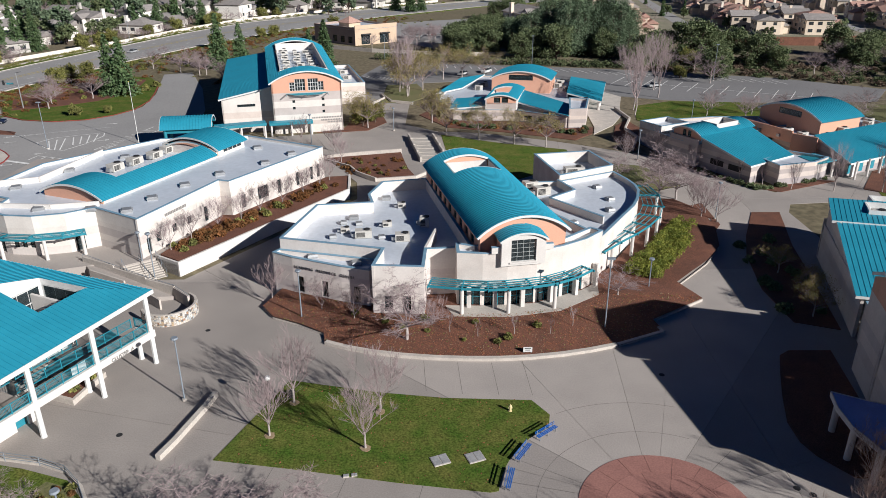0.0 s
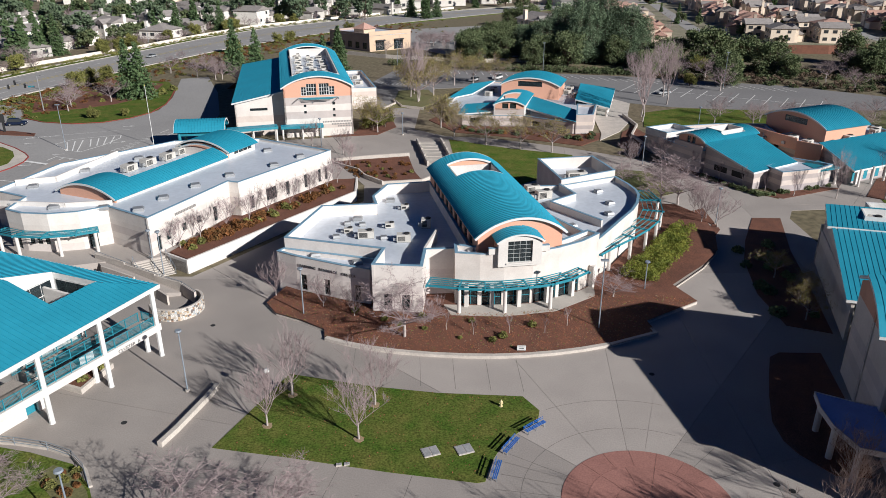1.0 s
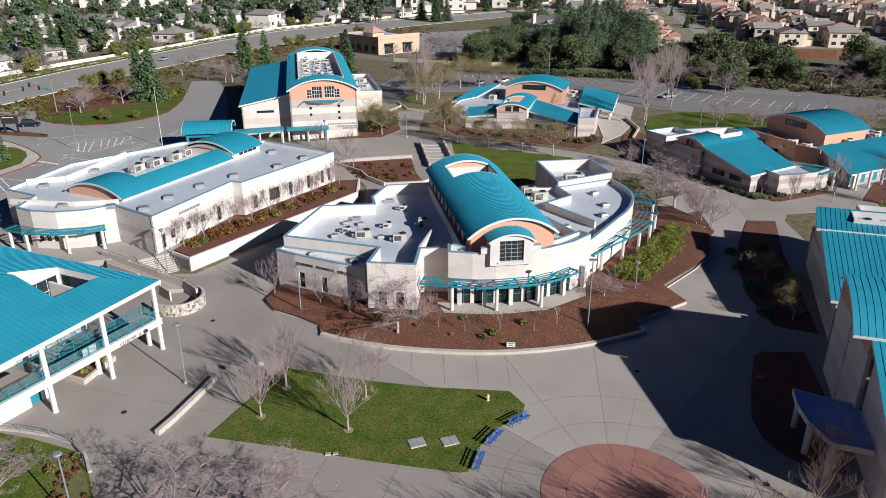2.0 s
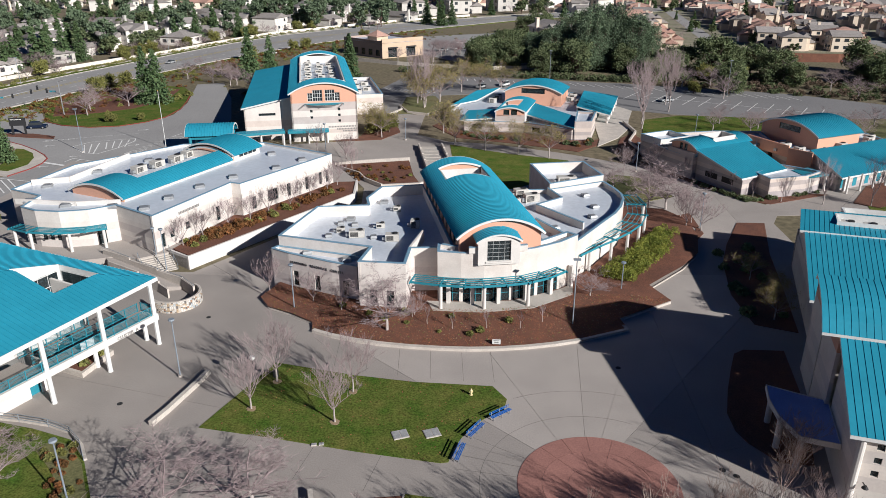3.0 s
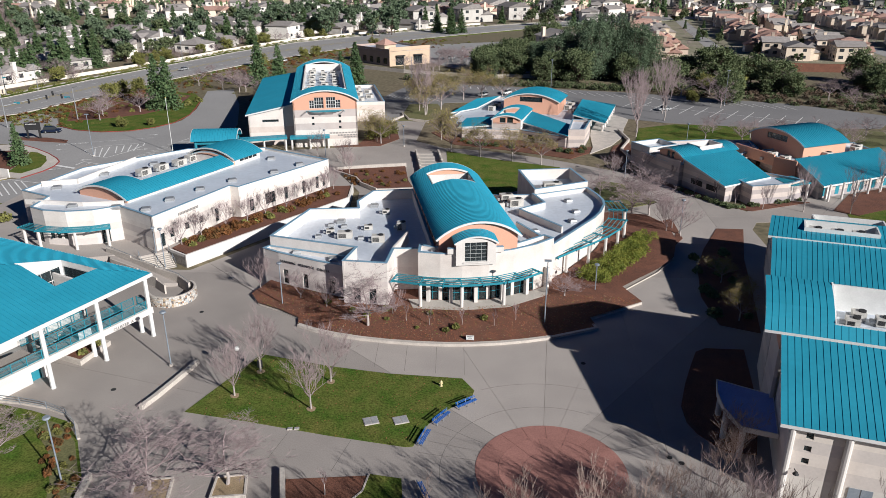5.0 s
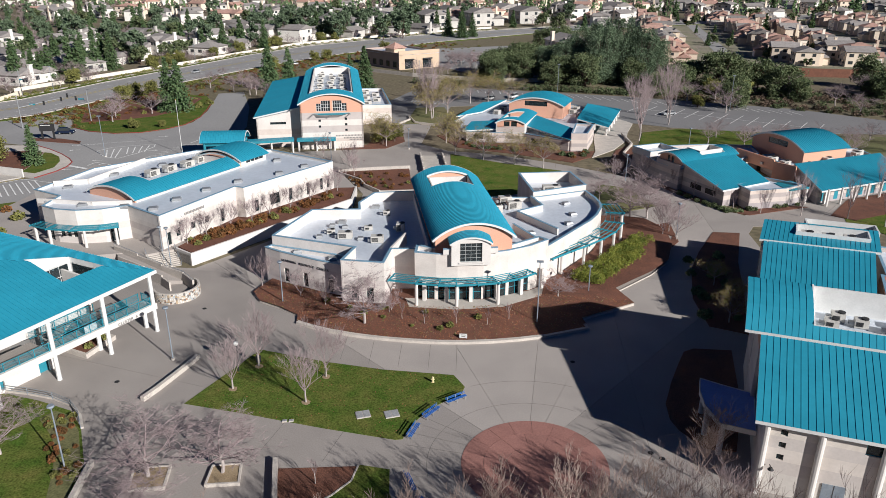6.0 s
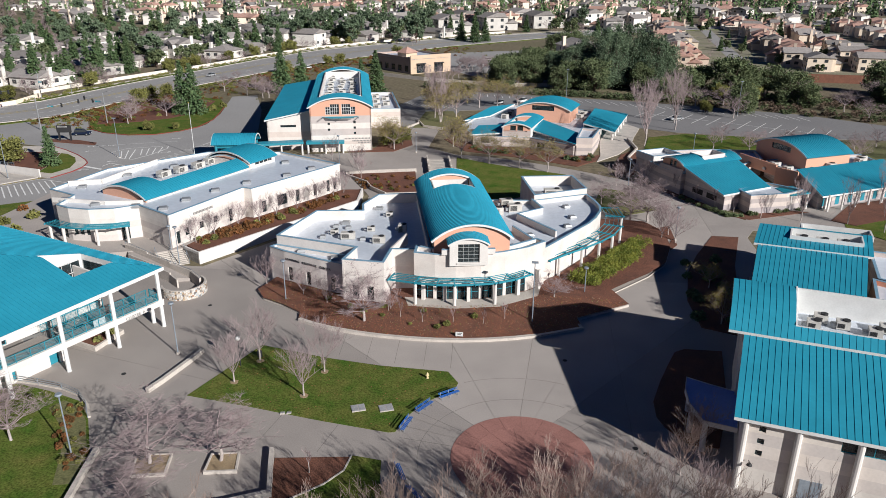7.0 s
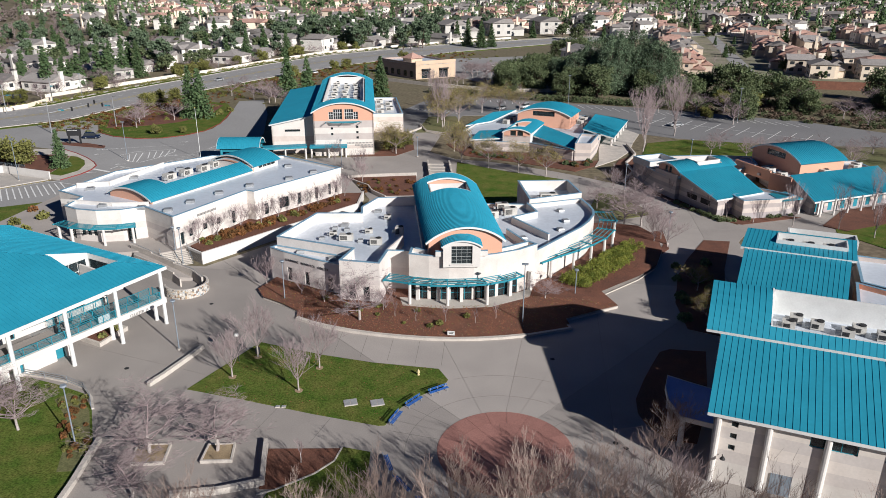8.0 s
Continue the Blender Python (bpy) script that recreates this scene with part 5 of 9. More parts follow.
def assembly_hall():
    O, U, W = Vector((37.5, 51.4)), Vector((0.968, -0.25)), Vector((0.25, 0.968))

    def P(u, w, z=None):
        c = O + U * u + W * w
        return (c.x, c.y) if z is None else (c.x, c.y, z)
    slab(MUB, [P(0, 0, 7.9), P(42, 0, 7.9), P(42, 10.4, 11.3), P(0.3, 10.4, 11.3)], M_TEAL, seam=0.62)
    # walls under the near slope
    ops = [(1.4, 2.0, 6.4, 7.0), (1.4, 2.0, 5.1, 5.7), (1.4, 2.0, 3.8, 4.4), (8.2, 12.2, 6.0, 7.1), (14.4, 17.4, 6.0, 7.1), (19.0, 23.0, 6.0, 7.1), (26.0, 30.0, 6.0, 7.1)]
    bm = B()
    a, b = P(0.9, 0.7), P(41, 0.7)
    wall_run(bm, a, b, 0.35, 0.0, 7.86, ops)
    wall_run(bm, P(0.9, 10.5), P(0.9, 0.7), 0.35, 0.0, 7.6)
    part("wall", bm, M_MU, MUB)
    for o in ops:
        window(MUB, a, b, o, 1 if o[1] - o[0] < 1 else 3, 1, fm=M_TEALTRIM if o[1] - o[0] > 1 else None)
    bm = B()
    face(bm, [P(0.9, 0.7, 7.6), P(0.9, 10.4, 7.6), P(0.9, 10.4, 11.03), P(0.9, 0.7, 7.86)][::-1])
    face(bm, [P(1.2, 0.7, 7.6), P(1.2, 10.4, 7.6), P(1.2, 10.4, 11.03), P(1.2, 0.7, 7.86)])
    part("gable", bm, M_MU, MUB)
    for u in (1.1, 5.6, 10.6, 16.4, 22.0):
        c = P(u, 0.46)
        column(MUB, c[0], c[1], 0, 7.7, 0.30, M_WHITE, "downpipe_column", 10)
    # recess with double doors between pillars
    bm = B()
    for u in (6.4, 7.4):
        c, d = P(u, 0.6), P(u + 0.9, 0.6)
        obox(bm, c, d, -0.002, 0.08, 0.0, 2.3)
    part("door", bm, M_POST, MUB, "grey steel doors")
    # high curved band: lower edge, rising to its crest
    prof = [(10.6, 11.5), (11.8, 12.45), (13.2, 13.3), (14.8, 13.95), (16.4, 14.35), (17.4, 14.5)]
    for (w0, z0), (w1, z1) in zip(prof, prof[1:]):
        hole = (0.145, 0.9, 0.0, 1.0) if w0 > 11.5 else None
        u0, u1 = -1.2, 42.0
        spans = [(u0, u1)] if not hole else [(u0, 5.0), (36.0, u1)]
        for s0, s1 in spans:
            slab(MUB, [P(s0, w0, z0), P(s1, w0, z0), P(s1, w1, z1), P(s0, w1, z1)], M_TEAL, seam=0.62, th=0.2)
    bm = B()
    wall_run(bm, P(0.4, 17.2), P(0.4, 10.9), 0.35, 0.0, 11.4)
    wall_run(bm, P(0.4, 10.9), P(42, 10.9), 0.3, 11.0, 11.45)
    wall_run(bm, P(42, 17.9), P(0.4, 17.9), 0.3, 0.0, 14.1)
    part("wall", bm, M_MU, MUB)
    bm = B()
    for q in (0.4, 0.7):
        face(bm, [P(q, w, z - 0.2) for w, z in prof[:1] + prof] [1:] + [P(q, 17.2, 11.4)])
    part("gable", bm, M_SALMON, MUB, "salmon gable")
    # unseen rear slope and end wall behind the crest, added to lengthen the hall's shadow
    slab(MUB, [P(42.0, 24.4, 11.4), P(0.2, 24.4, 11.4), P(0.2, 17.7, 14.3), P(42.0, 17.7, 14.3)], M_TEAL, seam=0.62)
    bm = B()
    obox(bm, P(0.5, 24.2), P(0.5, 18.3), 0.0, 0.3, 0.0, lambda x, y: 14.0 - 2.7 * ((Vector((x, y)) - O).dot(W) - 18.3) / 6.1 - 0.4)
    part("wall", bm, M_MU, MUB)
    # roof well with machines
    bm = B()
    ring(bm, [P(5.0, 11.8), P(36, 11.8), P(36, 17.4), P(5.0, 17.4)], 0, 0.2, 11.4, 12.5)
    obox(bm, P(5.0, 17.3), P(5.0, 11.9), 0.0, 0.15, 11.4, lambda x, y: float(np.interp((Vector((x, y)) - O).dot(W), [w for w, q in prof], [q for w, q in prof])) + 0.12)
    wall_run(bm, P(36, 17.2), P(5.0, 17.2), 0.15, 11.4, 14.5)
    part("well_wall", bm, M_FASCIA, MUB, "white roof well")
    bm = B()
    prism(bm, [P(5.0, 11.8), P(36, 11.8), P(36, 17.4), P(5.0, 17.4)], 11.6, 11.7)
    part("well_floor", bm, M_ROOF, MUB)
    # lower rear block: second slope and band
    slab(MUB, [P(1.5, 31.3, 5.4), P(15.1, 31.3, 5.4), P(16.9, 47.8, 8.2), P(2.5, 47.8, 8.2)], M_TEAL, seam=0.62)
    slab(MUB, [P(1.9, 47.8, 8.4), P(17.6, 47.8, 8.4), P(18.1, 54.7, 9.3), P(2.7, 54.7, 9.3)], M_TEAL, seam=0.62, hole=(0.3, 0.92, 0.38, 0.94))
    bm = B()
    ring(bm, [P(6.8, 50.5), P(16.6, 50.5), P(16.8, 54.2), P(7.1, 54.2)], 0, 0.2, 7.4, 9.25)
    part("well_wall", bm, M_FASCIA, MUB, "white roof well")
    bm = B()
    prism(bm, [P(7.0, 50.7), P(16.4, 50.7), P(16.6, 54.0), P(7.3, 54.0)], 7.7, 7.8)
    part("well_floor", bm, M_ROOF, MUB)
    bm = B()
    ring(bm, [P(8.7, 55.0), P(18.5, 55.0), P(18.5, 58.5), P(8.7, 58.5)], 0, 0.25, 5.0, 8.9)
    part("well_wall", bm, M_FASCIA, MUB, "white roof well")
    bm = B()
    wall_run(bm, P(3.0, 55.0), P(2.2, 31.6), 0.35, 0.0, 5.3)
    part("wall", bm, M_MU, MUB)
    bm = B()
    wall_run(bm, P(3.1, 54.6), P(2.9, 47.6), 0.3, 5.3, 8.2)
    part("wall", bm, M_MU, MUB)
    bm = B()
    wall_run(bm, P(2.4, 48.0), P(17.2, 48.0), 0.3, 8.0, 8.38)
    part("wall", bm, M_SALMON, MUB, "salmon stucco band")
    bm = B()
    face(bm, [P(2.3, 31.8, 5.3), P(2.8, 47.8, 5.3), P(2.8, 47.8, 7.9)])
    part("gable", bm, M_MU, MUB)
    flat_block(MUB, [P(2.5, 24.6), P(15.6, 24.6), P(15.6, 30.9), P(2.5, 30.9)], 0.0, 5.0, M_MU, 0.6)
    flat_block(MUB, [P(16.0, 24.6), P(30, 24.6), P(31, 40), P(17.6, 45.6)], 0.0, 6.0, M_SALMON, 0.7)
    flat_block(MUB, [P(18.4, 46.4), P(28, 43.0), P(28, 58), P(18.8, 58)], 0.0, 5.8, M_POD, 0.7)
    flat_block(MUB, [P(31.4, 34), P(46, 34), P(46, 58), P(31.4, 58)], 0.0, 7.0, M_SALMON, 0.7)
    bm = B()
    wall_run(bm, P(2.9, 55.4), P(18.3, 55.4), -0.3, 0.0, 6.0)
    part("wall", bm, M_POD, MUB)
    # low blue-roofed porch on the plaza side
    bm = B()
    porch = [(36.3, 56.5), (35.5, 59.6), (35.6, 62.4), (36.2, 64.9), (38.6, 63.6), (41.2, 62.4), (39.4, 55.5)]
    ring(bm, porch, 0, 0.09, 3.35, 3.9)
    bmesh.ops.remove_doubles(bm, verts=bm.verts, dist=0.002)
    part("porch_rim", bm, M_WHITE, MUB, "white porch parapet")
    bm = B()
    prism(bm, inset(ccw([tuple(p) for p in porch]), 0.09), 3.5, 3.82)
    part("porch_roof", bm, M_PORCH, MUB, "blue flat porch roof")
    for c in ((36.7, 57.0), (36.0, 60.0), (36.6, 64.0)):
        column(MUB, c[0], c[1], 0, 3.3, 0.3, M_WHITE)
    bm = B()
    for u, w, z in ((1.9, 0.55, 3.0),):
        c = P(u, w)
        tube(bm, (c[0], c[1], 3.2), (c[0] - 0.1, c[1] - 0.6, 3.3), 0.05, 0.05)
        tube(bm, (c[0] - 0.1, c[1] - 0.6, 3.1), (c[0] - 0.1, c[1] - 0.6, 3.35), 0.28, 0.12, 10)
    part("wall_lamp", bm, M_DARK, MUB)
    return P


MP = assembly_hall()
for u, w in ((6.8, 13.6), (7.6, 15.4), (9.6, 14.6), (12.4, 13.8), (13.6, 15.2), (15.8, 14.4), (18.2, 13.9), (20.4, 15.0), (23.0, 14.4), (26.0, 14.4)):
    c = MP(u, w)
    air_unit(c[0], c[1], 11.7, -15, 1.25, 1.1, 0.95)
for u, w in ((8.6, 52.4), (11.4, 52.2), (14.2, 52.4)):
    c = MP(u, w)
    air_unit(c[0], c[1], 7.8, -15, 1.6, 1.4, 1.0)

# ---- grounds: lawns, beds, walls, stairs, roads ----


def sheet(name, pts, material, label, category, dz=0.05, kind="structure"):
    bm = B()
    drape(bm, pts, dz)
    return solo(name, bm, material, label, category, kind=kind)


CC = Vector((17.6, 54.3))
LAWN = [(-15.8, 72.6), (-6.4, 70.4), (0.4, 69.4), (9.1, 69.0), (10.6, 66.6)] + arc(CC.x, CC.y, 12.8, 125, 172, 10) + [(4.2, 55.9), (-3.7, 57.1), (-12.8, 58.8), (-20.2, 60.0)]
sheet("lawn", LAWN, M_LAWN, "green winter lawn with worn edges beside the plaza", "lawn")
sheet("lawn", [(-90, 60.5), (-40.9, 59.8), (-36.6, 58.9), (-31.9, 57.4), (-29.1, 54.6), (-25.4, 48.9), (-23.6, 41.7), (-22.4, 30), (-90, 20)], M_LAWN, "green lawn behind a low wall", "lawn")
sheet("lawn", [(1.4, 51.6), (4.4, 51.2), (4.9, 48.0), (6.2, 45.0), (8.0, 42.0), (8.0, 30), (-6, 30), (-4.0, 43.6), (-0.2, 47.2)], M_LAWN, "small green lawn beside a bark bed", "lawn")
sheet("lawn", [(-0.4, 170.0), (7.3, 165.8), (13.8, 163.0), (20.0, 161.0), (26.4, 158.8), (27.0, 153.0), (19.4, 144.0), (10.0, 136.0), (4.0, 138.0), (1.4, 152.0)], M_LAWN, "green lawn behind the library", "lawn")
sheet("pavement", [(35.8, 176.6), (34.4, 170.0), (40.6, 178.6), (44.6, 188.0), (47.0, 200.0), (50.0, 212.0), (43.0, 226.0), (40.2, 218.0), (36.6, 190.0)], M_KERB, "pale concrete walk beside the classroom block", "pavement", 0.09)
sheet("lawn", [(47.6, 184), (51, 200), (62, 206), (84, 204), (78, 178), (56, 174)], M_LAWN, "thin green and brown lawn by the car park", "lawn")
sheet("lawn", [(84, 204), (125, 200), (160, 190), (150, 165), (104, 172), (78, 178)], M_GRASS2, "dry grass beyond the classrooms", "lawn")
sheet("lawn", [(80, 138), (112, 154), (130, 150), (130, 110), (84, 122), (78, 130)], M_LAWN, "green lawn beside the classrooms", "lawn")
sheet("lawn", [(-17.0, 204), (-8.6, 206), (-3.6, 214), (-8.0, 232), (-17.0, 230)], M_GRASS2, "worn grass island beside the drive", "lawn", 0.12)
ISLE = [(-110.6, 188.9), (-103.9, 184.8), (-95.4, 182.9), (-88.2, 184.8), (-83.4, 189.8), (-80.6, 196.4), (-80.8, 207.6), (-83.1, 217.7), (-87.0, 232.0)]
PATH_W = [(-108.0, 167.5), (-102.6, 164.6), (-97.1, 160.9), (-92.8, 157.2), (-90.8, 154.9), (-90.0, 151.6), (-90.3, 147.4), (-91.9, 141.9)]
sheet("lawn", ISLE + [(-94, 244), (-112, 250), (-122, 240), (-121, 206)], M_LAWN, "bright green verge with trees by the drive", "lawn", 0.12)
sheet("planting_bed", [(-112.6, 195.8), (-107.0, 198.6), (-102.2, 201.2), (-95.4, 207.4), (-90.2, 219.4), (-94, 240), (-112, 247), (-120.6, 238.5), (-120.4, 211.1)], M_BARK, "bark bed under the trees by the drive", "planting bed", 0.16)
sheet("pavement", PATH_W + [(-97.8, 143.6), (-104.8, 147.4), (-124, 152), (-128, 166)], M_KERB, "pale concrete footway by the drive", "pavement", 0.12)
sheet("lawn", [(-102.1, 161.8), (-100.0, 161.4), (-96.2, 158.6), (-94.0, 155.3), (-92.6, 150.6), (-94.0, 145.4), (-97.8, 146.3), (-99.4, 153.8)], M_LAWN, "green crescent of lawn by the drive", "lawn", 0.16)
sheet("planting_bed", [(-122, 160), (-106.5, 162.6), (-102.3, 161.8), (-99.6, 153.8), (-98.0, 146.4), (-104.8, 148.0), (-122, 152)], M_BARK, "bark bed under an olive tree", "planting bed", 0.16)
sheet("planting_bed", [(-113.7, 175.2), (-106, 175.4), (-99.0, 173.0), (-98.0, 170.5), (-104, 171.2), (-112.8, 172.8)], M_BARK, "small planted island round the sign", "planting bed", 0.16)
sheet("lawn", [(-78, 112), (-74, 126), (-80, 128), (-92, 120), (-96, 108), (-84, 98)], M_LAWN, "green lawn beside the office building", "lawn", 0.3)
sheet("planting_bed", [(-33.6, 57.2), (-31.6, 56.6), (-29.0, 54.0), (-25.8, 49.0), (-24.2, 44.0), (-26.0, 43.6), (-28.0, 48.0), (-31.0, 52.6), (-34.4, 55.6)], M_GRASS2, "brown edge of the lawn under low shrubs", "planting bed", 0.08)
sheet("planting_bed", [(-6.3, 50.2), (1.1, 51.3), (0.9, 49.2), (-0.6, 47.0), (-3.6, 44.2), (-5.0, 44.0)], M_BARK, "bark mulch bed with a young tree", "planting bed", 0.08)
sheet("planting_bed", [(51.7, 122.0), (47.0, 112.0), (44.2, 104.5), (42.1, 93.7), (42.4, 84.9), (47.1, 83.0), (50.0, 96.0), (52.4, 108.0), (56.4, 122.0)], M_BARK, "bark bed in the shade of the hall", "planting bed", 0.08)
sheet("planting_bed", [(43.6, 78.4), (38.9, 78.4), (37.5, 77.4), (36.1, 74.0), (34.5, 69.8), (33.1, 65.4), (33.0, 62.4), (33.6, 60.5), (35.6, 57.6), (38.6, 57.4), (41.4, 66.0)], M_BARK, "dark bark bed by the porch", "planting bed", 0.08)
sheet("planting_bed", [(41.2, 111.0), (44.6, 116.6), (44.8, 126.6), (40.4, 124.0), (44.0, 119.0)], M_BARK, "narrow bark bed with young trees", "planting bed", 0.08)
sheet("planting_bed", [(46.0, 152.0), (50.4, 143.6), (56.4, 134.6), (61.0, 132.2), (74.0, 138.4), (70.0, 139.0), (61.4, 135.4), (57.0, 136.8), (47.6, 153.2)], M_BARK, "bark bed along the classroom wall", "planting bed", 0.08)
sheet("planting_bed", [(76.6, 133.6), (80.0, 131.0), (97.0, 141.0), (96.0, 150.8), (84.0, 144.4)], M_BARK, "bark bed before the classrooms", "planting bed", 0.08)
sheet("planting_bed", [(-24.5, 152.6), (-8.8, 156.4), (-6.8, 146.0), (-5.0, 140.4), (-12.6, 138.6), (-17.4, 145.0)], M_BARK, "sloping bark bed of small shrubs beside the stair", "planting bed", 0.35)
sheet("planting_bed", [(1.0, 177.0), (14.0, 172.4), (22.0, 168.6), (29.4, 165.4), (34.2, 170.6), (35.6, 177.0), (33.3, 175.9), (28.8, 175.6), (17.6, 183.0), (10.6, 183.2), (2.4, 183.8), (-2.4, 197.4), (-6.0, 190.0)], M_BARK, "bark bed round the classroom block", "planting bed", 0.08)
sheet("planting_bed", [(-29.0, 172.0), (-17.4, 174.0), (-13.6, 182.0), (-16.6, 196.0), (-22.0, 190.0), (-23.0, 177.0)], M_BARK, "bark bed by the hall", "planting bed", 0.08)
sheet("planting_bed", [(44.0, 136.0), (36.0, 131.0), (31.0, 136.0), (34.0, 150.0), (40.0, 148.0)], M_GRASS2, "thin grass under bare trees", "planting bed", 0.08)
sheet("planting_bed", [(41.0, 158.0), (47.0, 172.0), (45.0, 184.0), (41.0, 178.0), (38.0, 166.0)], M_BARK, "bark bed by the curving wall", "planting bed", 0.08)

# car parks and roads
sheet("car_park", [(-30, 232), (-22, 268), (-12, 274), (56, 259), (106, 241), (130, 222), (118, 205), (84, 204), (60, 208), (48, 214), (42, 228), (10, 238), (-6, 234), (-8, 206), (-18, 203), (-26, 212)], M_ASPH2, "dark grey asphalt car park", "car park")
sheet("car_park", [(-150, 190), (-134, 206), (-122, 206), (-110.8, 188.7), (-96, 184), (-84, 189), (-80, 200), (-82.6, 217), (-88, 236), (-92, 250), (-84, 254), (-72, 226), (-62, 196), (-58, 172), (-62, 150), (-72, 132), (-80, 128), (-96, 118),
                   (-120, 112), (-130, 122), (-104, 136), (-92, 142), (-90, 150), (-93, 158), (-104, 166), (-120, 170), (-150, 172)], M_ASPH, "grey asphalt drive and drop-off", "car park", 0.04)
ROAD_N = [(-175, 168), (-150, 188), (-133.9, 206), (-126, 240), (-116.8, 277), (-101, 325), (-80, 370), (-36, 440), (20.5, 502), (120, 580), (300, 690), (700, 860)]
ROAD_F = [(-190, 186), (-168, 208), (-154.8, 231), (-147, 270), (-134.4, 317), (-122, 364), (-104.6, 410), (-56, 475), (4.9, 532), (108, 616), (290, 730), (700, 910)]
sheet("road", ROAD_N + ROAD_F[::-1], M_ASPH, "wide asphalt road with painted lanes", "road", 0.06)
sheet("road", [(-154, 231), (-168, 208), (-190, 186), (-330, 150), (-360, 170), (-210, 214)], M_ASPH, "asphalt side road", "road", 0.05)


def lerp_line(k):
    return [tuple(Vector(a).lerp(Vector(b), k)) for a, b in zip(ROAD_N, ROAD_F)]


def marking(name, lines, width, label, material=None, dash=None, dz=0.11):
    """Painted lines; dash: (painted, gap) lengths."""
    bm = B()
    for pts in lines:
        for p, q in zip(pts, pts[1:]):
            ln, d = along(p, q)
            s = 0.0
            while s < ln:
                e = min(ln, s + (dash[0] if dash else ln))
                a, b = Vector(p) + d * s, Vector(p) + d * e
                n = Vector((-d.y, d.x)) * width / 2
                z = lambda v: gz(v.x, v.y) + dz
                face(bm, [(*(a - n), z(a)), (*(b - n), z(b)), (*(b + n), z(b)), (*(a + n), z(a))])
                s = e + (dash[1] if dash else 1)
    return solo(name, bm, material or M_LINE, label, "road marking", kind="structure")


marking("road_marking", [lerp_line(0.28), lerp_line(0.72)], 0.25, "dashed white lane lines", dash=(3, 7))
marking("road_marking", [lerp_line(0.06), lerp_line(0.94)], 0.25, "white edge lines")
marking("road_marking", [lerp_line(0.47), lerp_line(0.53)], 0.25, "double yellow centre lines", M_YEL)
bm = B()
strip(bm, ROAD_F, 0.3, -0.2, 0.22)
strip(bm, [Vector(p) + Vector((1.2, -0.6)) for p in ROAD_N], 0.3, -0.2, 0.22)
solo("kerb", bm, M_KERB, "concrete road kerb", "kerb", kind="structure")
bm = B()
strip(bm, [(p[0] - 3.6, p[1] + 2.0) for p in ROAD_F], 1.6, -0.1, 0.2)
solo("pavement", bm, M_KERB, "pale concrete footway along the road", "pavement", kind="structure")
# hatched islands, bays and arrows on the drop-off
hat = [(-89.6, 164.0), (-87.2, 167.7), (-82.0, 170.2), (-77.9, 171.9), (-76.9, 169.2), (-78.4, 163.3), (-81.1, 158.7), (-84.6, 159.3)]
marking("road_marking", [hat + hat[:1]], 0.25, "white hatched island outline")
marking("road_marking", [[(-89.0 + 1.45 * k, 164.6 + 0.85 * k), (-85.6 + 1.2 * k, 159.6 + (-0.25 if k < 4 else 0.7) * k)] for k in range(1, 8)], 0.25, "white hatching")
marking("road_marking", [[(-102.3, 130.5), (-93.6, 140.7), (-83.5, 138.2)]], 0.25, "white hatched bay outline")
marking("road_marking", [[(-102.0 + 0.95 * k, 130.7 + 0.78 * k), (-96.2 + 1.05 * k, 123.4 + 0.78 * k)] for k in range(13)], 0.28, "white hatching")
marking("road_marking", [[(-103.1, 130.8), (-94.0, 141.3)]], 0.25, "yellow kerb line", M_YEL)
marking("road_marking", [[(-74.8, 159.0), (-68.7, 177.7)], [(-72.5, 159.8), (-66.0, 175.0)]] + [[(-74.8 + 0.61 * k, 159.0 + 1.87 * k), (-71.9 + 0.6 * k, 161.6 + 1.6 * k)] for k in range(9)], 0.22, "white hatched footway")
marking("road_marking", [[(-85.5, 152.6), (-84.8, 155.2), (-78.3, 153.1)], [(-83.2, 153.0), (-82.6, 154.6)], [(-81.2, 152.8), (-80.6, 154.0)]], 0.25, "white hatched corner")
marking("road_marking", [[(-89.8, 152.1), (-79.2, 148.5)]], 0.9, "broad white stop band")
marking("road_marking", [[(-99.0, 168.4), (-78.3, 177.7)], [(-99.0, 167.6), (-92.0, 170.8)]] + [[(-98.6 + 1.1 * k, 168.5 + 0.5 * k), (-98.2 + 1.1 * k, 167.9 + 0.5 * k)] for k in range(6)], 0.2, "white lane line")
for x, y, a in ((-95.6, 164.4, 200), (-85.2, 156.7, 200), (-83.1, 146.8, 30), (-75.6, 165.8, 20), (-88.5, 149.3, 200), (-80.0, 181.0, 20)):
    d = Vector((math.cos(radians(a)), math.sin(radians(a))))
    n = Vector((-d.y, d.x))
    c = Vector((x, y))
    marking("road_marking", [[tuple(c - d * 1.3), tuple(c + d * 0.7)], [tuple(c + d * 1.2), tuple(c + d * 0.4 + n * 0.5)], [tuple(c + d * 1.2), tuple(c + d * 0.4 - n * 0.5)]], 0.28, "white lane arrow")
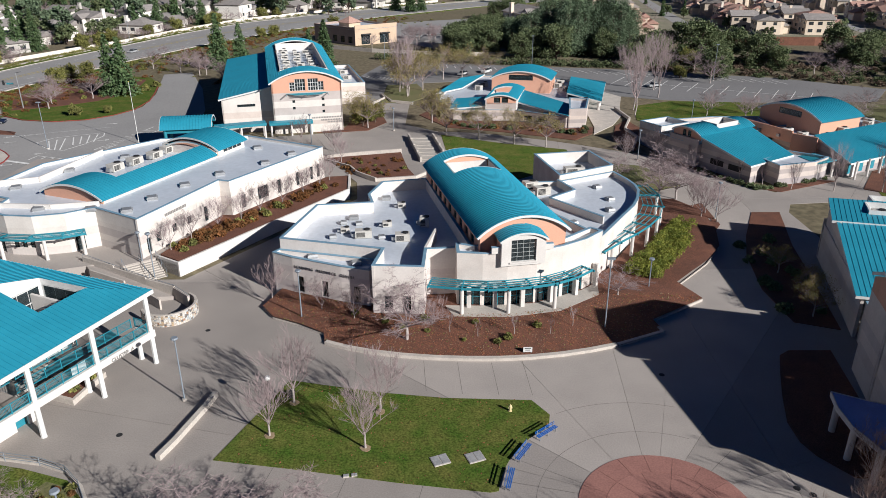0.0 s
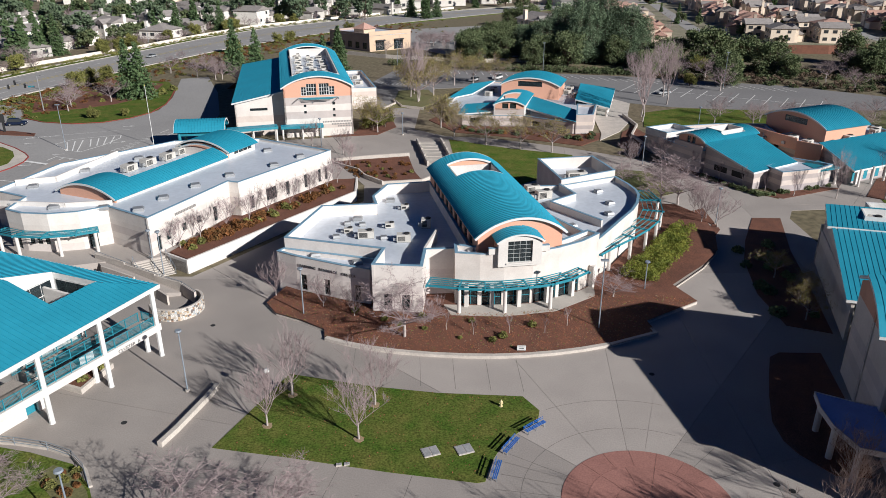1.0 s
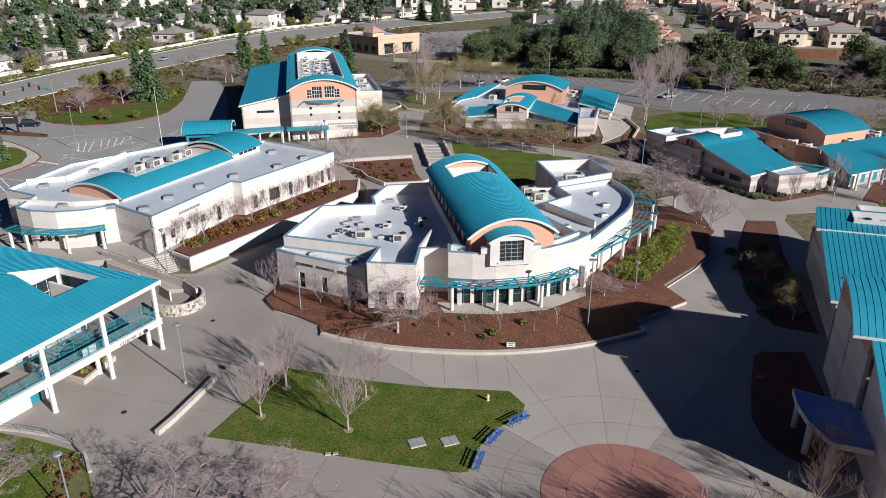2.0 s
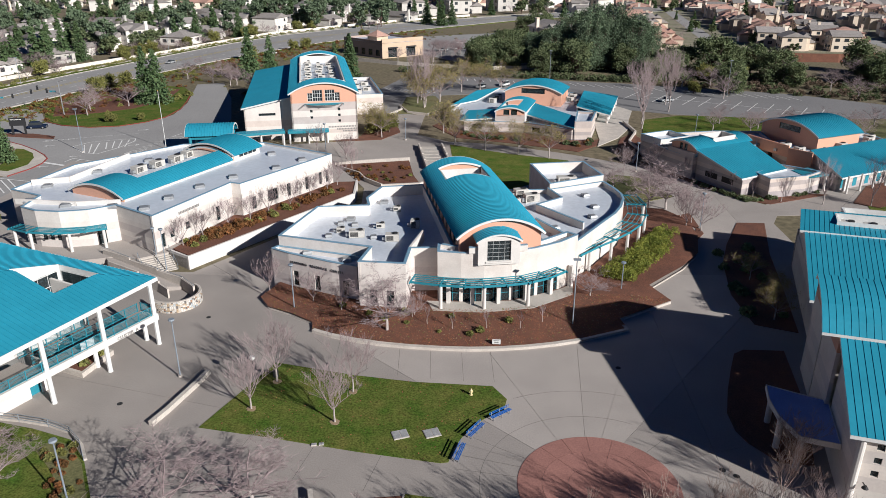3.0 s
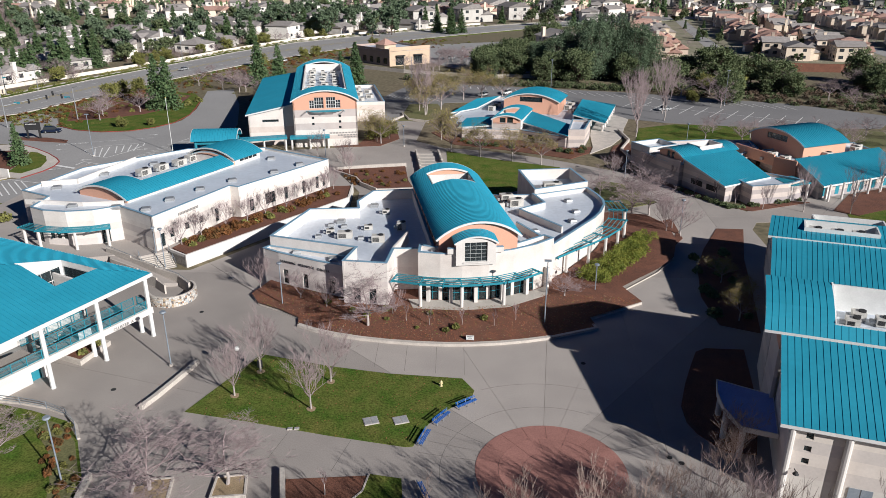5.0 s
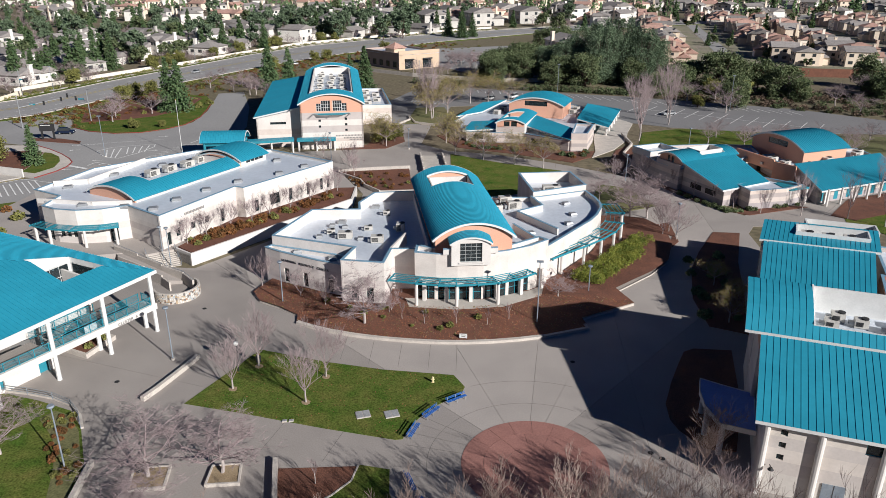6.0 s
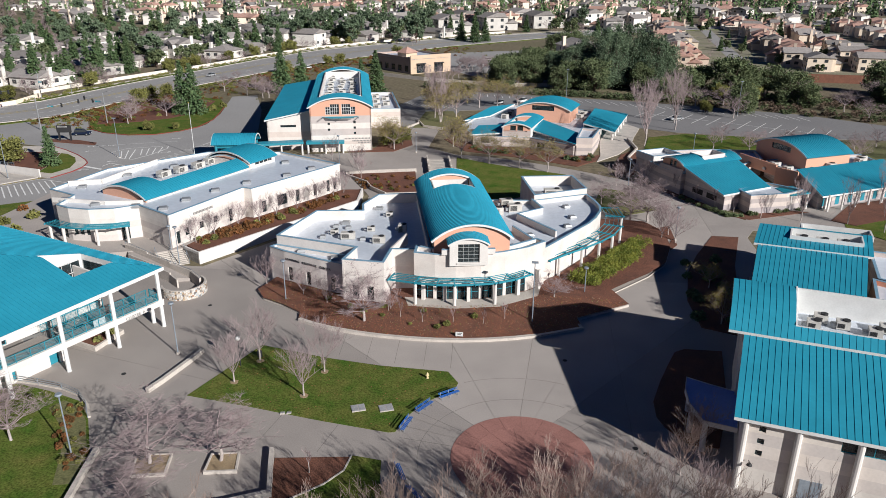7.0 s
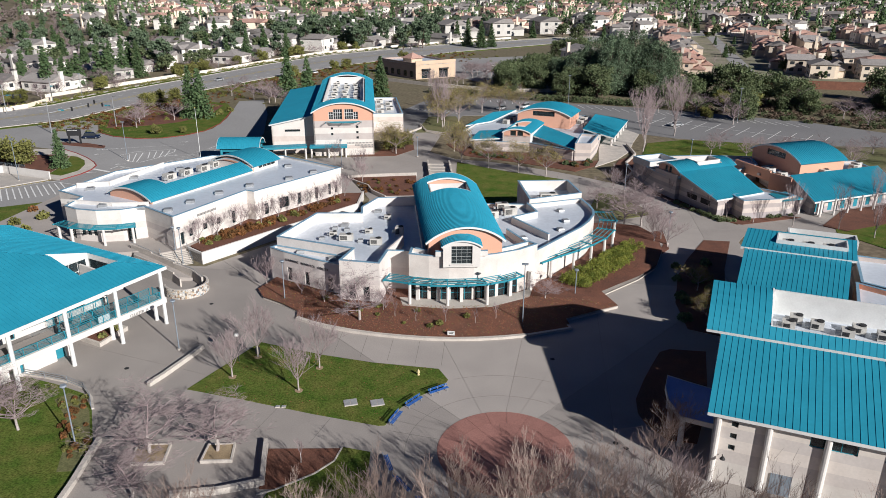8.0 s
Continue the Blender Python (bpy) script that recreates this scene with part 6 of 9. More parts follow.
# parking bays
rows_ = []
for k in range(30):
    rows_.append([(-10 + 2.75 * k, 270 - 0.72 * k), (-9.4 + 2.75 * k, 264.6 - 0.72 * k)] if k < 15 else [(33.6 + 3.0 * (k - 15), 260.7 - 1.06 * (k - 15)), (35.8 + 3.0 * (k - 15), 254.5 - 1.06 * (k - 15))])
for k in range(9):
    rows_.append([(78.6 + 3.0 * k, 244.8 - 1.06 * k), (80.8 + 3.0 * k, 238.6 - 1.06 * k)])
for k in range(13):
    rows_.append([(58.0 + 4.0 * k, 242.9 - 2.2 * k), (50.7 + 4.0 * k, 230.3 - 2.2 * k)])
for k in range(10):
    rows_.append([(-26 + 1.6 * k, 246 - 0.4 * k), (-22.6 + 1.6 * k, 240.6 - 0.4 * k)])
marking("road_marking", rows_, 0.22, "white parking bay lines")
marking("road_marking", [[(54.4, 236.6), (102.4, 210.2)]], 0.2, "white parking bay line")

# ---- kerbs and low walls of the plaza ----


def kerb(name, pts, width, h, label, category, material=None, z0=-0.2):
    bm = B()
    strip(bm, pts, width, z0, h)
    return solo(name, bm, material or M_KERB, label, category, kind="structure")


kerb("kerb", [(-13.3, 79.9), (-10.7, 78.7), (-8.0, 77.8), (-4.4, 77.0), (-0.6, 76.5), (3.0, 76.3), (6.5, 76.3), (9.9, 76.6), (13.4, 77.2), (16.8, 78.1), (20.0, 79.2)], 0.55, 0.36, "pale concrete seat kerb curving round the bed", "kerb")
kerb("kerb", [(20.1, 79.3), (26.2, 82.3), (25.3, 84.8), (33.2, 90.4), (31.0, 94.2)], 0.4, 0.34, "pale concrete kerb with a stepped corner", "kerb")
kerb("kerb", [(-22.3, 88.6), (-20.5, 86.0), (-17.0, 84.2), (-13.7, 82.0), (-13.2, 80.2)], 0.15, 0.16, "flush concrete kerb", "kerb")
kerb("kerb", [(31.0, 94.2), (37.5, 101.5), (41.0, 106.8), (43.0, 114.4), (43.2, 122.0), (40.0, 127.0)], 0.15, 0.14, "flush concrete kerb", "kerb")
kerb("low_wall", [(-23.0, 69.9), (-23.4, 67.6), (-24.0, 65.0), (-24.6, 62.4), (-25.3, 60.1)], 0.5, 0.55, "low pale concrete seat wall", "low wall")
kerb("low_wall", [(-24.9, 48.9), (-24.2, 45.4), (-23.4, 41.6), (-22.6, 36.0)], 0.5, 0.55, "low pale concrete wall beside the lawn", "low wall")
kerb("low_wall", [(-7.1, 51.0), (-6.2, 48.0), (-5.2, 44.8), (-8.4, 43.2), (-13.0, 41.8)], 0.45, 0.7, "angled low concrete seat wall", "low wall")
kerb("kerb", [(1.2, 51.5), (1.0, 49.2), (-0.4, 47.0), (-3.5, 44.1), (-5.0, 43.2)], 0.15, 0.14, "curved concrete edging", "kerb")
kerb("kerb", PATH_W, 0.25, 0.2, "red painted kerb", "kerb", M_RED)
kerb("kerb", ISLE, 0.25, 0.22, "red painted kerb", "kerb", M_RED)
kerb("low_wall", [(-19.0, 203.0), (-16.4, 210.0), (-17.6, 216.0), (-14.0, 206.0), (-8.0, 203.0)][::-1], 0.3, 0.6, "curving pale concrete wall", "low wall")
kerb("low_wall", [(40.6, 158.0), (43.6, 166.0), (42.6, 174.0), (46.0, 184.0), (45.0, 196.0)], 0.4, 0.7, "curving pale concrete wall", "low wall")
kerb("low_wall", [(-24.6, 152.6), (-16.0, 155.2), (-8.6, 156.8)], 0.4, 0.9, "pale retaining wall above the bed", "low wall")
kerb("low_wall", [(-24.0, 151.0), (-18.4, 146.4), (-16.6, 142.6), (-12.6, 138.4)], 0.3, 0.8, "stepped low wall", "low wall")
kerb("low_wall", [(-12.6, 138.6), (-5.0, 140.2), (-3.0, 143.0)], 0.4, 0.6, "pale low wall before the bed", "low wall")


def planter(pts, h, fill, label, wide=0.2):
    ob = thing("planter", label, "planter", (*pts[0], gz(*pts[0])), "planters")
    bm = B()
    ring(bm, pts, 0, wide, gz(*pts[0]) - 0.2, gz(*pts[0]) + h)
    part("rim", bm, M_KERB, ob, "pale concrete rim")
    bm = B()
    prism(bm, inset(ccw([tuple(p) for p in pts]), wide), gz(*pts[0]) - 0.2, gz(*pts[0]) + h - 0.08)
    part("filling", bm, fill, ob)
    return ob


planter([(-20.2, 48.7), (-16.7, 49.4), (-15.9, 46.2), (-19.2, 45.5)], 0.35, M_SAND, "square concrete tree planter filled with tan gravel")
planter([(-12.8, 49.8), (-10.0, 50.4), (-9.2, 47.5), (-12.4, 46.9)], 0.35, M_SAND, "square concrete tree planter filled with tan gravel")
planter([(-41.4, 70.0), (-40.4, 74.7), (-35.4, 73.4), (-36.4, 68.2)], 0.6, M_BARK, "concrete planter of bark and shrubs under the balcony", 0.35)

# ---- terrace of the office building, with its stair and ramp ----


def terrace():
    ob = thing("terrace", "raised concrete terrace with white retaining walls", "terrace", (-45, 105, 0))
    top = [(-82, 150), (-82, 93), (-52, 96.6), (-46.4, 98.6), (-43.4, 97.9), (-39.9, 100.6), (-35.8, 97.9), (-26.2, 113.4), (-16.3, 129.3), (-17.2, 138.0), (-22.6, 148.0), (-40, 152)]
    bm = B()
    prism(bm, top, -0.3, TZ - 0.02)
    part("slab", bm, M_CONC, ob)
    bm = B()
    for a, b in (((-35.8, 97.9), (-26.2, 113.4)), ((-26.2, 113.4), (-16.3, 129.3)), ((-16.3, 129.3), (-17.2, 138.0))):
        obox(bm, a, b, -0.02, 0.3, -0.3, TZ + 0.45)
    part("retaining_wall", bm, M_WHITE, ob, "white stucco retaining wall")
    bm = B()
    obox(bm, (-39.9, 100.6), (-35.8, 97.9), 0.0, 0.3, -0.3, TZ + 0.4)
    part("retaining_wall", bm, M_WHITE, ob, "white stucco retaining wall")
    bm = B()
    prism(bm, [(-39.4, 101.2), (-36.0, 98.8), (-26.6, 113.6), (-16.8, 129.4), (-17.6, 137.4), (-21.4, 136.8), (-33.2, 116.6), (-35.0, 116.8)], TZ - 0.1, TZ + 0.3)
    part("bed", bm, M_BARK, ob, "bark mulch bed")
    d, w = Vector((0.62, -0.785)), Vector((0.785, 0.62))
    s = Vector((-43.6, 98.2))
    for k in range(9):
        bm = B()
        p = s + d * (0.42 * k)
        prism(bm, [p, p + d * 0.42, p + d * 0.42 + w * 4.6, p + w * 4.6], -0.2, TZ - 0.02 - 0.175 * (k + 1))
        part("step", bm, M_STEP, ob)
    for off in (0.0, 2.3, 4.6):
        bm = B()
        p, q = s + w * off, s + w * off + d * 3.8
        tube(bm, (p.x, p.y, TZ + 0.9), (q.x, q.y, 1.0), 0.03, 0.03)
        for k in (0, 0.5, 1):
            r = p.lerp(q, k)
            z = TZ + (0.1 - TZ) * k
            tube(bm, (r.x, r.y, z - 0.1), (r.x, r.y, z + 0.9), 0.03, 0.03)
        part("handrail", bm, M_POST, ob, "grey steel handrail")


terrace()


def ramp():
    ob = thing("ramp", "curved concrete ramp with low walls and a mosaic end wall", "ramp", (-36, 92, 0))
    outer = [(-49.4, 99.4), (-44.0, 96.6), (-38.6, 93.6), (-34.2, 91.4), (-31.6, 89.0), (-30.4, 86.4), (-30.9, 84.4), (-33.0, 83.6), (-35.2, 85.2)]
    zt = [2.6, 2.2, 1.9, 1.7, 1.6, 1.5, 1.5, 1.5, 1.5]
    bm = B()
    for i in range(4):
        a, b = outer[i], outer[i + 1]
        obox(bm, a, b, -0.15, 0.15, -0.2, (zt[i] + zt[i + 1]) / 2)
    part("wall", bm, M_KERB, ob)
    tile = [mat("mosaic " + n, c, [x * 0.6 for x in c], rough=0.5, scale=3.0, fine=7.0, contrast=0.8, grain=0.4) for n, c in
            (("white", (0.74, 0.71, 0.66)), ("cream", (0.66, 0.58, 0.48)), ("blue", (0.48, 0.52, 0.55)), ("rust", (0.40, 0.25, 0.16)), ("ochre", (0.52, 0.40, 0.26)), ("slate", (0.22, 0.20, 0.19)))]
    fine = arc(-33.4, 87.2, 3.3, 60, -150, 24)
    for i in range(24):
        bm = B()
        obox(bm, fine[i], fine[i + 1], -0.3, 0.0, -0.2, 1.6)
        part("wall", bm, M_KERB, ob)
    # uneven mosaic pieces on the outer face
    random.seed(3)
    c0 = Vector((-33.4, 87.2))
    for i in range(44):
        a0 = 60 - 210 * i / 44
        z = 0.05
        while z < 1.45:
            h = random.uniform(0.14, 0.34)
            w = random.uniform(0.7, 1.0)
            z1 = min(1.56, z + h)
            p, q = [c0 + Vector((math.cos(radians(t)), math.sin(radians(t)))) * 3.31 for t in (a0, a0 - 210 / 44 * w)]
            k = random.choice((0, 0, 0, 0, 0, 1, 1, 1, 2, 3, 4, 5))
            bm = B()
            obox(bm, p, q, -0.008, 0.032, z, z1 - 0.02)
            part("mosaic_piece", bm, tile[k], ob)
            z = z1
    bm = B()
    for i, (a, b) in enumerate((((-47.0, 96.0), (-41.0, 92.6)), ((-41.0, 92.6), (-37.0, 90.2)), ((-37.0, 90.2), (-35.0, 88.4)))):
        obox(bm, a, b, -0.12, 0.12, -0.2, 2.0 - 0.3 * i)
    part("wall", bm, M_KERB, ob)
    bm = B()
    sl = lambda x, y: max(0.12, min(1.65, (-33.0 - x) * 0.12 + 0.3))
    prism(bm, [(-49.4, 99.2), (-44.0, 96.4), (-38.6, 93.4), (-34.2, 91.2), (-36.8, 90.4), (-41.0, 92.8), (-47.0, 96.2)], -0.2, sl)
    part("ramp_floor", bm, M_CONC, ob)
    bm = B()
    pts = [(x, y, z + 0.25) for (x, y), z in zip(outer[:5], zt)]
    for p, q in zip(pts, pts[1:]):
        tube(bm, p, q, 0.035, 0.035)
    for p in pts:
        tube(bm, (p[0], p[1], p[2] - 0.4), p, 0.03, 0.03)
    part("handrail", bm, M_POST, ob, "grey steel handrail")


ramp()


def back_stair():
    ob = thing("outdoor_stair", "wide flight of concrete steps with a grey side wall", "outdoor stair", (-3, 160, 0.6))
    a, b = Vector((-4.4, 151.0)), Vector((1.0, 151.4))
    d = Vector((-0.19, 0.98))
    for k in range(14):
        p, q = a + d * 1.2 * k, b + d * 1.2 * k
        bm = B()
        z = gz(p.x, p.y + 0.6) + 0.04 + 0.05 * (k % 2)
        prism(bm, [p, q, q + d * 1.2, p + d * 1.2], z - 0.5, z + 0.06)
        part("step", bm, M_STEP, ob)
    for s in (a, b):
        bm = B()
        for k in range(4):
            p = s + d * 4.3 * k
            obox(bm, p, p + d * 4.3, -0.2, 0.2, gz(p.x, p.y) - 0.3, gz(p.x, p.y) + 1.1)
        part("side_wall", bm, M_KERB, ob)


back_stair()

# lawn rail at the head of the near lawn
def lawn_rail():
    ob = thing("guard_rail", "grey steel pipe rail curving along the lawn edge", "guard rail", (-36, 59, 0))
    pts = [(-42, 60.2), (-38.6, 59.9), (-35.2, 59.3), (-32.4, 58.2), (-30.4, 56.4), (-29.0, 54.4)]
    for z in (0.35, 0.65, 0.95):
        bm = B()
        for p, q in zip(pts, pts[1:]):
            tube(bm, (*p, z), (*q, z), 0.03, 0.03)
        part("rail", bm, M_POST, ob)
    for p in pts:
        bm = B()
        tube(bm, (*p, 0), (*p, 0.98), 0.035, 0.035)
        part("post", bm, M_POST, ob)
    bm = B()
    strip(bm, pts, 0.3, -0.2, 0.2)
    part("footing", bm, M_KERB, ob)


lawn_rail()


def tree_pit(x, y, r=0.5):
    bm = B()
    n = 14
    prism(bm, [(x + r * math.cos(6.2832 * i / n) * random.uniform(0.85, 1.15), y + r * math.sin(6.2832 * i / n) * random.uniform(0.85, 1.15)) for i in range(n)], 0.0, 0.085)
    solo("tree_pit", bm, M_SAND, "bare brown soil ring round a trunk", "planting bed", kind="structure")


random.seed(71)
for x, y in ((-15.9, 63.4), (-6.8, 61.6), (-5.9, 67.1), (-14.6, 68.6)):
    tree_pit(x, y)


def litter(name, n, area, material, label, seed, size=0.09):
    """Fallen leaves lying about, one object. area gives x, y and z from the random source."""
    g = random.Random(seed)
    vs, fs = [], []
    for k in range(n):
        x, y, z = area(g)
        a, s = g.uniform(0, 6.283), size * g.uniform(0.6, 1.5)
        u, v = Vector((math.cos(a) * s, math.sin(a) * s, g.uniform(0, 0.04))), Vector((-math.sin(a) * s * 0.6, math.cos(a) * s * 0.6, g.uniform(0, 0.04)))
        c, b = Vector((x, y, z)), len(vs)
        vs += [c - u, c - v, c + u, c + v]
        fs.append((b, b + 1, b + 2, b + 3))
    me = bpy.data.meshes.new(name)
    me.from_pydata([tuple(v) for v in vs], [], fs)
    return tagged(part_mesh(name, me, material), label, "fallen leaves", kind="stuff")


def within(x, y, pts):
    """True where the plan holds the point."""
    odd = False
    for (ax, ay), (bx, by) in zip(pts, pts[1:] + pts[:1]):
        if (ay > y) != (by > y) and x < ax + (y - ay) * (bx - ax) / (by - ay):
            odd = not odd
    return odd


def bed_spot(g):
    while True:
        a, r = radians(g.uniform(196, 352)), g.uniform(32.0, 43.4)
        x, y = 4.5 + r * math.cos(a), 120 + r * math.sin(a)
        if y < 91 and (r > 34.5 or x < -3 or x > 19) and within(x, y, BED):
            return x, y, bed_z(x, y) + 0.04


def lawn_spot(g):
    while True:
        x, y = g.uniform(-20, 11), g.uniform(55, 73)
        if within(x, y, LAWN):
            return x, y, 0.075


litter("leaf_litter", 4200, bed_spot, M_LITTER, "orange-brown fallen leaves on the mulch", 1)
litter("leaf_litter", 1400, bed_spot, M_SAND, "tan wood chips on the mulch", 2, 0.07)
litter("leaf_litter", 700, bed_spot, M_SHRUB, "small green weeds in the mulch", 4, 0.10)
litter("leaf_litter", 500, lawn_spot, M_LITTER, "brown leaves scattered on the lawn", 3, 0.07)

# ---- trees and shrubs: a few meshes of each kind, shared by the copies ----


def mesh_of(bm, name, smooth=False):
    me = bpy.data.meshes.new(name)
    bm.to_mesh(me)
    bm.free()
    return me


def limb(bm, p, d, ln, r, depth, rng, spread, up, twigs, ends=(4, 6)):
    """One limb and its branches; ends in thin twigs."""
    segs = 3 if depth > 2 else (2 if depth > 0 else 1)
    pts = [p]
    dd = d.copy()
    for i in range(segs):
        dd = (dd + Vector((rng.uniform(-1, 1), rng.uniform(-1, 1), rng.uniform(-0.6, 1) * up)) * 0.22).normalized()
        pts.append(pts[-1] + dd * ln / segs)
    k = 6 if r > 0.07 else (4 if r > 0.035 else 3)
    for i in range(segs):
        tube(bm, pts[i], pts[i + 1], r * (1 - 0.5 * i / segs), r * (1 - 0.5 * (i + 1) / segs), k)
    if depth <= 0:
        twigs.append(pts[-1])
        return
    n = rng.randint(3, 4) if depth > 1 else rng.randint(*ends)
    for i in range(n):
        f = rng.uniform(0.35, 1.0)
        j = min(segs - 1, int(f * segs))
        q = pts[j].lerp(pts[j + 1], f * segs - j)
        a = rng.uniform(0, 6.283)
        side = Vector((math.cos(a), math.sin(a), 0))
        nd = (dd * (1 - spread) + side * spread + Vector((0, 0, up * 0.35))).normalized()
        limb(bm, q, nd, ln * rng.uniform(0.5, 0.75), max(0.0095, r * 0.47), depth - 1, rng, spread, up, twigs, ends)


def bare_tree(seed, h, trunk_h, trunk_r, spread, up, n0=5, depth=3, lean=0.0, ends=(4, 6)):
    rng = random.Random(seed)
    bt, bb, tw = B(), B(), []
    base = Vector((0, 0, -0.1))
    top = Vector((rng.uniform(-lean, lean), rng.uniform(-lean, lean), trunk_h))
    mid = base.lerp(top, 0.5) + Vector((rng.uniform(-1, 1), rng.uniform(-1, 1), 0)) * trunk_r
    tube(bt, base, base + Vector((0, 0, 0.25)), trunk_r * 1.25, trunk_r * 1.0, 8)
    tube(bt, base + Vector((0, 0, 0.2)), mid, trunk_r * 1.1, trunk_r * 0.95, 8)
    tube(bt, mid, top, trunk_r * 0.95, trunk_r * 0.75, 8)
    for i in range(n0):
        a = 6.283 * i / n0 + rng.uniform(-0.4, 0.4)
        d = Vector((math.cos(a) * spread, math.sin(a) * spread, 1.1 - spread * 0.7)).normalized()
        limb(bb, top - Vector((0, 0, rng.uniform(0, trunk_h * 0.35))), d, (h - trunk_h) * rng.uniform(0.42, 0.6), trunk_r * 0.45, depth, rng, spread * 0.75, up, tw, ends)
    limb(bb, top, Vector((0, 0, 1)), (h - trunk_h) * 0.55, trunk_r * 0.5, depth, rng, spread * 0.7, up, tw, ends)
    return mesh_of(bt, "trunk"), mesh_of(bb, "crown"), tw


def leaf(bm, c, s, rng):
    a = Vector((rng.gauss(0, 1), rng.gauss(0, 1), rng.gauss(0, 0.7))).normalized() * s
    b = a.orthogonal().normalized() * s * rng.uniform(0.5, 0.9)
    b = Matrix.Rotation(rng.uniform(0, 6.283), 3, a.normalized()) @ b
    v = [bm.verts.new(c + q) for q in (-a - b * 0.6, a * 0.2 - b, a + b * 0.4, -a * 0.3 + b)]
    bm.faces.new(v)


def leafy_tree(seed, h, trunk_h, r, lobes=16, leaves=120, size=0.3, trunk_r=0.28, flat=0.75, low=0.05, lobe=(0.2, 0.4)):
    """Tapered trunk with limbs; leaves gathered in uneven lobes with gaps."""
    rng = random.Random(seed)
    bt, bc = B(), B()
    tube(bt, (0, 0, -0.2), (0, 0, 0.3), trunk_r * 1.6, trunk_r * 1.1, 8)
    tube(bt, (0, 0, 0.25), (rng.uniform(-.2, .2), rng.uniform(-.2, .2), trunk_h), trunk_r * 1.1, trunk_r * 0.7, 8)
    for i in range(lobes):
        a, rr = rng.uniform(0, 6.283), r * math.sqrt(rng.uniform(0.02, 1)) * 0.72
        zz = trunk_h + (h - trunk_h) * rng.uniform(low, 0.86) * (1 - 0.45 * (rr / r) ** 2)
        c = Vector((math.cos(a) * rr, math.sin(a) * rr, zz))
        tube(bt, (0, 0, trunk_h * rng.uniform(0.6, 1.0)), c, trunk_r * 0.4, 0.03, 5)
        lr = r * rng.uniform(*lobe)
        for k in range(leaves):
            d = Vector((rng.gauss(0, 1), rng.gauss(0, 1), rng.gauss(0, 1))).normalized() * lr * rng.uniform(0.35, 1.25)
            d.z *= flat
            leaf(bc, c + d, size * rng.uniform(0.7, 1.3), rng)
    return mesh_of(bt, "trunk"), mesh_of(bc, "crown")


def conifer(seed, h, r, rows=20, size=0.32):
    rng = random.Random(seed)
    bt, bc = B(), B()
    tube(bt, (0, 0, -0.2), (0, 0, h * 0.97), 0.22, 0.03, 7)
    for i in range(rows):
        f = i / rows
        z = h * (0.07 + 0.9 * f)
        rad = r * (1 - f) ** 0.8 * rng.uniform(0.8, 1.12) + 0.15
        n = max(5, int(13 * (1 - f)) + 3)
        for k in range(n):
            a = rng.uniform(0, 6.283)
            rr = rad * rng.uniform(0.75, 1.1)
            for s in range(4):
                t = (s + 1) / 4
                c = Vector((math.cos(a) * rr * t, math.sin(a) * rr * t, z - rr * 0.28 * t + rng.uniform(-0.15, 0.15)))
                leaf(bc, c, size * (0.8 + 0.5 * (1 - f)), rng)
                leaf(bc, c + Vector((rng.uniform(-.3, .3), rng.uniform(-.3, .3), rng.uniform(-.2, .2))), size, rng)
    return mesh_of(bt, "trunk"), mesh_of(bc, "crown")


def shrub_mesh(seed, r=0.6, n=170, size=0.13, tall=0.8):
    rng = random.Random(seed)
    bc = B()
    for i in range(n):
        d = Vector((rng.gauss(0, 1), rng.gauss(0, 1), abs(rng.gauss(0, 1)) * tall)).normalized()
        d = Vector((d.x * r, d.y * r, d.z * r * 1.1)) * rng.uniform(0.5, 1.05)
        leaf(bc, d + Vector((0, 0, 0.08)), size * rng.uniform(0.7, 1.4), rng)
    for k in range(5):
        a = rng.uniform(0, 6.283)
        tube(bc, (0, 0, -0.05), (math.cos(a) * r * 0.5, math.sin(a) * r * 0.5, r * 0.7), 0.02, 0.008, 3)
    return mesh_of(bc, "shrub")


KINDS = {}


def tree_kind(key, meshes, mats, label, category="tree"):
    KINDS[key] = (meshes, mats, label, category)
    for me, m in zip(meshes, mats):
        if not me.materials:
            me.materials.append(m)


def plant(key, x, y, scale=1.0, z=None, rot=None, group="", name="tree"):
    meshes, mats, label, category = KINDS[key]
    if len(meshes) == 1:
        ob = tagged(new(name, meshes[0]), label, category, group or category + "s")
        ob.location = (x, y, gz(x, y) if z is None else z)
    else:
        ob = thing(name, label, category, (x, y, gz(x, y) if z is None else z), group or category + "s")
    ob.rotation_euler[2] = random.uniform(0, 6.283) if rot is None else rot
    ob.scale = (scale * random.uniform(0.92, 1.08), scale * random.uniform(0.92, 1.08), scale)
    for me in meshes if len(meshes) > 1 else ():
        c = new(me.name.split(".")[0], me)
        c.parent = ob
    return ob


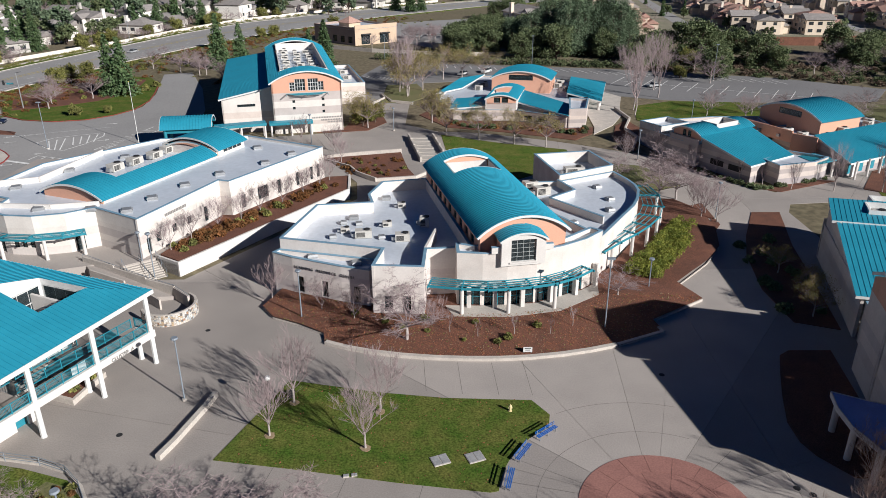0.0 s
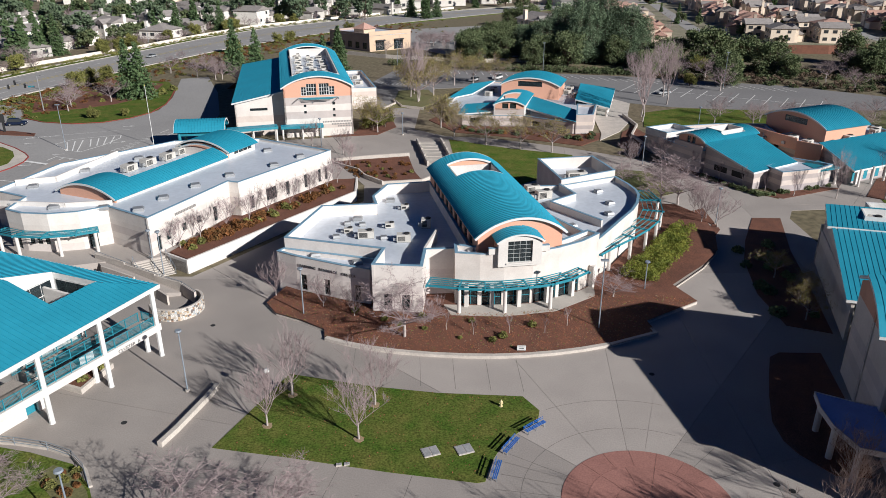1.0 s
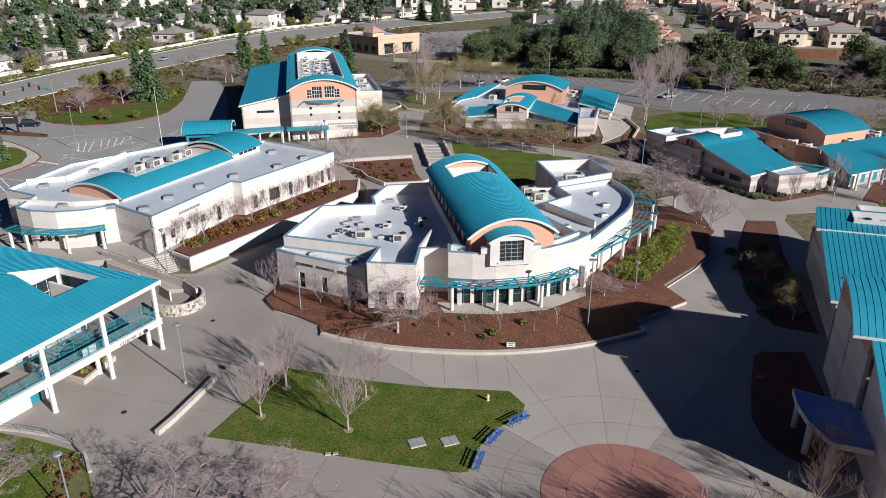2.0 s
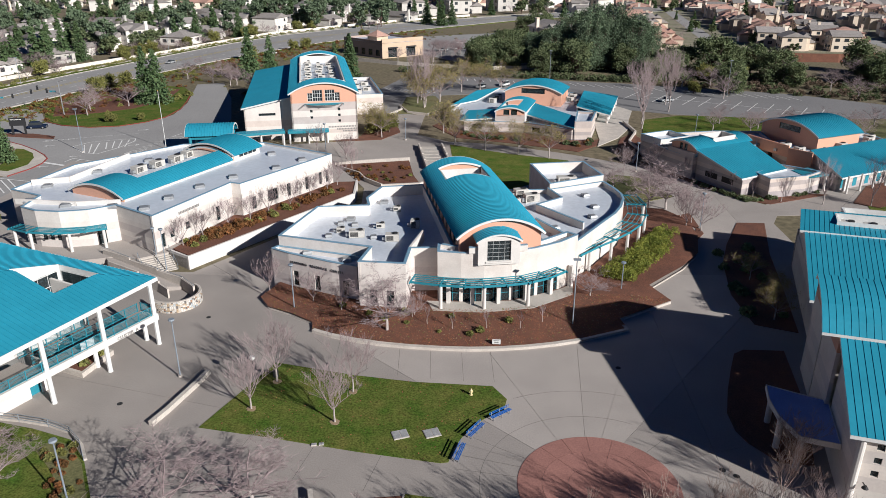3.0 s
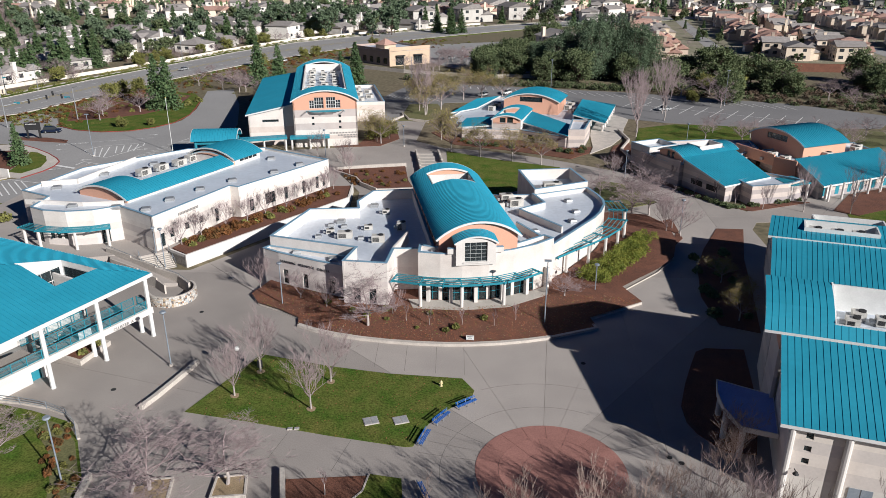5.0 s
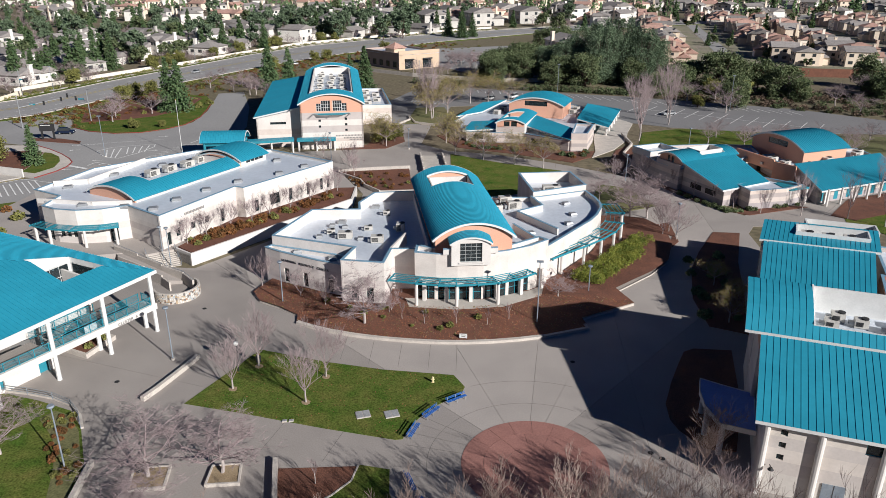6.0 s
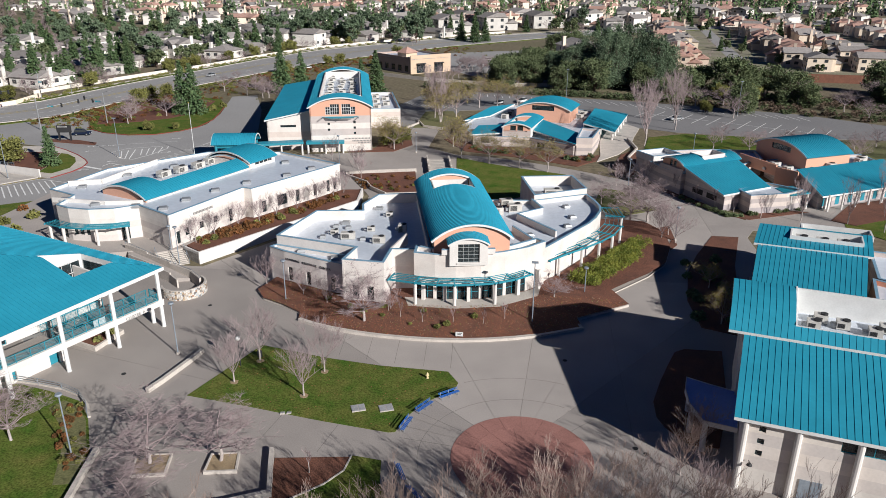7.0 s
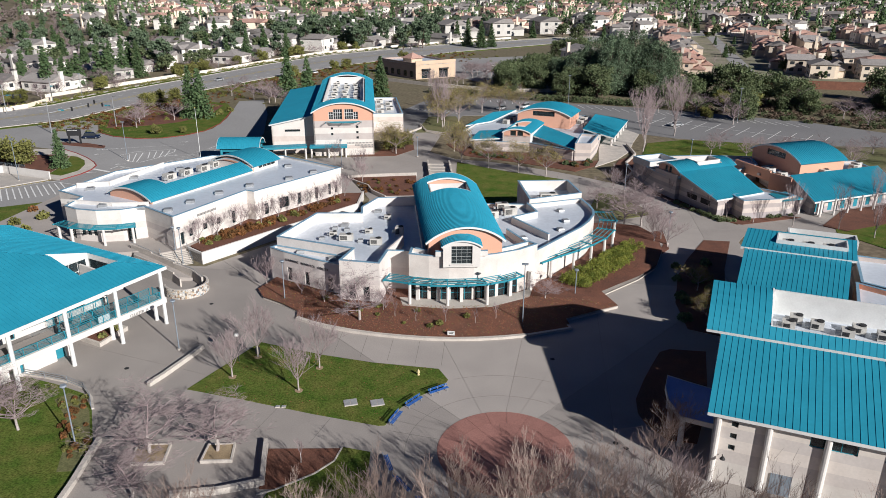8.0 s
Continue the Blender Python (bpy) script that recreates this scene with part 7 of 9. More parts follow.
random.seed(11)
for i in range(3):
    t, c, tw = bare_tree(20 + i, 6.8, 1.7, 0.085, 0.52, 0.9, 8, 3, ends=(6, 8))
    tree_kind("young%d" % i, (t, c), (M_PALE, M_TWIG), "slender bare young tree with pale trunk and upright twigs", "bare tree")
for i in range(3):
    t, c, tw = bare_tree(40 + i, 6.4, 1.7, 0.13, 0.92, 0.35, 8, 4, ends=(4, 6))
    tree_kind("spread%d" % i, (t, c), (M_PALE, M_TWIG), "bare spreading tree with grey-mauve twigs", "bare tree")
for i in range(2):
    t, c, tw = bare_tree(45 + i, 6.8, 1.7, 0.14, 0.85, 0.45, 7, 3, ends=(6, 8))
    tree_kind("broad%d" % i, (t, c), (M_PALE, M_TWIG), "bare spreading tree with grey-mauve twigs", "bare tree")
for i in range(3):
    t, c, tw = bare_tree(50 + i, 7.6, 1.6, 0.085, 0.50, 0.95, 7, 4, ends=(3, 5))
    tree_kind("upright%d" % i, (t, c), (M_PALE, M_TWIGR), "upright bare tree with fine reddish-grey twigs", "bare tree")
for i in range(2):
    t, c, tw = bare_tree(60 + i, 3.0, 1.2, 0.045, 0.40, 0.9, 4, 2)
    tree_kind("sapling%d" % i, (t, c), (M_PALE, M_TWIG), "thin bare sapling in mulch", "sapling")
for i in range(2):
    t, c, tw = bare_tree(70 + i, 9.5, 2.6, 0.10, 0.33, 0.9, 8, 3, ends=(4, 6))
    tree_kind("tallbare%d" % i, (t, c), (M_PALE, M_TWIG), "tall slender bare grey tree", "bare tree")
for i in range(2):
    rng = random.Random(80 + i)
    t, c, tw = bare_tree(80 + i, 7.4, 2.2, 0.13, 0.75, 0.5, 7, 3, ends=(5, 7))
    bl = B()
    for p in tw:
        if rng.random() < 0.75:
            for k in range(5):
                leaf(bl, p + Vector((rng.gauss(0, .25), rng.gauss(0, .25), rng.gauss(0, .25))), 0.09, rng)
    fl = mesh_of(bl, "foliage")
    tree_kind("autumn%d" % i, (t, c, fl), (M_PALE, M_TWIG, M_AUT), "half-bare tree with clinging brown leaves", "tree")
for i in range(3):
    t, c = leafy_tree(100 + i, 10.0, 1.6, 5.0, 62, 110, 0.21, low=-0.1, lobe=(0.16, 0.34))
    tree_kind("oak%d" % i, (t, c), (M_TRUNK, M_OAK), "broad dark green evergreen oak", "tree")
for i in range(2):
    t, c = leafy_tree(110 + i, 19.0, 3.0, 6.0, 130, 150, 0.17, 0.4, 1.3, -0.1, (0.13, 0.27))
    tree_kind("euc%d" % i, (t, c), (M_TRUNK, M_EUC), "tall grey-green evergreen tree", "tree")
for i in range(2):
    t, c = leafy_tree(120 + i, 6.0, 1.0, 3.2, 36, 95, 0.18, 0.2)
    tree_kind("olive%d" % i, (t, c), (M_TRUNK, M_SHRUB), "rounded olive-green leafy tree", "tree")
for i in range(3):
    t, c = conifer(130 + i, 14.0, 3.3, 40, 0.27)
    tree_kind("conifer%d" % i, (t, c), (M_TRUNK, M_CON), "dark green pointed conifer", "conifer")
for i in range(3):
    tree_kind("shrub%d" % i, (shrub_mesh(150 + i),), (M_SHRUB,), "small rounded olive-green shrub", "shrub")
    tree_kind("rust%d" % i, (shrub_mesh(160 + i),), (M_RUST,), "small russet brown-leaved shrub", "shrub")
    tree_kind("dkshrub%d" % i, (shrub_mesh(170 + i, 1.0, 260, 0.18),), (M_OAK,), "low dark green leafy shrub", "shrub")


def pick(key, n, *a, **k):
    return plant("%s%d" % (key, random.randrange(n)), *a, **k)


# young trees on the lawn and round the plaza
for x, y, s in ((-15.9, 63.4, 1.08), (-6.8, 61.6, 1.12), (-5.9, 67.1, 1.1), (-14.6, 68.6, 1.2)):
    pick("young", 3, x, y, s)
for x, y, s in ((-18.2, 47.6, 1.42), (-11.4, 48.9, 1.36), (-34.6, 49.6, 1.15), (-16.4, 41.0, 1.1), (-39.4, 53.0, 1.0)):
    pick("spread", 3, x, y, s)
pick("sapling", 2, -2.2, 48.4, 1.1)
# large ones south of the circle, mostly out of view, added to shade it
for x, y, s in ((33.8, 52.6, 0.76), (28.0, 47.8, 0.85), (14.6, 39.0, 1.25), (9.7, 36.4, 1.25), (21.0, 40.2, 1.3), (33.0, 28.5, 1.6), (43.0, 28.5, 1.6), (25.0, 29.0, 1.6), (47.0, 32.0, 1.6), (38.0, 28.0, 1.7), (17.0, 30.0, 1.6), (8.0, 29.0, 1.5), (43.0, 42.0, 0.9), (27.0, 39.6, 1.35), (31.0, 37.0, 1.45), (21.0, 36.0, 1.4), (38.0, 38.0, 1.45), (2.0, 36.0, 1.0), (-6.0, 34.0, 1.1), (44.0, 36.0, 1.3), (35.0, 32.0, 1.4), (24.0, 33.0, 1.3)):
    pick("upright", 3, x, y, s)
pick("upright", 3, 36.6, 57.2, 0.76)
for x, y, s in ((24.6, 45.2, 0.95), (31.0, 45.4, 1.1), (35.0, 46.4, 1.0)):
    pick("young", 3, x, y, s)
pick("spread", 3, -3.9, 80.2, 1.45, z=0.3)
for x, y, s in ((-21.4, 90.2, 0.8), (-14.6, 87.0, 0.75), (-10.4, 84.6, 0.7), (-0.8, 83.6, 0.6)):
    pick("young", 3, x, y, s, z=0.3)
for x, y in ((1.0, 81.5), (4.2, 80.6), (8.4, 81.0), (12.6, 81.2), (15.4, 82.8), (-1.0, 83.0)):
    pick("sapling", 2, x, y, 0.85, z=bed_z(x, y) - 0.05)
pick("spread", 3, 22.4, 90.4, 0.8, z=0.5)
for x, y, s in ((45.3, 86.3, 0.72), (47.0, 92.0, 0.62), (46.2, 98.6, 0.66)):
    pick("autumn", 2, x, y, s)
pick("spread", 3, 37.6, 127.6, 1.6)
pick("spread", 3, 40.8, 136.0, 1.5)
pick("spread", 3, 41.0, 128.6, 1.5)
pick("spread", 3, 33.0, 138.4, 1.1)
for x, y in ((42.2, 118.6), (43.8, 121.6), (42.6, 124.4), (44.4, 117.6)):
    pick("young", 3, x, y, 0.95)
for x, y in ((-38.4, 102.6), (-36.8, 106.8), (-34.0, 110.6), (-31.4, 114.2), (-29.2, 117.6), (-26.4, 121.4), (-23.8, 126.0), (-21.6, 130.2), (-20.6, 134.8)):
    pick("young", 3, x, y, 0.75, z=TZ + 0.2)
for x, y in ((8.0, 165.4), (22.2, 160.2), (0.8, 169.6), (15.6, 162.6), (-2.6, 182.0)):
    pick("autumn", 2, x, y, 1.2)
for x, y in ((37.4, 151.6), (44.0, 154.0), (-20.5, 150.4), (-23.0, 158.0), (-31.0, 164.0)):
    pick("young", 3, x, y, 0.9)
for x, y in ((60.1, 211.0), (48.5, 189.6), (49.6, 195.8), (61.7, 222.0), (-9.8, 214.3), (-12.6, 220.0)):
    pick("tallbare", 2, x, y, 1.75)
for x, y in ((70, 196), (78, 190), (86, 192), (94, 186), (102, 190), (74, 184), (110, 196), (118, 190), (66, 188), (98, 178), (112, 182)):
    pick("broad", 2, x, y, random.uniform(0.95, 1.25))
for x, y in ((79.0, 132.0), (84.0, 128.0), (90.6, 146.0), (97.0, 144.0), (70.6, 132.6)):
    pick("tallbare", 2, x, y, 0.95)
for x, y in ((52.6, 142.4), (55.6, 138.2), (58.4, 134.6), (63.4, 133.6), (49.6, 148.4)):
    pick("sapling", 2, x, y, 1.5)
for x, y, s in ((-19.0, 178.6, 1.0), (-16.4, 182.0, 0.85), (-20.0, 185.0, 0.9)):
    tagged(pick("olive", 2, x, y, s), "yellow-green leafy tree beside the hall", "tree")
for x, y in ((-17.6, 176.4), (-21.0, 181.0)):
    pick("autumn", 2, x, y, 1.15)
pick("autumn", 2, -14.0, 232.0, 1.5)
for x, y, s in ((-10.0, 213.0, 1.5), (-6.0, 222.0, 1.6), (-12.0, 225.0, 1.5), (0.0, 240.0, 1.6), (6.0, 242.0, 1.5), (13.0, 241.0, 1.4), (-9.0, 240.0, 1.5)):
    pick("autumn", 2, x, y, s)
# conifers about the hall, the road and the drive
for x, y, s in ((-76.9, 262.0, 1.35), (-71.0, 268.0, 1.1), (-40.4, 262.0, 1.2), (-95.0, 217.2, 1.25), (-91.4, 217.0, 1.2), (-98.6, 152.4, 0.72), (-45.0, 258.0, 1.0)):
    pick("conifer", 3, x, y, s)
for x, y, s in ((-92.9, 190.0, 0.55), (-85.9, 192.8, 0.4), (-108.6, 150.6, 1.45), (-114.0, 152.0, 1.3)):
    pick("olive", 2, x, y, s)
for x, y in ((-103.8, 198.0), (-106, 204), (-98, 211), (-110, 214), (-87.8, 254), (-79.8, 248.7), (-89.9, 269), (-70, 240), (-78, 250), (-100, 262), (-64, 236), (-62, 222), (-66, 230), (-60, 244), (-84, 262)):
    pick("broad", 2, x, y, 1.2)

# hedge mound beside the library
def hedge(name, pts, rng, material, label, h=1.3, r=1.1, n=160, size=0.16):
    bm = B()
    for x, y in pts:
        z0 = max(gz(x, y), bed_z(x, y) if 20 < x < 45 and y < 125 else 0)
        for k in range(n):
            d = Vector((rng.gauss(0, 1), rng.gauss(0, 1), abs(rng.gauss(0, 1)))).normalized() * rng.uniform(0.6, 1.05)
            leaf(bm, Vector((x + d.x * r, y + d.y * r, z0 + 0.15 + d.z * h)), size * rng.uniform(0.7, 1.4), rng)
    return solo(name, bm, material, label, "hedge", kind="stuff")


rng = random.Random(9)
hp = []
for k in range(95):
    t, w = rng.random(), rng.uniform(-1.9, 1.9)
    a = Vector((26.6, 96.0)).lerp(Vector((38.8, 114.4)), t)
    hp.append((a.x + w * 0.83, a.y - w * 0.56))
hedge("hedge", hp, rng, M_HEDGE, "mounded yellow-green hedge of arching shrubs", 1.35, 1.0, 260, 0.10)
hp = []
for k in range(70):
    t = k / 69
    a = Vector((-24.0, 282)).lerp(Vector((60.0, 262)), t)
    hp.append((a.x + rng.uniform(-1, 1), a.y + rng.uniform(-1.5, 1.5)))
hedge("hedge", hp, rng, M_OAK, "long dark green hedge behind the car park", 2.2, 1.8, 150, 0.22)
for k in range(84):
    t = rng.random()
    a = Vector((-36.6, 101.0)).lerp(Vector((-18.6, 131.0)), t)
    w = rng.uniform(0.4, 3.4)
    pick("rust" if rng.random() < 0.75 else "shrub", 3, a.x - w * 0.84, a.y + w * 0.54, rng.uniform(0.8, 1.4), z=TZ + 0.28, name="shrub")
for k in range(44):
    x, y = rng.uniform(-21, -7), rng.uniform(140.5, 154)
    if (x + 14) ** 2 / 60 + (y - 148) ** 2 / 60 < 1:
        pick("rust" if rng.random() < 0.85 else "shrub", 3, x, y, rng.uniform(0.5, 0.9), z=gz(x, y) + 0.33, name="shrub")
for x, y, s in ((7.6, 80.2, 1.0), (4.0, 83.2, 0.7), (6.4, 79.4, 0.8), (11.2, 82.6, 0.9), (-1.6, 81.6, 0.6), (2.6, 79.8, 0.5), (-4.4, 82.4, 0.8), (-2.0, 84.0, 1.0), (-6.6, 83.6, 0.8), (-10.4, 85.6, 0.8)):
    pick("shrub", 3, x, y, s, z=bed_z(x, y) - 0.02, name="shrub")
for k in range(26):
    t = rng.random()
    a = Vector((50.0, 145.0)).lerp(Vector((57.0, 134.6)), t) if k % 2 else Vector((57.0, 134.0)).lerp(Vector((73.0, 139.6)), t)
    pick("dkshrub", 3, a.x + rng.uniform(-.8, .8), a.y + rng.uniform(-.6, .6) - 0.4, rng.uniform(0.5, 0.8), name="shrub")
for k in range(40):
    x = rng.uniform(2, 33)
    y = np.interp(x, (2, 14, 22, 29, 33), (178, 174, 171.5, 169, 171)) + rng.uniform(0, 3.2)
    pick("dkshrub" if k % 3 == 0 else "rust", 3, x, y, rng.uniform(0.6, 1.1), name="shrub")
for k in range(9):
    x, y = rng.uniform(-116, -92), rng.uniform(206, 236)
    pick("shrub", 3, x, y, rng.uniform(1.0, 1.8), name="shrub")
for k in range(14):
    x, y = rng.uniform(42.5, 49.5), rng.uniform(86, 110)
    pick("dkshrub", 3, x + (y - 96) * 0.12, y, rng.uniform(0.7, 1.1), name="shrub")
for x, y in ((-78, 108), (-75, 112), (-80, 116), (-73, 104), (-76, 100), (-84, 104), (-90, 112), (-88, 106), (-70, 100)):
    pick("shrub" if x > -80 else "rust", 3, x, y, rng.uniform(1.4, 2.2), z=TZ if x > -82 else gz(x, y) + 0.3, name="shrub")
for x, y in ((-40.0, 71.4), (-39.4, 73.4), (-38.0, 72.6), (-37.2, 70.2), (-36.6, 72.4)):
    pick("shrub", 3, x, y, 1.0, z=0.44, name="shrub")
for k in range(34):
    t = rng.random()
    a = Vector((-32.6, 56.4)).lerp(Vector((-25.2, 45.8)), t)
    w = rng.uniform(-1.5, 1.3)
    pick("rust" if rng.random() < 0.7 else "shrub", 3, a.x + w * 0.8, a.y + w * 0.55, rng.uniform(0.45, 0.85), z=0.05, name="shrub")
# bare trees and oaks about the shops
for k in range(16):
    pick("broad", 2, rng.uniform(-34, 0), rng.uniform(296, 345), rng.uniform(0.9, 1.3))
for k in range(9):
    pick("oak" if k % 2 else "broad", 2, rng.uniform(16, 60), rng.uniform(392, 440), rng.uniform(0.9, 1.4))
# oaks and tall evergreens beyond the car park
for x, y, s in ((90.4, 276, 1.7), (107.9, 263, 1.35), (148, 288, 1.4), (113, 258, 0.9), (158, 282, 1.2), (138, 262, 0.8), (98, 282, 1.3), (82, 284, 1.2), (170, 262, 1.3), (184, 256, 1.3), (74, 268, 1.2), (66, 262, 1.0)):
    pick("oak", 3, x, y, s)
for x, y, s in ((48.4, 288, 1.3), (57, 294, 1.42), (40, 296, 1.25), (64, 290, 1.25), (33, 292, 0.95), (50, 302, 1.4), (70, 294, 1.05), (26, 296, 0.8), (44, 286, 0.85)):
    pick("euc", 2, x, y, s)
for k in range(10):
    pick("oak", 3, rng.uniform(15, 46), rng.uniform(322, 345), rng.uniform(0.9, 1.3))
for k in range(34):
    x = rng.uniform(2, 64)
    pick("oak", 3, x, rng.uniform(282, 325), rng.uniform(0.9, 1.5))
for k in range(18):
    x = rng.uniform(70, 190)
    pick("oak" if rng.random() < 0.5 else "olive", 2, x, rng.uniform(238, 285), rng.uniform(0.7, 1.3))
for k in range(16):
    pick("broad", 2, rng.uniform(60, 170), rng.uniform(232, 270), rng.uniform(1.0, 1.5))
for x, y, s in ((-87.4, 222.4, 2.0), (-86.7, 229.0, 2.2), (-89.0, 226.0, 1.8)):
    tagged(pick("shrub", 3, x, y, s, name="shrub"), "rounded yellow-green shrub by the drive", "shrub")
for k in range(26):
    pick("broad", 2, rng.uniform(-222, -166), rng.uniform(248, 340), rng.uniform(0.9, 1.3))

# ---- houses beyond the campus ----
M_HWALL = mat("house stucco", (0.78, 0.67, 0.53), (0.72, 0.61, 0.48), rough=0.9, scale=0.3, grain=0.05, rnd=0.25)
M_HCREAM = mat("cream house stucco", (0.84, 0.77, 0.66), (0.78, 0.71, 0.60), rough=0.9, scale=0.3, grain=0.05, rnd=0.15)
M_HTAN = mat("brown house stucco", (0.64, 0.52, 0.41), (0.58, 0.47, 0.37), rough=0.9, scale=0.3, grain=0.05, rnd=0.25)
M_HWALLW = mat("pale house siding", (0.68, 0.65, 0.60), (0.60, 0.57, 0.52), rough=0.85, scale=0.3, grain=0.05, rnd=0.3)
M_TILE = mat("clay tile roof", (0.45, 0.28, 0.22), (0.35, 0.225, 0.18), rough=0.9, scale=0.6, fine=3.0, grain=0.2, rnd=0.35)
M_SHING = mat("grey shingle roof", (0.30, 0.275, 0.26), (0.24, 0.22, 0.205), rough=0.9, scale=0.6, fine=3.0, grain=0.2, rnd=0.3)
M_HWIN = mat("dark house window", (0.05, 0.055, 0.06), rough=0.2, bump=0.0, grain=0.05)
M_SOLAR = mat("solar panel", (0.01, 0.02, 0.06), rough=0.15, bump=0.0)


def roof_prism(bm, x0, y0, x1, y1, z, rise, hip=True, eave=0.5):
    x0, y0, x1, y1 = x0 - eave, y0 - eave, x1 + eave, y1 + eave
    w, d = x1 - x0, y1 - y0
    if w >= d:
        k = d / 2 if hip else 0
        r = [(x0 + k, (y0 + y1) / 2), (x1 - k, (y0 + y1) / 2)]
        c = [(x0, y0), (x1, y0), (x1, y1), (x0, y1)]
        fs = [(c[0], c[1], r[1], r[0]), (c[2], c[3], r[0], r[1]), (c[1], c[2], r[1]), (c[3], c[0], r[0])]
    else:
        k = w / 2 if hip else 0
        r = [((x0 + x1) / 2, y0 + k), ((x0 + x1) / 2, y1 - k)]
        c = [(x0, y0), (x1, y0), (x1, y1), (x0, y1)]
        fs = [(c[1], c[2], r[1], r[0]), (c[3], c[0], r[0], r[1]), (c[0], c[1], r[0]), (c[2], c[3], r[1])]
    for f in fs:
        face(bm, [(p[0], p[1], z + rise if p in r else z) for p in f])
    face(bm, [(p[0], p[1], z - 0.02) for p in c[::-1]])


def house_meshes(seed, two=True, tile=True):
    """Meshes of one house: walls, roof, windows, garage door, chimney."""
    rng = random.Random(seed)
    w, d = rng.uniform(10, 13), rng.uniform(9, 12)
    h = 5.6 if two else 3.0
    bw, br = B(), B()
    box(bw, -w / 2, -d / 2, -0.3, w / 2, d / 2, h)
    roof_prism(br, -w / 2, -d / 2, w / 2, d / 2, h, 1.9, rng.random() < 0.5)
    gw = rng.uniform(5.4, 6.4)
    gx = rng.choice((-1, 1)) * (w / 2 - gw / 2)
    gh = 3.0 if two else 2.7
    box(bw, gx - gw / 2, -d / 2 - 5, -0.3, gx + gw / 2, -d / 2 - 0.002, gh)
    roof_prism(br, gx - gw / 2, -d / 2 - 5, gx + gw / 2, -d / 2 + 0.5, gh, 1.7, False)
    if two:
        pw = rng.uniform(3.6, 4.8)
        px = -gx * 0.6
        box(bw, px - pw / 2, -d / 2 - 1.6, -0.3, px + pw / 2, -d / 2 - 0.003, h - 0.2)
        roof_prism(br, px - pw / 2, -d / 2 - 1.6, px + pw / 2, -d / 2 + 2.5, h - 0.2, 1.6, False)
    wins = []
    for sx in (-1, 1):
        for z in ((1.0, 3.8) if two else (1.0,)):
            for yy in (-d * 0.25, d * 0.2):
                wins.append((sx * (w / 2 + 0.02) - 0.04, yy - 0.7, z, sx * (w / 2 + 0.02) + 0.04, yy + 0.7, z + 1.2))
    for z in ((1.0, 3.7) if two else (1.0,)):
        for xx in (-w * 0.32, 0.0, w * 0.32):
            wins.append((xx - 0.8, d / 2 - 0.02, z, xx + 0.8, d / 2 + 0.06, z + 1.2))
    if two:
        for xx in (px - 0.9, px + 0.9):
            wins.append((xx - 0.55, -d / 2 - 1.66, 3.6, xx + 0.55, -d / 2 - 1.58, 4.8))
        wins.append((gx - 0.8, -d / 2 - 0.06, 4.0, gx + 0.8, -d / 2 + 0.02, 5.0))
    bmw = []
    for q in wins:
        t = B()
        box(t, *q)
        bmw.append(mesh_of(t, "window"))
    bg = B()
    box(bg, gx - gw * 0.4, -d / 2 - 5.06, 0, gx + gw * 0.4, -d / 2 - 4.98, 2.2)
    bk = B()
    cx = rng.choice((-1, 1)) * (w / 2 + 0.3)
    box(bk, cx - 0.45, -0.6, -0.3, cx + 0.45, 0.6, h + 2.6)
    box(bk, cx - 0.55, -0.7, h + 2.6, cx + 0.55, 0.7, h + 2.8)
    return mesh_of(bw, "wall"), mesh_of(br, "roof"), bmw, mesh_of(bg, "garage_door"), mesh_of(bk, "chimney")


HOUSES = []
for i in range(10):
    tile = i < 7
    ms = house_meshes(200 + i, two=(i not in (8, 9)), tile=tile)
    ms[0].materials.append((M_HWALL, M_HCREAM, M_HTAN)[i % 3] if tile else M_HWALLW)
    ms[1].materials.append((M_TILE if i % 3 else M_SHING) if tile else M_SHING)
    for m in ms[2]:
        m.materials.append(M_HWIN)
    ms[3].materials.append(M_FASCIA)
    ms[4].materials.append(ms[0].materials[0])
    HOUSES.append(ms)


def house(k, x, y, rot, s=1.0, detail=True):
    ms = HOUSES[k]
    lab = ("two-storey tan stucco house with grey tile roof" if k % 3 == 0 else "two-storey cream stucco house with brown tile roof") if k < 7 else ("two-storey pale house with grey shingle roof" if k == 7 else "low pale house with grey shingle roof")
    ob = thing("house", lab, "house", (x, y, gz(x, y)), "tract houses" if k < 7 else "grey-roofed houses")
    ob.rotation_euler[2] = rot
    ob.scale = (s, s, s)
    parts = [ms[0], ms[1], ms[4]] + (ms[2] + [ms[3]] if detail else ms[2][:3])
    for me in parts:
        c = new(me.name.split(".")[0], me)
        c.parent = ob
    return ob


rng = random.Random(31)
# tract east of the oaks: columns of close-set houses along streets that run away from the campus
for c, x0 in enumerate((88, 146, 174, 222, 250, 298, 326, 374, 402)):
    y = 352 + rng.uniform(0, 8) + (6 if c == 0 else 0)
    while y < 640:
        x = x0 + 0.125 * (y - 357) + rng.uniform(-3.5, 3.5)
        if rng.random() > 0.05 and x < 0.72 * y + 30:
            house(rng.randrange(7), x, y, rng.choice((1.445, -1.695, -0.12, -0.12, 3.02)) + rng.uniform(-0.05, 0.05), rng.uniform(1.05, 1.25), y < 440)
        y += rng.uniform(16.5, 21.0)
sheet("ground", [(78, 340), (130, 330), (300, 345), (470, 420), (520, 640), (110, 640)], M_YARD, "pale bare yards between the tract houses", "ground", 0.02)
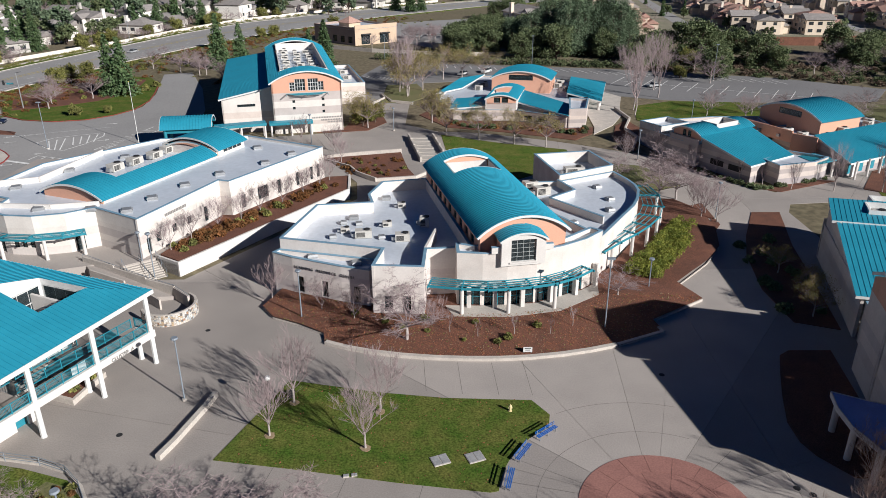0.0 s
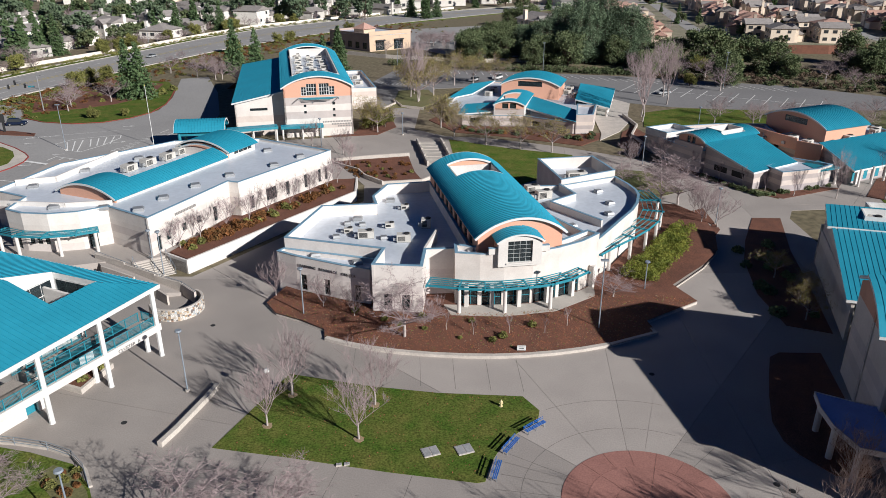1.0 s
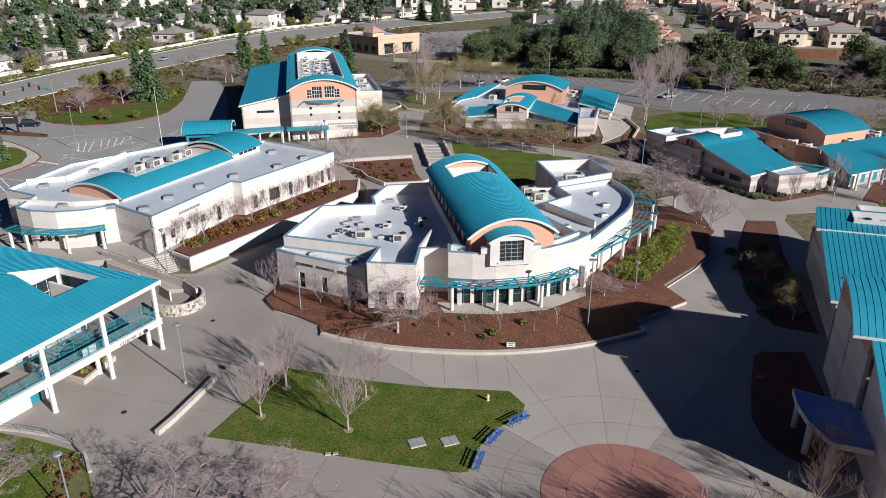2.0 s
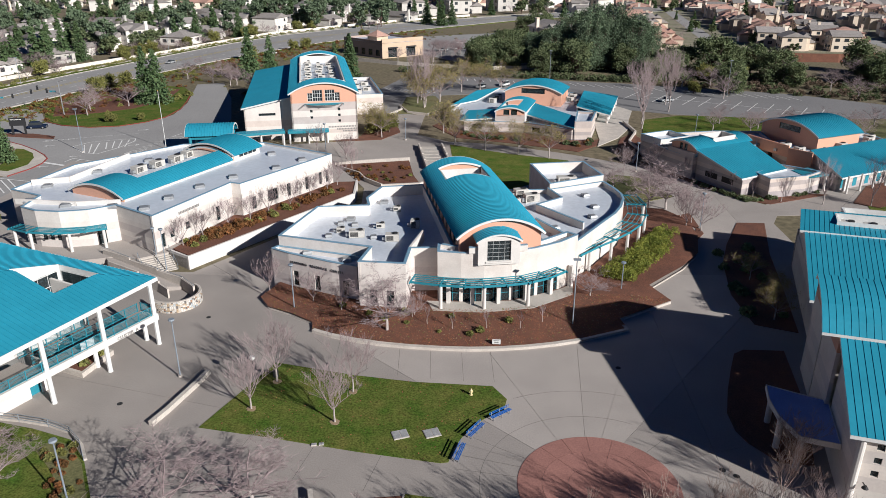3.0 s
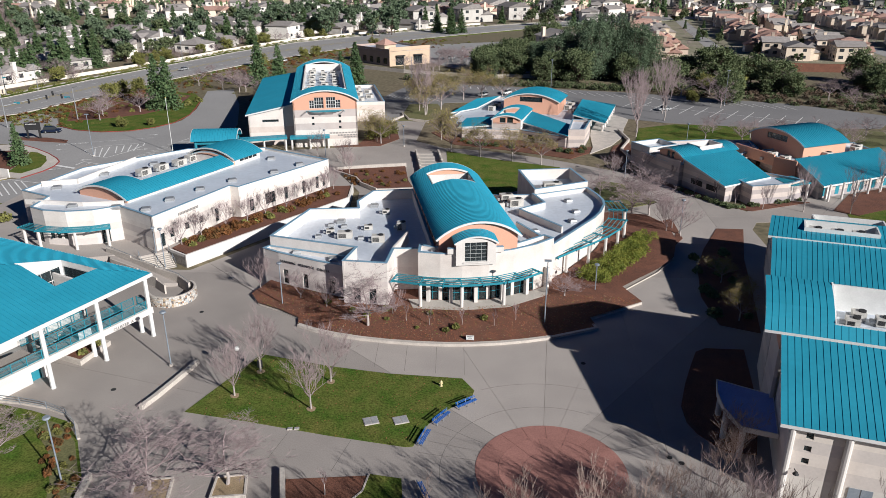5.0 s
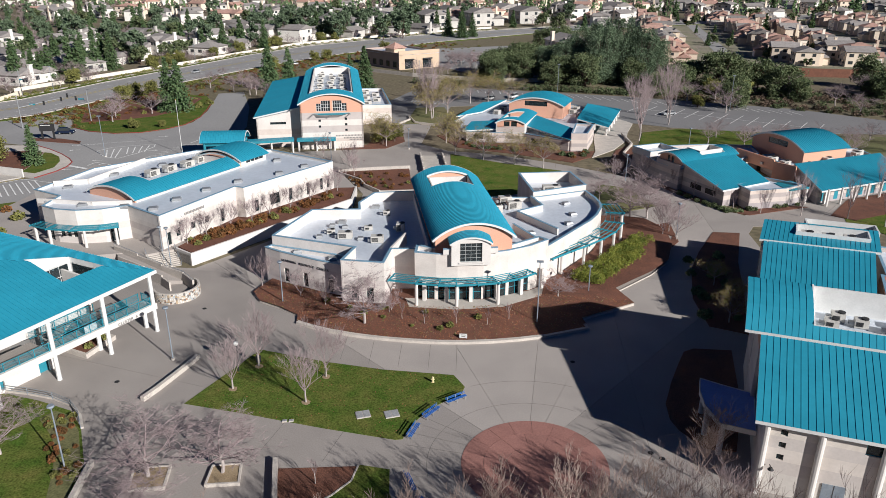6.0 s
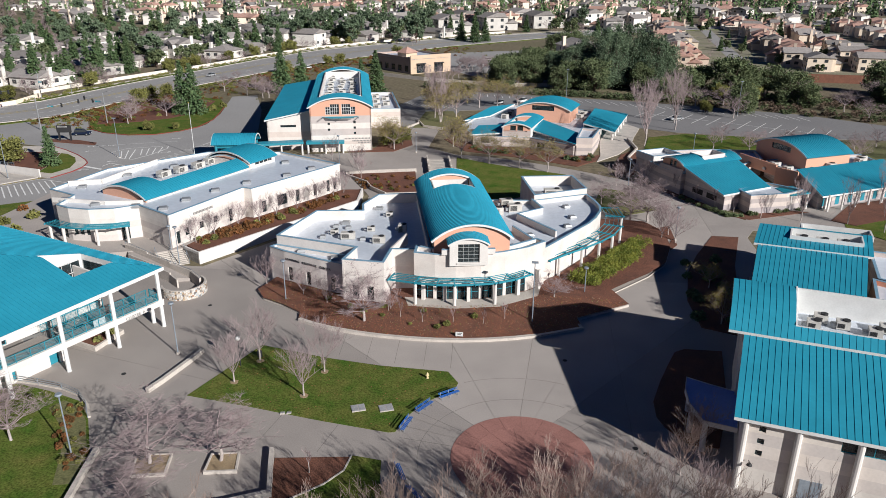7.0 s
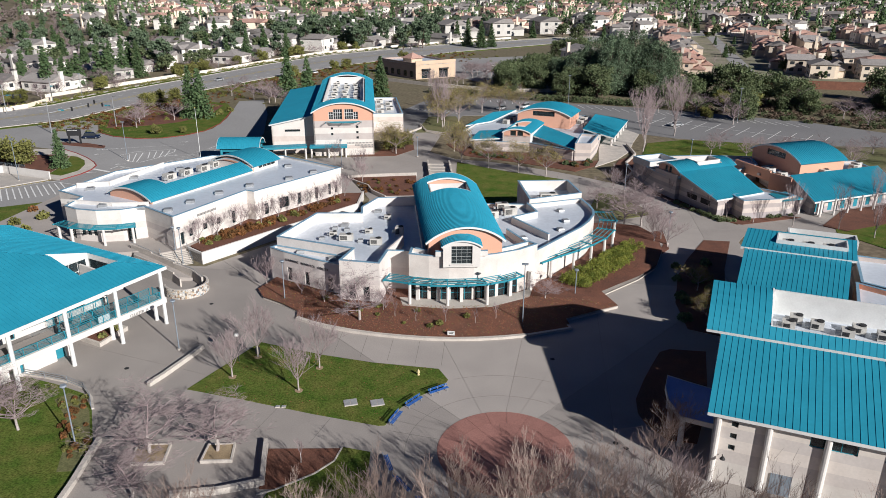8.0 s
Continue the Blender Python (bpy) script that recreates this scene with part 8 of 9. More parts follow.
for x0 in (117, 198, 274, 350):
    sheet("road", [(x0 - 4, 346), (x0 + 4, 346), (x0 + 40.8, 640), (x0 + 32.8, 640)], M_ASPH, "pale residential street", "road", 0.06)
# grey-roofed houses west of the road
for r in range(8):
    for k in range(9):
        x = -180 - 19.0 * k + r * 24 + rng.uniform(-3, 3)
        y = 262 + 1.2 * k + r * 34 + rng.uniform(-4, 4)
        edge = np.interp(y, [q[1] for q in ROAD_F], [q[0] for q in ROAD_F]) - 22
        if x > edge or (x < -0.85 * y):
            continue
        house(7 + rng.randrange(3), x, y, rng.choice((1.2, 2.8, -0.4, 4.3)) + rng.uniform(-0.2, 0.2), 1.3, r < 4)
# apartments along the far side of the road
for x, y, r in ((-78, 520, 0.5), (-48, 546, 0.5), (-16, 572, 0.5), (20, 600, 0.5), (60, 640, 0.6), (-90, 570, 0.5), (-40, 600, 0.5), (4, 640, 0.5), (-110, 500, 0.4), (100, 676, 0.6), (-128, 560, 0.5)):
    house(7, x, y, r + 1.57, 1.7, True)


def merged(name, items, mats_, label, category):
    """Joins many placed meshes into one object of kind stuff. items: (mesh, slot, matrix)."""
    vs, fs, mi, base = [], [], [], 0
    for me, slot, m in items:
        co = np.empty(len(me.vertices) * 3, dtype=np.float32)
        me.vertices.foreach_get("co", co)
        a = np.array(m)
        co = co.reshape(-1, 3) @ a[:3, :3].T + a[:3, 3]
        vs.append(co)
        for p in me.polygons:
            fs.append([i + base for i in p.vertices])
            mi.append(slot)
        base += len(co)
    me = bpy.data.meshes.new(name)
    me.from_pydata(np.concatenate(vs).tolist(), [], fs)
    for m in mats_:
        me.materials.append(m)
    me.polygons.foreach_set("material_index", mi)
    return tagged(new(name, me), label, category, kind="stuff")


far = []
for k in range(420):
    y = rng.uniform(560, 1250)
    x = rng.uniform(-0.72 * y, 0.72 * y)
    if 120 < x < 0.5 * y and y < 640:
        continue
    ms = HOUSES[rng.randrange(10)]
    m = pose(x, y, gz(x, y), rz=rng.uniform(0, 360)) @ Matrix.Scale(1.35, 4)
    dark = rng.random() < 0.45
    far += [(ms[0], 0 if dark else 1, m), (ms[1], 2 if dark else 3, m), (ms[4], 0, m)] + [(w, 4, m) for w in ms[2][:8]]
merged("far_houses", far, (M_HWALL, M_HWALLW, M_TILE, M_SHING, M_HWIN), "far quarters of tan and pale houses", "houses")


# roadside garden walls and the wooden fence
def long_wall(name, pts, h, material, label, t=0.25):
    bm = B()
    strip(bm, pts, t, -0.2, h)
    return solo(name, bm, material, label, "garden wall", kind="structure")


long_wall("garden_wall", [(-168, 246), (-157.6, 277), (-147.6, 305), (-138, 329), (-128, 366), (-112, 414), (-62, 484), (-4, 542)], 1.3, M_HCREAM, "long cream garden wall along the road")
M_FENCE = mat("red-brown fence boards", (0.20, 0.09, 0.055), (0.15, 0.07, 0.045), rough=0.9, scale=0.8, grain=0.2)
long_wall("wooden_fence", [(113, 320), (132, 318), (153, 316), (186, 322), (230, 330)], 3.4, M_FENCE, "red-brown wooden board fence")
long_wall("garden_wall", [(-182, 209), (-169.6, 212.8), (-162.6, 216.5), (-159.6, 224.4), (-161.0, 240.0)], 1.5, M_HWALL, "tan estate entrance wall")
M_YELB = mat("pale peach stucco", (0.62, 0.48, 0.34), (0.56, 0.43, 0.30), rough=0.88, scale=0.3, grain=0.05)
M_BRN = mat("brown stucco", (0.42, 0.33, 0.28), (0.37, 0.29, 0.25), rough=0.88, scale=0.3, grain=0.05)


def shop():
    ob = thing("shop_building", "pale peach commercial building with brown side and corner tower", "building", (-38, 340, 1.4))
    z0 = 0.8
    a, b, c, d = (-56.4, 337.0), (-36.6, 318.6), (-20.0, 331.6), (-39.6, 352.0)
    bm = B()
    ops = [(3.0, 7.4, 1.6, 5.6), (12.2, 16.8, 1.6, 5.6)]
    wall_run(bm, b, c, 0.4, z0, 9.4, ops)
    part("wall", bm, M_YELB, ob, "pale peach stucco wall")
    for o in ops:
        window(ob, b, c, o, 4, 2, depth=0.25)
        bm = B()
        p = Vector(b) + (Vector(c) - Vector(b)).normalized() * o[0]
        q = Vector(b) + (Vector(c) - Vector(b)).normalized() * o[1]
        obox(bm, p, q, -1.0, 0.0, 5.4, 5.9)
        part("awning", bm, M_DARK, ob, "dark awning")
    bm = B()
    ops2 = [(2.5 + 5.0 * k, 5.2 + 5.0 * k, 2.2, 4.8) for k in range(5)]
    wall_run(bm, a, b, 0.4, z0, 8.6, ops2)
    wall_run(bm, d, a, 0.4, z0, 8.6)
    wall_run(bm, c, d, 0.4, z0, 8.6)
    part("wall", bm, M_BRN, ob, "brown stucco wall")
    for o in ops2:
        window(ob, a, b, o, 3, 1, depth=0.25)
    bm = B()
    prism(bm, [a, b, c, d], 7.6, 7.8)
    part("roof", bm, M_ROOF, ob)
    bm = B()
    box(bm, -3.2, -3.2, 8.0, 3.2, 3.2, 9.8, pose(-40.0, 330.0, 0, rz=-42))
    part("tower", bm, M_YELB, ob)
    bm = B()
    roof_prism(bm, -3.2, -3.2, 3.2, 3.2, 9.8, 2.4, True, 0.7)
    bm.transform(pose(-40.0, 330.0, 0, rz=-42))
    part("tower_roof", bm, M_TILE, ob, "hipped brown tile roof")


shop()
sheet("car_park", [(-18, 330), (6, 296), (60, 322), (60, 380), (20, 430), (-40, 400), (-38, 354)], M_ASPH, "asphalt car park of the shops", "car park", 0.05)
long_wall("low_wall", [(-48, 312), (-28, 300), (6, 288), (28, 292)], 1.4, M_KERB, "long pale retaining wall above the car park")
house(3, 40, 368, 0.4, 1.6, True)

# ---- woods and street trees of the far quarters ----
rng = random.Random(77)
for k in range(40):
    t = rng.uniform(0, 6.5)
    i = int(t)
    p = Vector(ROAD_F[i]).lerp(Vector(ROAD_F[i + 1]), t - i)
    pick(rng.choice(("broad", "broad", "olive")), 2, p.x - rng.uniform(6, 12), p.y + rng.uniform(2, 6), rng.uniform(0.8, 1.2))
for k in range(20):
    t = rng.uniform(2, 7.5)
    i = int(t)
    p = Vector(ROAD_N[i]).lerp(Vector(ROAD_N[i + 1]), t - i)
    pick(rng.choice(("broad", "olive", "shrub")), 2, p.x + rng.uniform(5, 12), p.y - rng.uniform(2, 6), rng.uniform(0.8, 1.2))
for x, y, s in ((-204, 268, 1.3), (-168, 302, 1.15), (-163, 306, 1.2), (-172, 298, 1.0), (-140, 378, 1.2), (-126, 402, 1.1), (-20, 470, 1.3), (-14, 478, 1.1), (-30, 480, 1.2)):
    pick("conifer", 3, x, y, s)
FAR = []
for i in range(3):
    FAR.append(("oak", leafy_tree(300 + i, 10, 2.0, 5.0, 18, 50, 0.55)))
    FAR.append(("con", conifer(310 + i, 13, 2.9, 14, 0.5)))
    t_, c_, tw_ = bare_tree(320 + i, 8.0, 2.0, 0.18, 0.85, 0.5, 5, 2, ends=(5, 7))
    FAR.append(("bare", (t_, c_)))
    FAR.append(("euc", leafy_tree(330 + i, 17, 3.0, 5.0, 22, 60, 0.6)))
items = []


def far_tree(kinds, x, y, s):
    kind = rng.choice(kinds)
    k, (t, c) = rng.choice([f for f in FAR if f[0] == kind])
    m = pose(x, y, gz(x, y), rz=rng.uniform(0, 360)) @ Matrix.Scale(s, 4)
    items.append((t, 0 if k != "bare" else 1, m))
    items.append((c, {"oak": 2, "con": 3, "bare": 1, "euc": 4}[k], m))


for k in range(540):
    y = rng.uniform(262, 640)
    x = rng.uniform(-0.8 * y, np.interp(y, [q[1] for q in ROAD_F], [q[0] for q in ROAD_F]) - 24)
    far_tree(("con", "bare", "bare", "bare", "bare", "oak", "bare", "bare", "euc") if y > 320 else ("bare", "con", "bare", "bare"), x, y, rng.uniform(0.7, 1.25))
for k in range(90):
    y = rng.uniform(350, 640)
    far_tree(("con", "oak", "bare", "bare"), rng.uniform(90, 0.72 * y), y, rng.uniform(0.4, 0.7))
for k in range(45):
    far_tree(("euc", "oak", "euc", "bare"), rng.uniform(-165, -55) + 0, rng.uniform(430, 560), rng.uniform(0.8, 1.2))
for k in range(64):
    y = rng.uniform(520, 760)
    far_tree(("con", "bare", "oak"), rng.uniform(-0.3 * y, 0.5 * y), y, rng.uniform(0.9, 1.4))
merged("far_trees", items, (M_TRUNK, M_TWIG, M_OAK, M_CON, M_EUC), "mixed garden and street trees of the far quarters", "trees")


def scrub(name, n, area, material, label, seed, r=(0.5, 1.2)):
    """Low ground cover of many small shrubs over a plan, one object. area: a function of the random source that gives x and y."""
    g = random.Random(seed)
    sm = [shrub_mesh(400 + seed * 5 + i, 1.0, 85, 0.17) for i in range(3)]
    its = []
    for k in range(n):
        x, y = area(g)
        s = g.uniform(*r)
        its.append((g.choice(sm), 0, pose(x, y, gz(x, y) - 0.05, rz=g.uniform(0, 360)) @ Matrix.Diagonal((s, s, s * 0.8, 1))))
    return merged(name, its, (material,), label, "shrubs")


def verge(g):
    t = g.uniform(1.5, 7.0)
    i = int(t)
    p = Vector(ROAD_N[i]).lerp(Vector(ROAD_N[i + 1]), t - i)
    w = abs(g.gauss(0, 14)) + 3
    return p.x + w * 0.9, p.y - w * 0.4


def farverge(g):
    t = g.uniform(0.5, 8.0)
    i = int(t)
    p = Vector(ROAD_F[i]).lerp(Vector(ROAD_F[i + 1]), t - i)
    w = g.uniform(5, 10)
    return p.x - w * 0.9 + 2.0, p.y + w * 0.4


def lot_edge(g):
    x = g.uniform(62, 190)
    return x, max(222, 262 - (x - 56) * 0.5) + g.uniform(2, 46)


scrub("ground_cover", 420, verge, M_RUST, "russet shrubs on the road verge", 1)
scrub("ground_cover", 420, verge, M_SHRUB, "olive shrubs on the road verge", 2)
scrub("ground_cover", 480, farverge, M_SHRUB, "olive shrubs along the garden wall", 3)
scrub("ground_cover", 300, lot_edge, M_OAK, "dark scrub behind the car park", 4, (0.8, 2.0))
scrub("ground_cover", 260, lot_edge, M_THICK, "grey-brown bare scrub behind the car park", 5, (0.8, 2.0))
scrub("ground_cover", 120, lambda g: (g.uniform(-72, -44), g.uniform(232, 300)), M_RUST, "russet shrubs behind the hall", 6, (0.6, 1.4))
bm = B()
strip(bm, [(p[0] - 0.8, p[1] + 0.4) for p in ROAD_F], 2.6, -0.1, 0.14)
strip(bm, [(p[0] + 4.4, p[1] - 2.0) for p in ROAD_N], 2.8, -0.1, 0.14)
solo("verge", bm, M_LAWN, "green grass strip along the road", "grass verge", kind="structure")


def woods(name, n, x0, x1, y0, y1, material, label, size, seed, h=(5, 11), conif=0.3):
    """Far tree cover: clumps of leaf patches over trunks, one object."""
    r = random.Random(seed)
    verts, faces = [], []
    for k in range(n):
        y = r.uniform(y0, y1)
        x = r.uniform(max(x0, -0.8 * y), min(x1, 0.8 * y))
        hh = r.uniform(*h)
        z = gz(x, y)
        con = r.random() < conif
        w = hh * (0.2 if con else 0.5)
        for j in range(24):
            f = r.random()
            rad = w * ((1 - f) if con else math.sqrt(max(0, 1 - (2 * f - 0.9) ** 2)) if abs(2 * f - 0.9) < 1 else 0.2)
            a = r.uniform(0, 6.283)
            c = Vector((x + math.cos(a) * rad * r.uniform(0.5, 1), y + math.sin(a) * rad * r.uniform(0.5, 1), z + 0.8 + hh * f * 0.95))
            u = Vector((r.gauss(0, 1), r.gauss(0, 1), r.gauss(0, 0.8))).normalized() * size * r.uniform(0.6, 1.2)
            v = u.orthogonal().normalized() * size * r.uniform(0.5, 0.9)
            b = len(verts)
            verts += [c - u - v * 0.5, c + u * 0.3 - v, c + u + v * 0.5, c - u * 0.3 + v]
            faces.append((b, b + 1, b + 2, b + 3))
    me = bpy.data.meshes.new(name)
    me.from_pydata([tuple(v) for v in verts], [], faces)
    return tagged(part_mesh(name, me, material), label, "trees", kind="stuff")


M_MAUVE = mat("bare far twigs", (0.16, 0.125, 0.11), (0.12, 0.10, 0.085), rough=0.9, scale=0.02, grain=0.3)
woods("far_trees", 500, -600, 700, 640, 1000, M_CON, "dark conifers among far houses", 1.3, 1, (7, 15), 0.8)
woods("far_trees", 600, -700, 800, 640, 1100, M_MAUVE, "grey-brown bare trees among far houses", 1.4, 2, (5, 9), 0.0)
woods("far_trees", 900, -900, 1000, 900, 1600, M_CON, "far dark tree cover", 2.4, 3, (8, 16), 0.5)
woods("far_trees", 900, -1400, 1500, 1300, 3000, M_OAK, "far tree cover near the horizon", 5.0, 4, (9, 18), 0.2)


def far_town():
    r = random.Random(8)
    for k in range(90):
        y = r.uniform(1300, 3600)
        x = r.uniform(-0.75 * y, 0.75 * y)
        w, d, h = r.uniform(15, 60), r.uniform(15, 40), r.uniform(6, 14)
        bm = B()
        m = pose(x, y, 1.2, rz=r.uniform(0, 180))
        box(bm, -w / 2, -d / 2, -0.4, w / 2, d / 2, h, m)
        ob = thing("far_building", "long low pale building far off in the town", "building", (x, y, 1.2), "far town buildings")
        part("wall", bm, r.choice((M_WHITE, M_HWALL, M_HWALLW)), ob)
        bm = B()
        box(bm, -w / 2 - 0.3, -d / 2 - 0.3, h, w / 2 + 0.3, d / 2 + 0.3, h + 0.6, m)
        part("roof", bm, r.choice((M_ROOF, M_SHING, M_TILE)), ob)
        for j in range(3):
            bm = B()
            box(bm, -w * 0.45, -d / 2 - 0.2, 1.5 + j * h / 3.2, w * 0.45, -d / 2 - 0.02, 1.5 + j * h / 3.2 + 1.3, m)
            part("window", bm, M_HWIN, ob)


far_town()


def hills():
    bm = B()
    n = 60
    rows2 = []
    for j in range(8):
        row = []
        for i in range(n + 1):
            a = -0.9 + 1.8 * i / n
            d = 3200 + 190 * j
            x, y = math.sin(a) * d, math.cos(a) * d
            f = math.sin(min(1, j / 7) * math.pi / 2)
            z = 1.0 + f * (10 + 46 * max(0, noise.noise((x * 0.0007, y * 0.0007, 3.0)) + 0.35 + 0.35 * math.tanh(x / 900)))
            row.append(bm.verts.new((x, y, z)))
        rows2.append(row)
    for r0, r1 in zip(rows2, rows2[1:]):
        for i in range(n):
            bm.faces.new((r0[i], r0[i + 1], r1[i + 1], r1[i]))
    solo("hills", bm, mat("far grass hills", (0.20, 0.19, 0.12), (0.14, 0.15, 0.09), scale=0.002, fine=0.02, rough=1.0, bump=0.0, grain=0.2), "low grassy hills on the horizon", "hills", kind="structure", smooth=True)


hills()

# ---- street furniture, vehicles and small things ----


def lamp_post(x, y, h=6.9, z=None, head="disc"):
    z = gz(x, y) if z is None else z
    ob = thing("lamp_post", "tall grey lamp post with a flat round head" if head == "disc" else "tall pole with a box floodlight", "lamp post", (x, y, z), "lamp posts")
    bm = B()
    tube(bm, (x, y, z - 0.1), (x, y, z + 0.25), 0.24, 0.24, 10)
    part("footing", bm, M_KERB, ob)
    bm = B()
    tube(bm, (x, y, z + 0.2), (x, y, z + h), 0.085, 0.065, 8)
    part("pole", bm, M_POST, ob)
    bm = B()
    if head == "disc":
        tube(bm, (x, y, z + h - 0.05), (x, y, z + h + 0.2), 0.10, 0.34, 12)
        tube(bm, (x, y, z + h + 0.2), (x, y, z + h + 0.36), 0.36, 0.30, 12)
    else:
        box(bm, x - 0.45, y - 0.2, z + h, x + 0.45, y + 0.2, z + h + 0.18)
    part("head", bm, M_POST, ob)
    return ob


for x, y, h in ((-25.7, 69.1, 6.9), (-26.8, 48.0, 7.0), (26.9, 92.8, 4.6), (44.2, 51.2, 2.6), (-39.0, 97.2, 6.4), (-41.4, 99.6, 5.6), (-11.4, 174.0, 5.0), (58.7, 177.4, 6.0), (-16.9, 85.6, 6.4), (44.6, 119.0, 6.0), (-28.2, 160.4, 7.0), (40.0, 152.0, 6.0)):
    lamp_post(x, y, h)
for x, y, h in ((19.2, 82.8, 9.3), (-20.0, 262.0, 11.0), (30.0, 258.0, 11.0), (84.0, 236.0, 11.0), (-85.0, 160.0, 10.0), (-101.0, 140.0, 10.0)):
    lamp_post(x, y, h, head="box")


def globe_lamp(x, y):
    ob = thing("globe_lamp", "dark post with a white globe beside the lawn", "lamp post", (x, y, 0))
    bm = B()
    tube(bm, (x, y, -0.1), (x, y, 3.6), 0.06, 0.05, 8)
    part("post", bm, M_DARK, ob)
    bm = B()
    bmesh.ops.create_icosphere(bm, subdivisions=2, radius=0.3, matrix=Matrix.Translation((x, y, 3.85)))
    part("globe", bm, M_FASCIA, ob, "white globe", True)


globe_lamp(-16.6, 67.2)


def flag_pole(x, y, h):
    ob = thing("flagpole", "tall slender white flagpole", "flagpole", (x, y, gz(x, y)))
    bm = B()
    tube(bm, (x, y, gz(x, y) - 0.1), (x, y, gz(x, y) + h), 0.08, 0.045, 8)
    part("pole", bm, M_FASCIA, ob)
    bm = B()
    bmesh.ops.create_icosphere(bm, subdivisions=1, radius=0.14, matrix=Matrix.Translation((x, y, gz(x, y) + h)))
    part("finial", bm, M_YEL, ob)


flag_pole(-66.6, 163.2, 13.6)


def bench_table(x, y, ang):
    """Long blue slatted bench with a back, two legs and a table beam."""
    ob = thing("bench", "long blue slatted metal bench with a back", "bench", (x, y, 0), "benches round the circle")
    m = pose(x, y, 0, rz=ang)
    for k in range(3):
        bm = B()
        box(bm, -1.3, -0.22 + k * 0.15, 0.44, 1.3, -0.12 + k * 0.15, 0.47, m)
        part("slat", bm, M_BLUE, ob)
    for k in range(2):
        bm = B()
        box(bm, -1.3, 0.27 + 0.03 * k, 0.58 + k * 0.15, 1.3, 0.295 + 0.03 * k, 0.66 + k * 0.15, m)
        part("slat", bm, M_BLUE, ob)
    for s in (-1.05, 0.0, 1.05):
        bm = B()
        box(bm, s - 0.03, -0.2, 0, s + 0.03, -0.14, 0.44, m)
        box(bm, s - 0.03, -0.2, 0.40, s + 0.03, 0.26, 0.438, m)
        box(bm, s - 0.03, 0.22, 0, s + 0.03, 0.268, 0.86, m)
        part("leg", bm, M_METAL, ob, "grey steel leg")


for a in (130, 148.0, 166, 205, 222, 240):
    c = CC + Vector((math.cos(radians(a)), math.sin(radians(a)))) * 12.0
    bench_table(c.x, c.y, a - 90)


def hydrant(x, y):
    ob = thing("fire_hydrant", "small pale yellow fire hydrant on the lawn edge", "fire hydrant", (x, y, 0))
    paint = mat("hydrant paint", (0.70, 0.60, 0.32), rough=0.5)
    bm = B()
    tube(bm, (x, y, 0), (x, y, 0.08), 0.2, 0.2, 12)
    tube(bm, (x, y, 0.08), (x, y, 0.62), 0.13, 0.12, 12)
    tube(bm, (x, y, 0.55), (x, y, 0.62), 0.17, 0.17, 12)
    part("barrel", bm, paint, ob)
    bm = B()
    tube(bm, (x, y, 0.62), (x, y, 0.76), 0.15, 0.06, 12)
    tube(bm, (x, y, 0.76), (x, y, 0.84), 0.04, 0.04, 6)
    part("bonnet", bm, paint, ob)
    for s in (-1, 1):
        bm = B()
        tube(bm, (x, y, 0.42), (x + s * 0.2, y, 0.42), 0.075, 0.075, 10)
        part("nozzle", bm, paint, ob)


hydrant(6.8, 67.2)


def cover(x, y, ang, w=1.55, d=1.35):
    ob = thing("vault_cover", "pale steel utility cover set in the lawn", "utility cover", (x, y, 0.05), "utility covers")
    m = pose(x, y, 0, rz=ang)
    bm = B()
    box(bm, -w / 2, -d / 2, 0.0, w / 2, d / 2, 0.12, m)
    part("frame", bm, M_KERB, ob)
    for s in (-1, 1):
        bm = B()
        box(bm, s * w / 4 - w * 0.22, -d * 0.44, 0.12, s * w / 4 + w * 0.22, d * 0.44, 0.15, m)
        part("lid", bm, M_PLATE, ob)


cover(0.0, 59.9, 22)
cover(3.1, 60.3, 22)
for x, y in ((-8.1, 57.9), (-7.4, 58.0)):
    cover(x, y, 10, 0.5, 0.35)


def lawn_sign(x, y, z):
    ob = thing("notice_board", "small white sign on a low stand in the bed", "sign", (x, y, z))
    bm = B()
    box(bm, x - 0.5, y - 0.03, z + 0.15, x + 0.5, y + 0.03, z + 0.75)
    part("panel", bm, M_FASCIA, ob)
    bm = B()
    for k, wd in enumerate((0.7, 0.5)):
        box(bm, x - wd / 2, y - 0.045, z + 0.56 - 0.2 * k, x + wd / 2, y - 0.034, z + 0.64 - 0.2 * k)
    part("lettering", bm, M_LETTER, ob)
    for s in (-0.4, 0.4):
        bm = B()
        box(bm, x + s - 0.03, y - 0.03, z - 0.1, x + s + 0.03, y + 0.03, z + 0.15)
        part("leg", bm, M_METAL, ob)


lawn_sign(9.6, 77.6, 0.25)


def bin_(x, y, z=0.0):
    ob = thing("litter_bin", "dark round litter bin", "litter bin", (x, y, z), "litter bins")
    bm = B()
    tube(bm, (x, y, z), (x, y, z + 0.8), 0.3, 0.33, 12)
    part("body", bm, M_DARK, ob)
    bm = B()
    tube(bm, (x, y, z + 0.8), (x, y, z + 0.95), 0.34, 0.2, 12)
    part("lid", bm, M_DARK, ob)


bin_(-19.4, 48.2, 0.25)
bin_(-15.0, 69.6)


def drain(x, y):
    bm = B()
    tube(bm, (x, y, -0.04), (x, y, 0.015), 0.3, 0.3, 14)
    solo("manhole_cover", bm, M_DARK, "small round dark drain cover in the paving", "manhole cover", "manhole covers")


for x, y in ((-30.0, 63.6), (30.0, 56.4), (31.0, 55.6), (-27.6, 83.2), (23.4, 73.6)):
    drain(x, y)


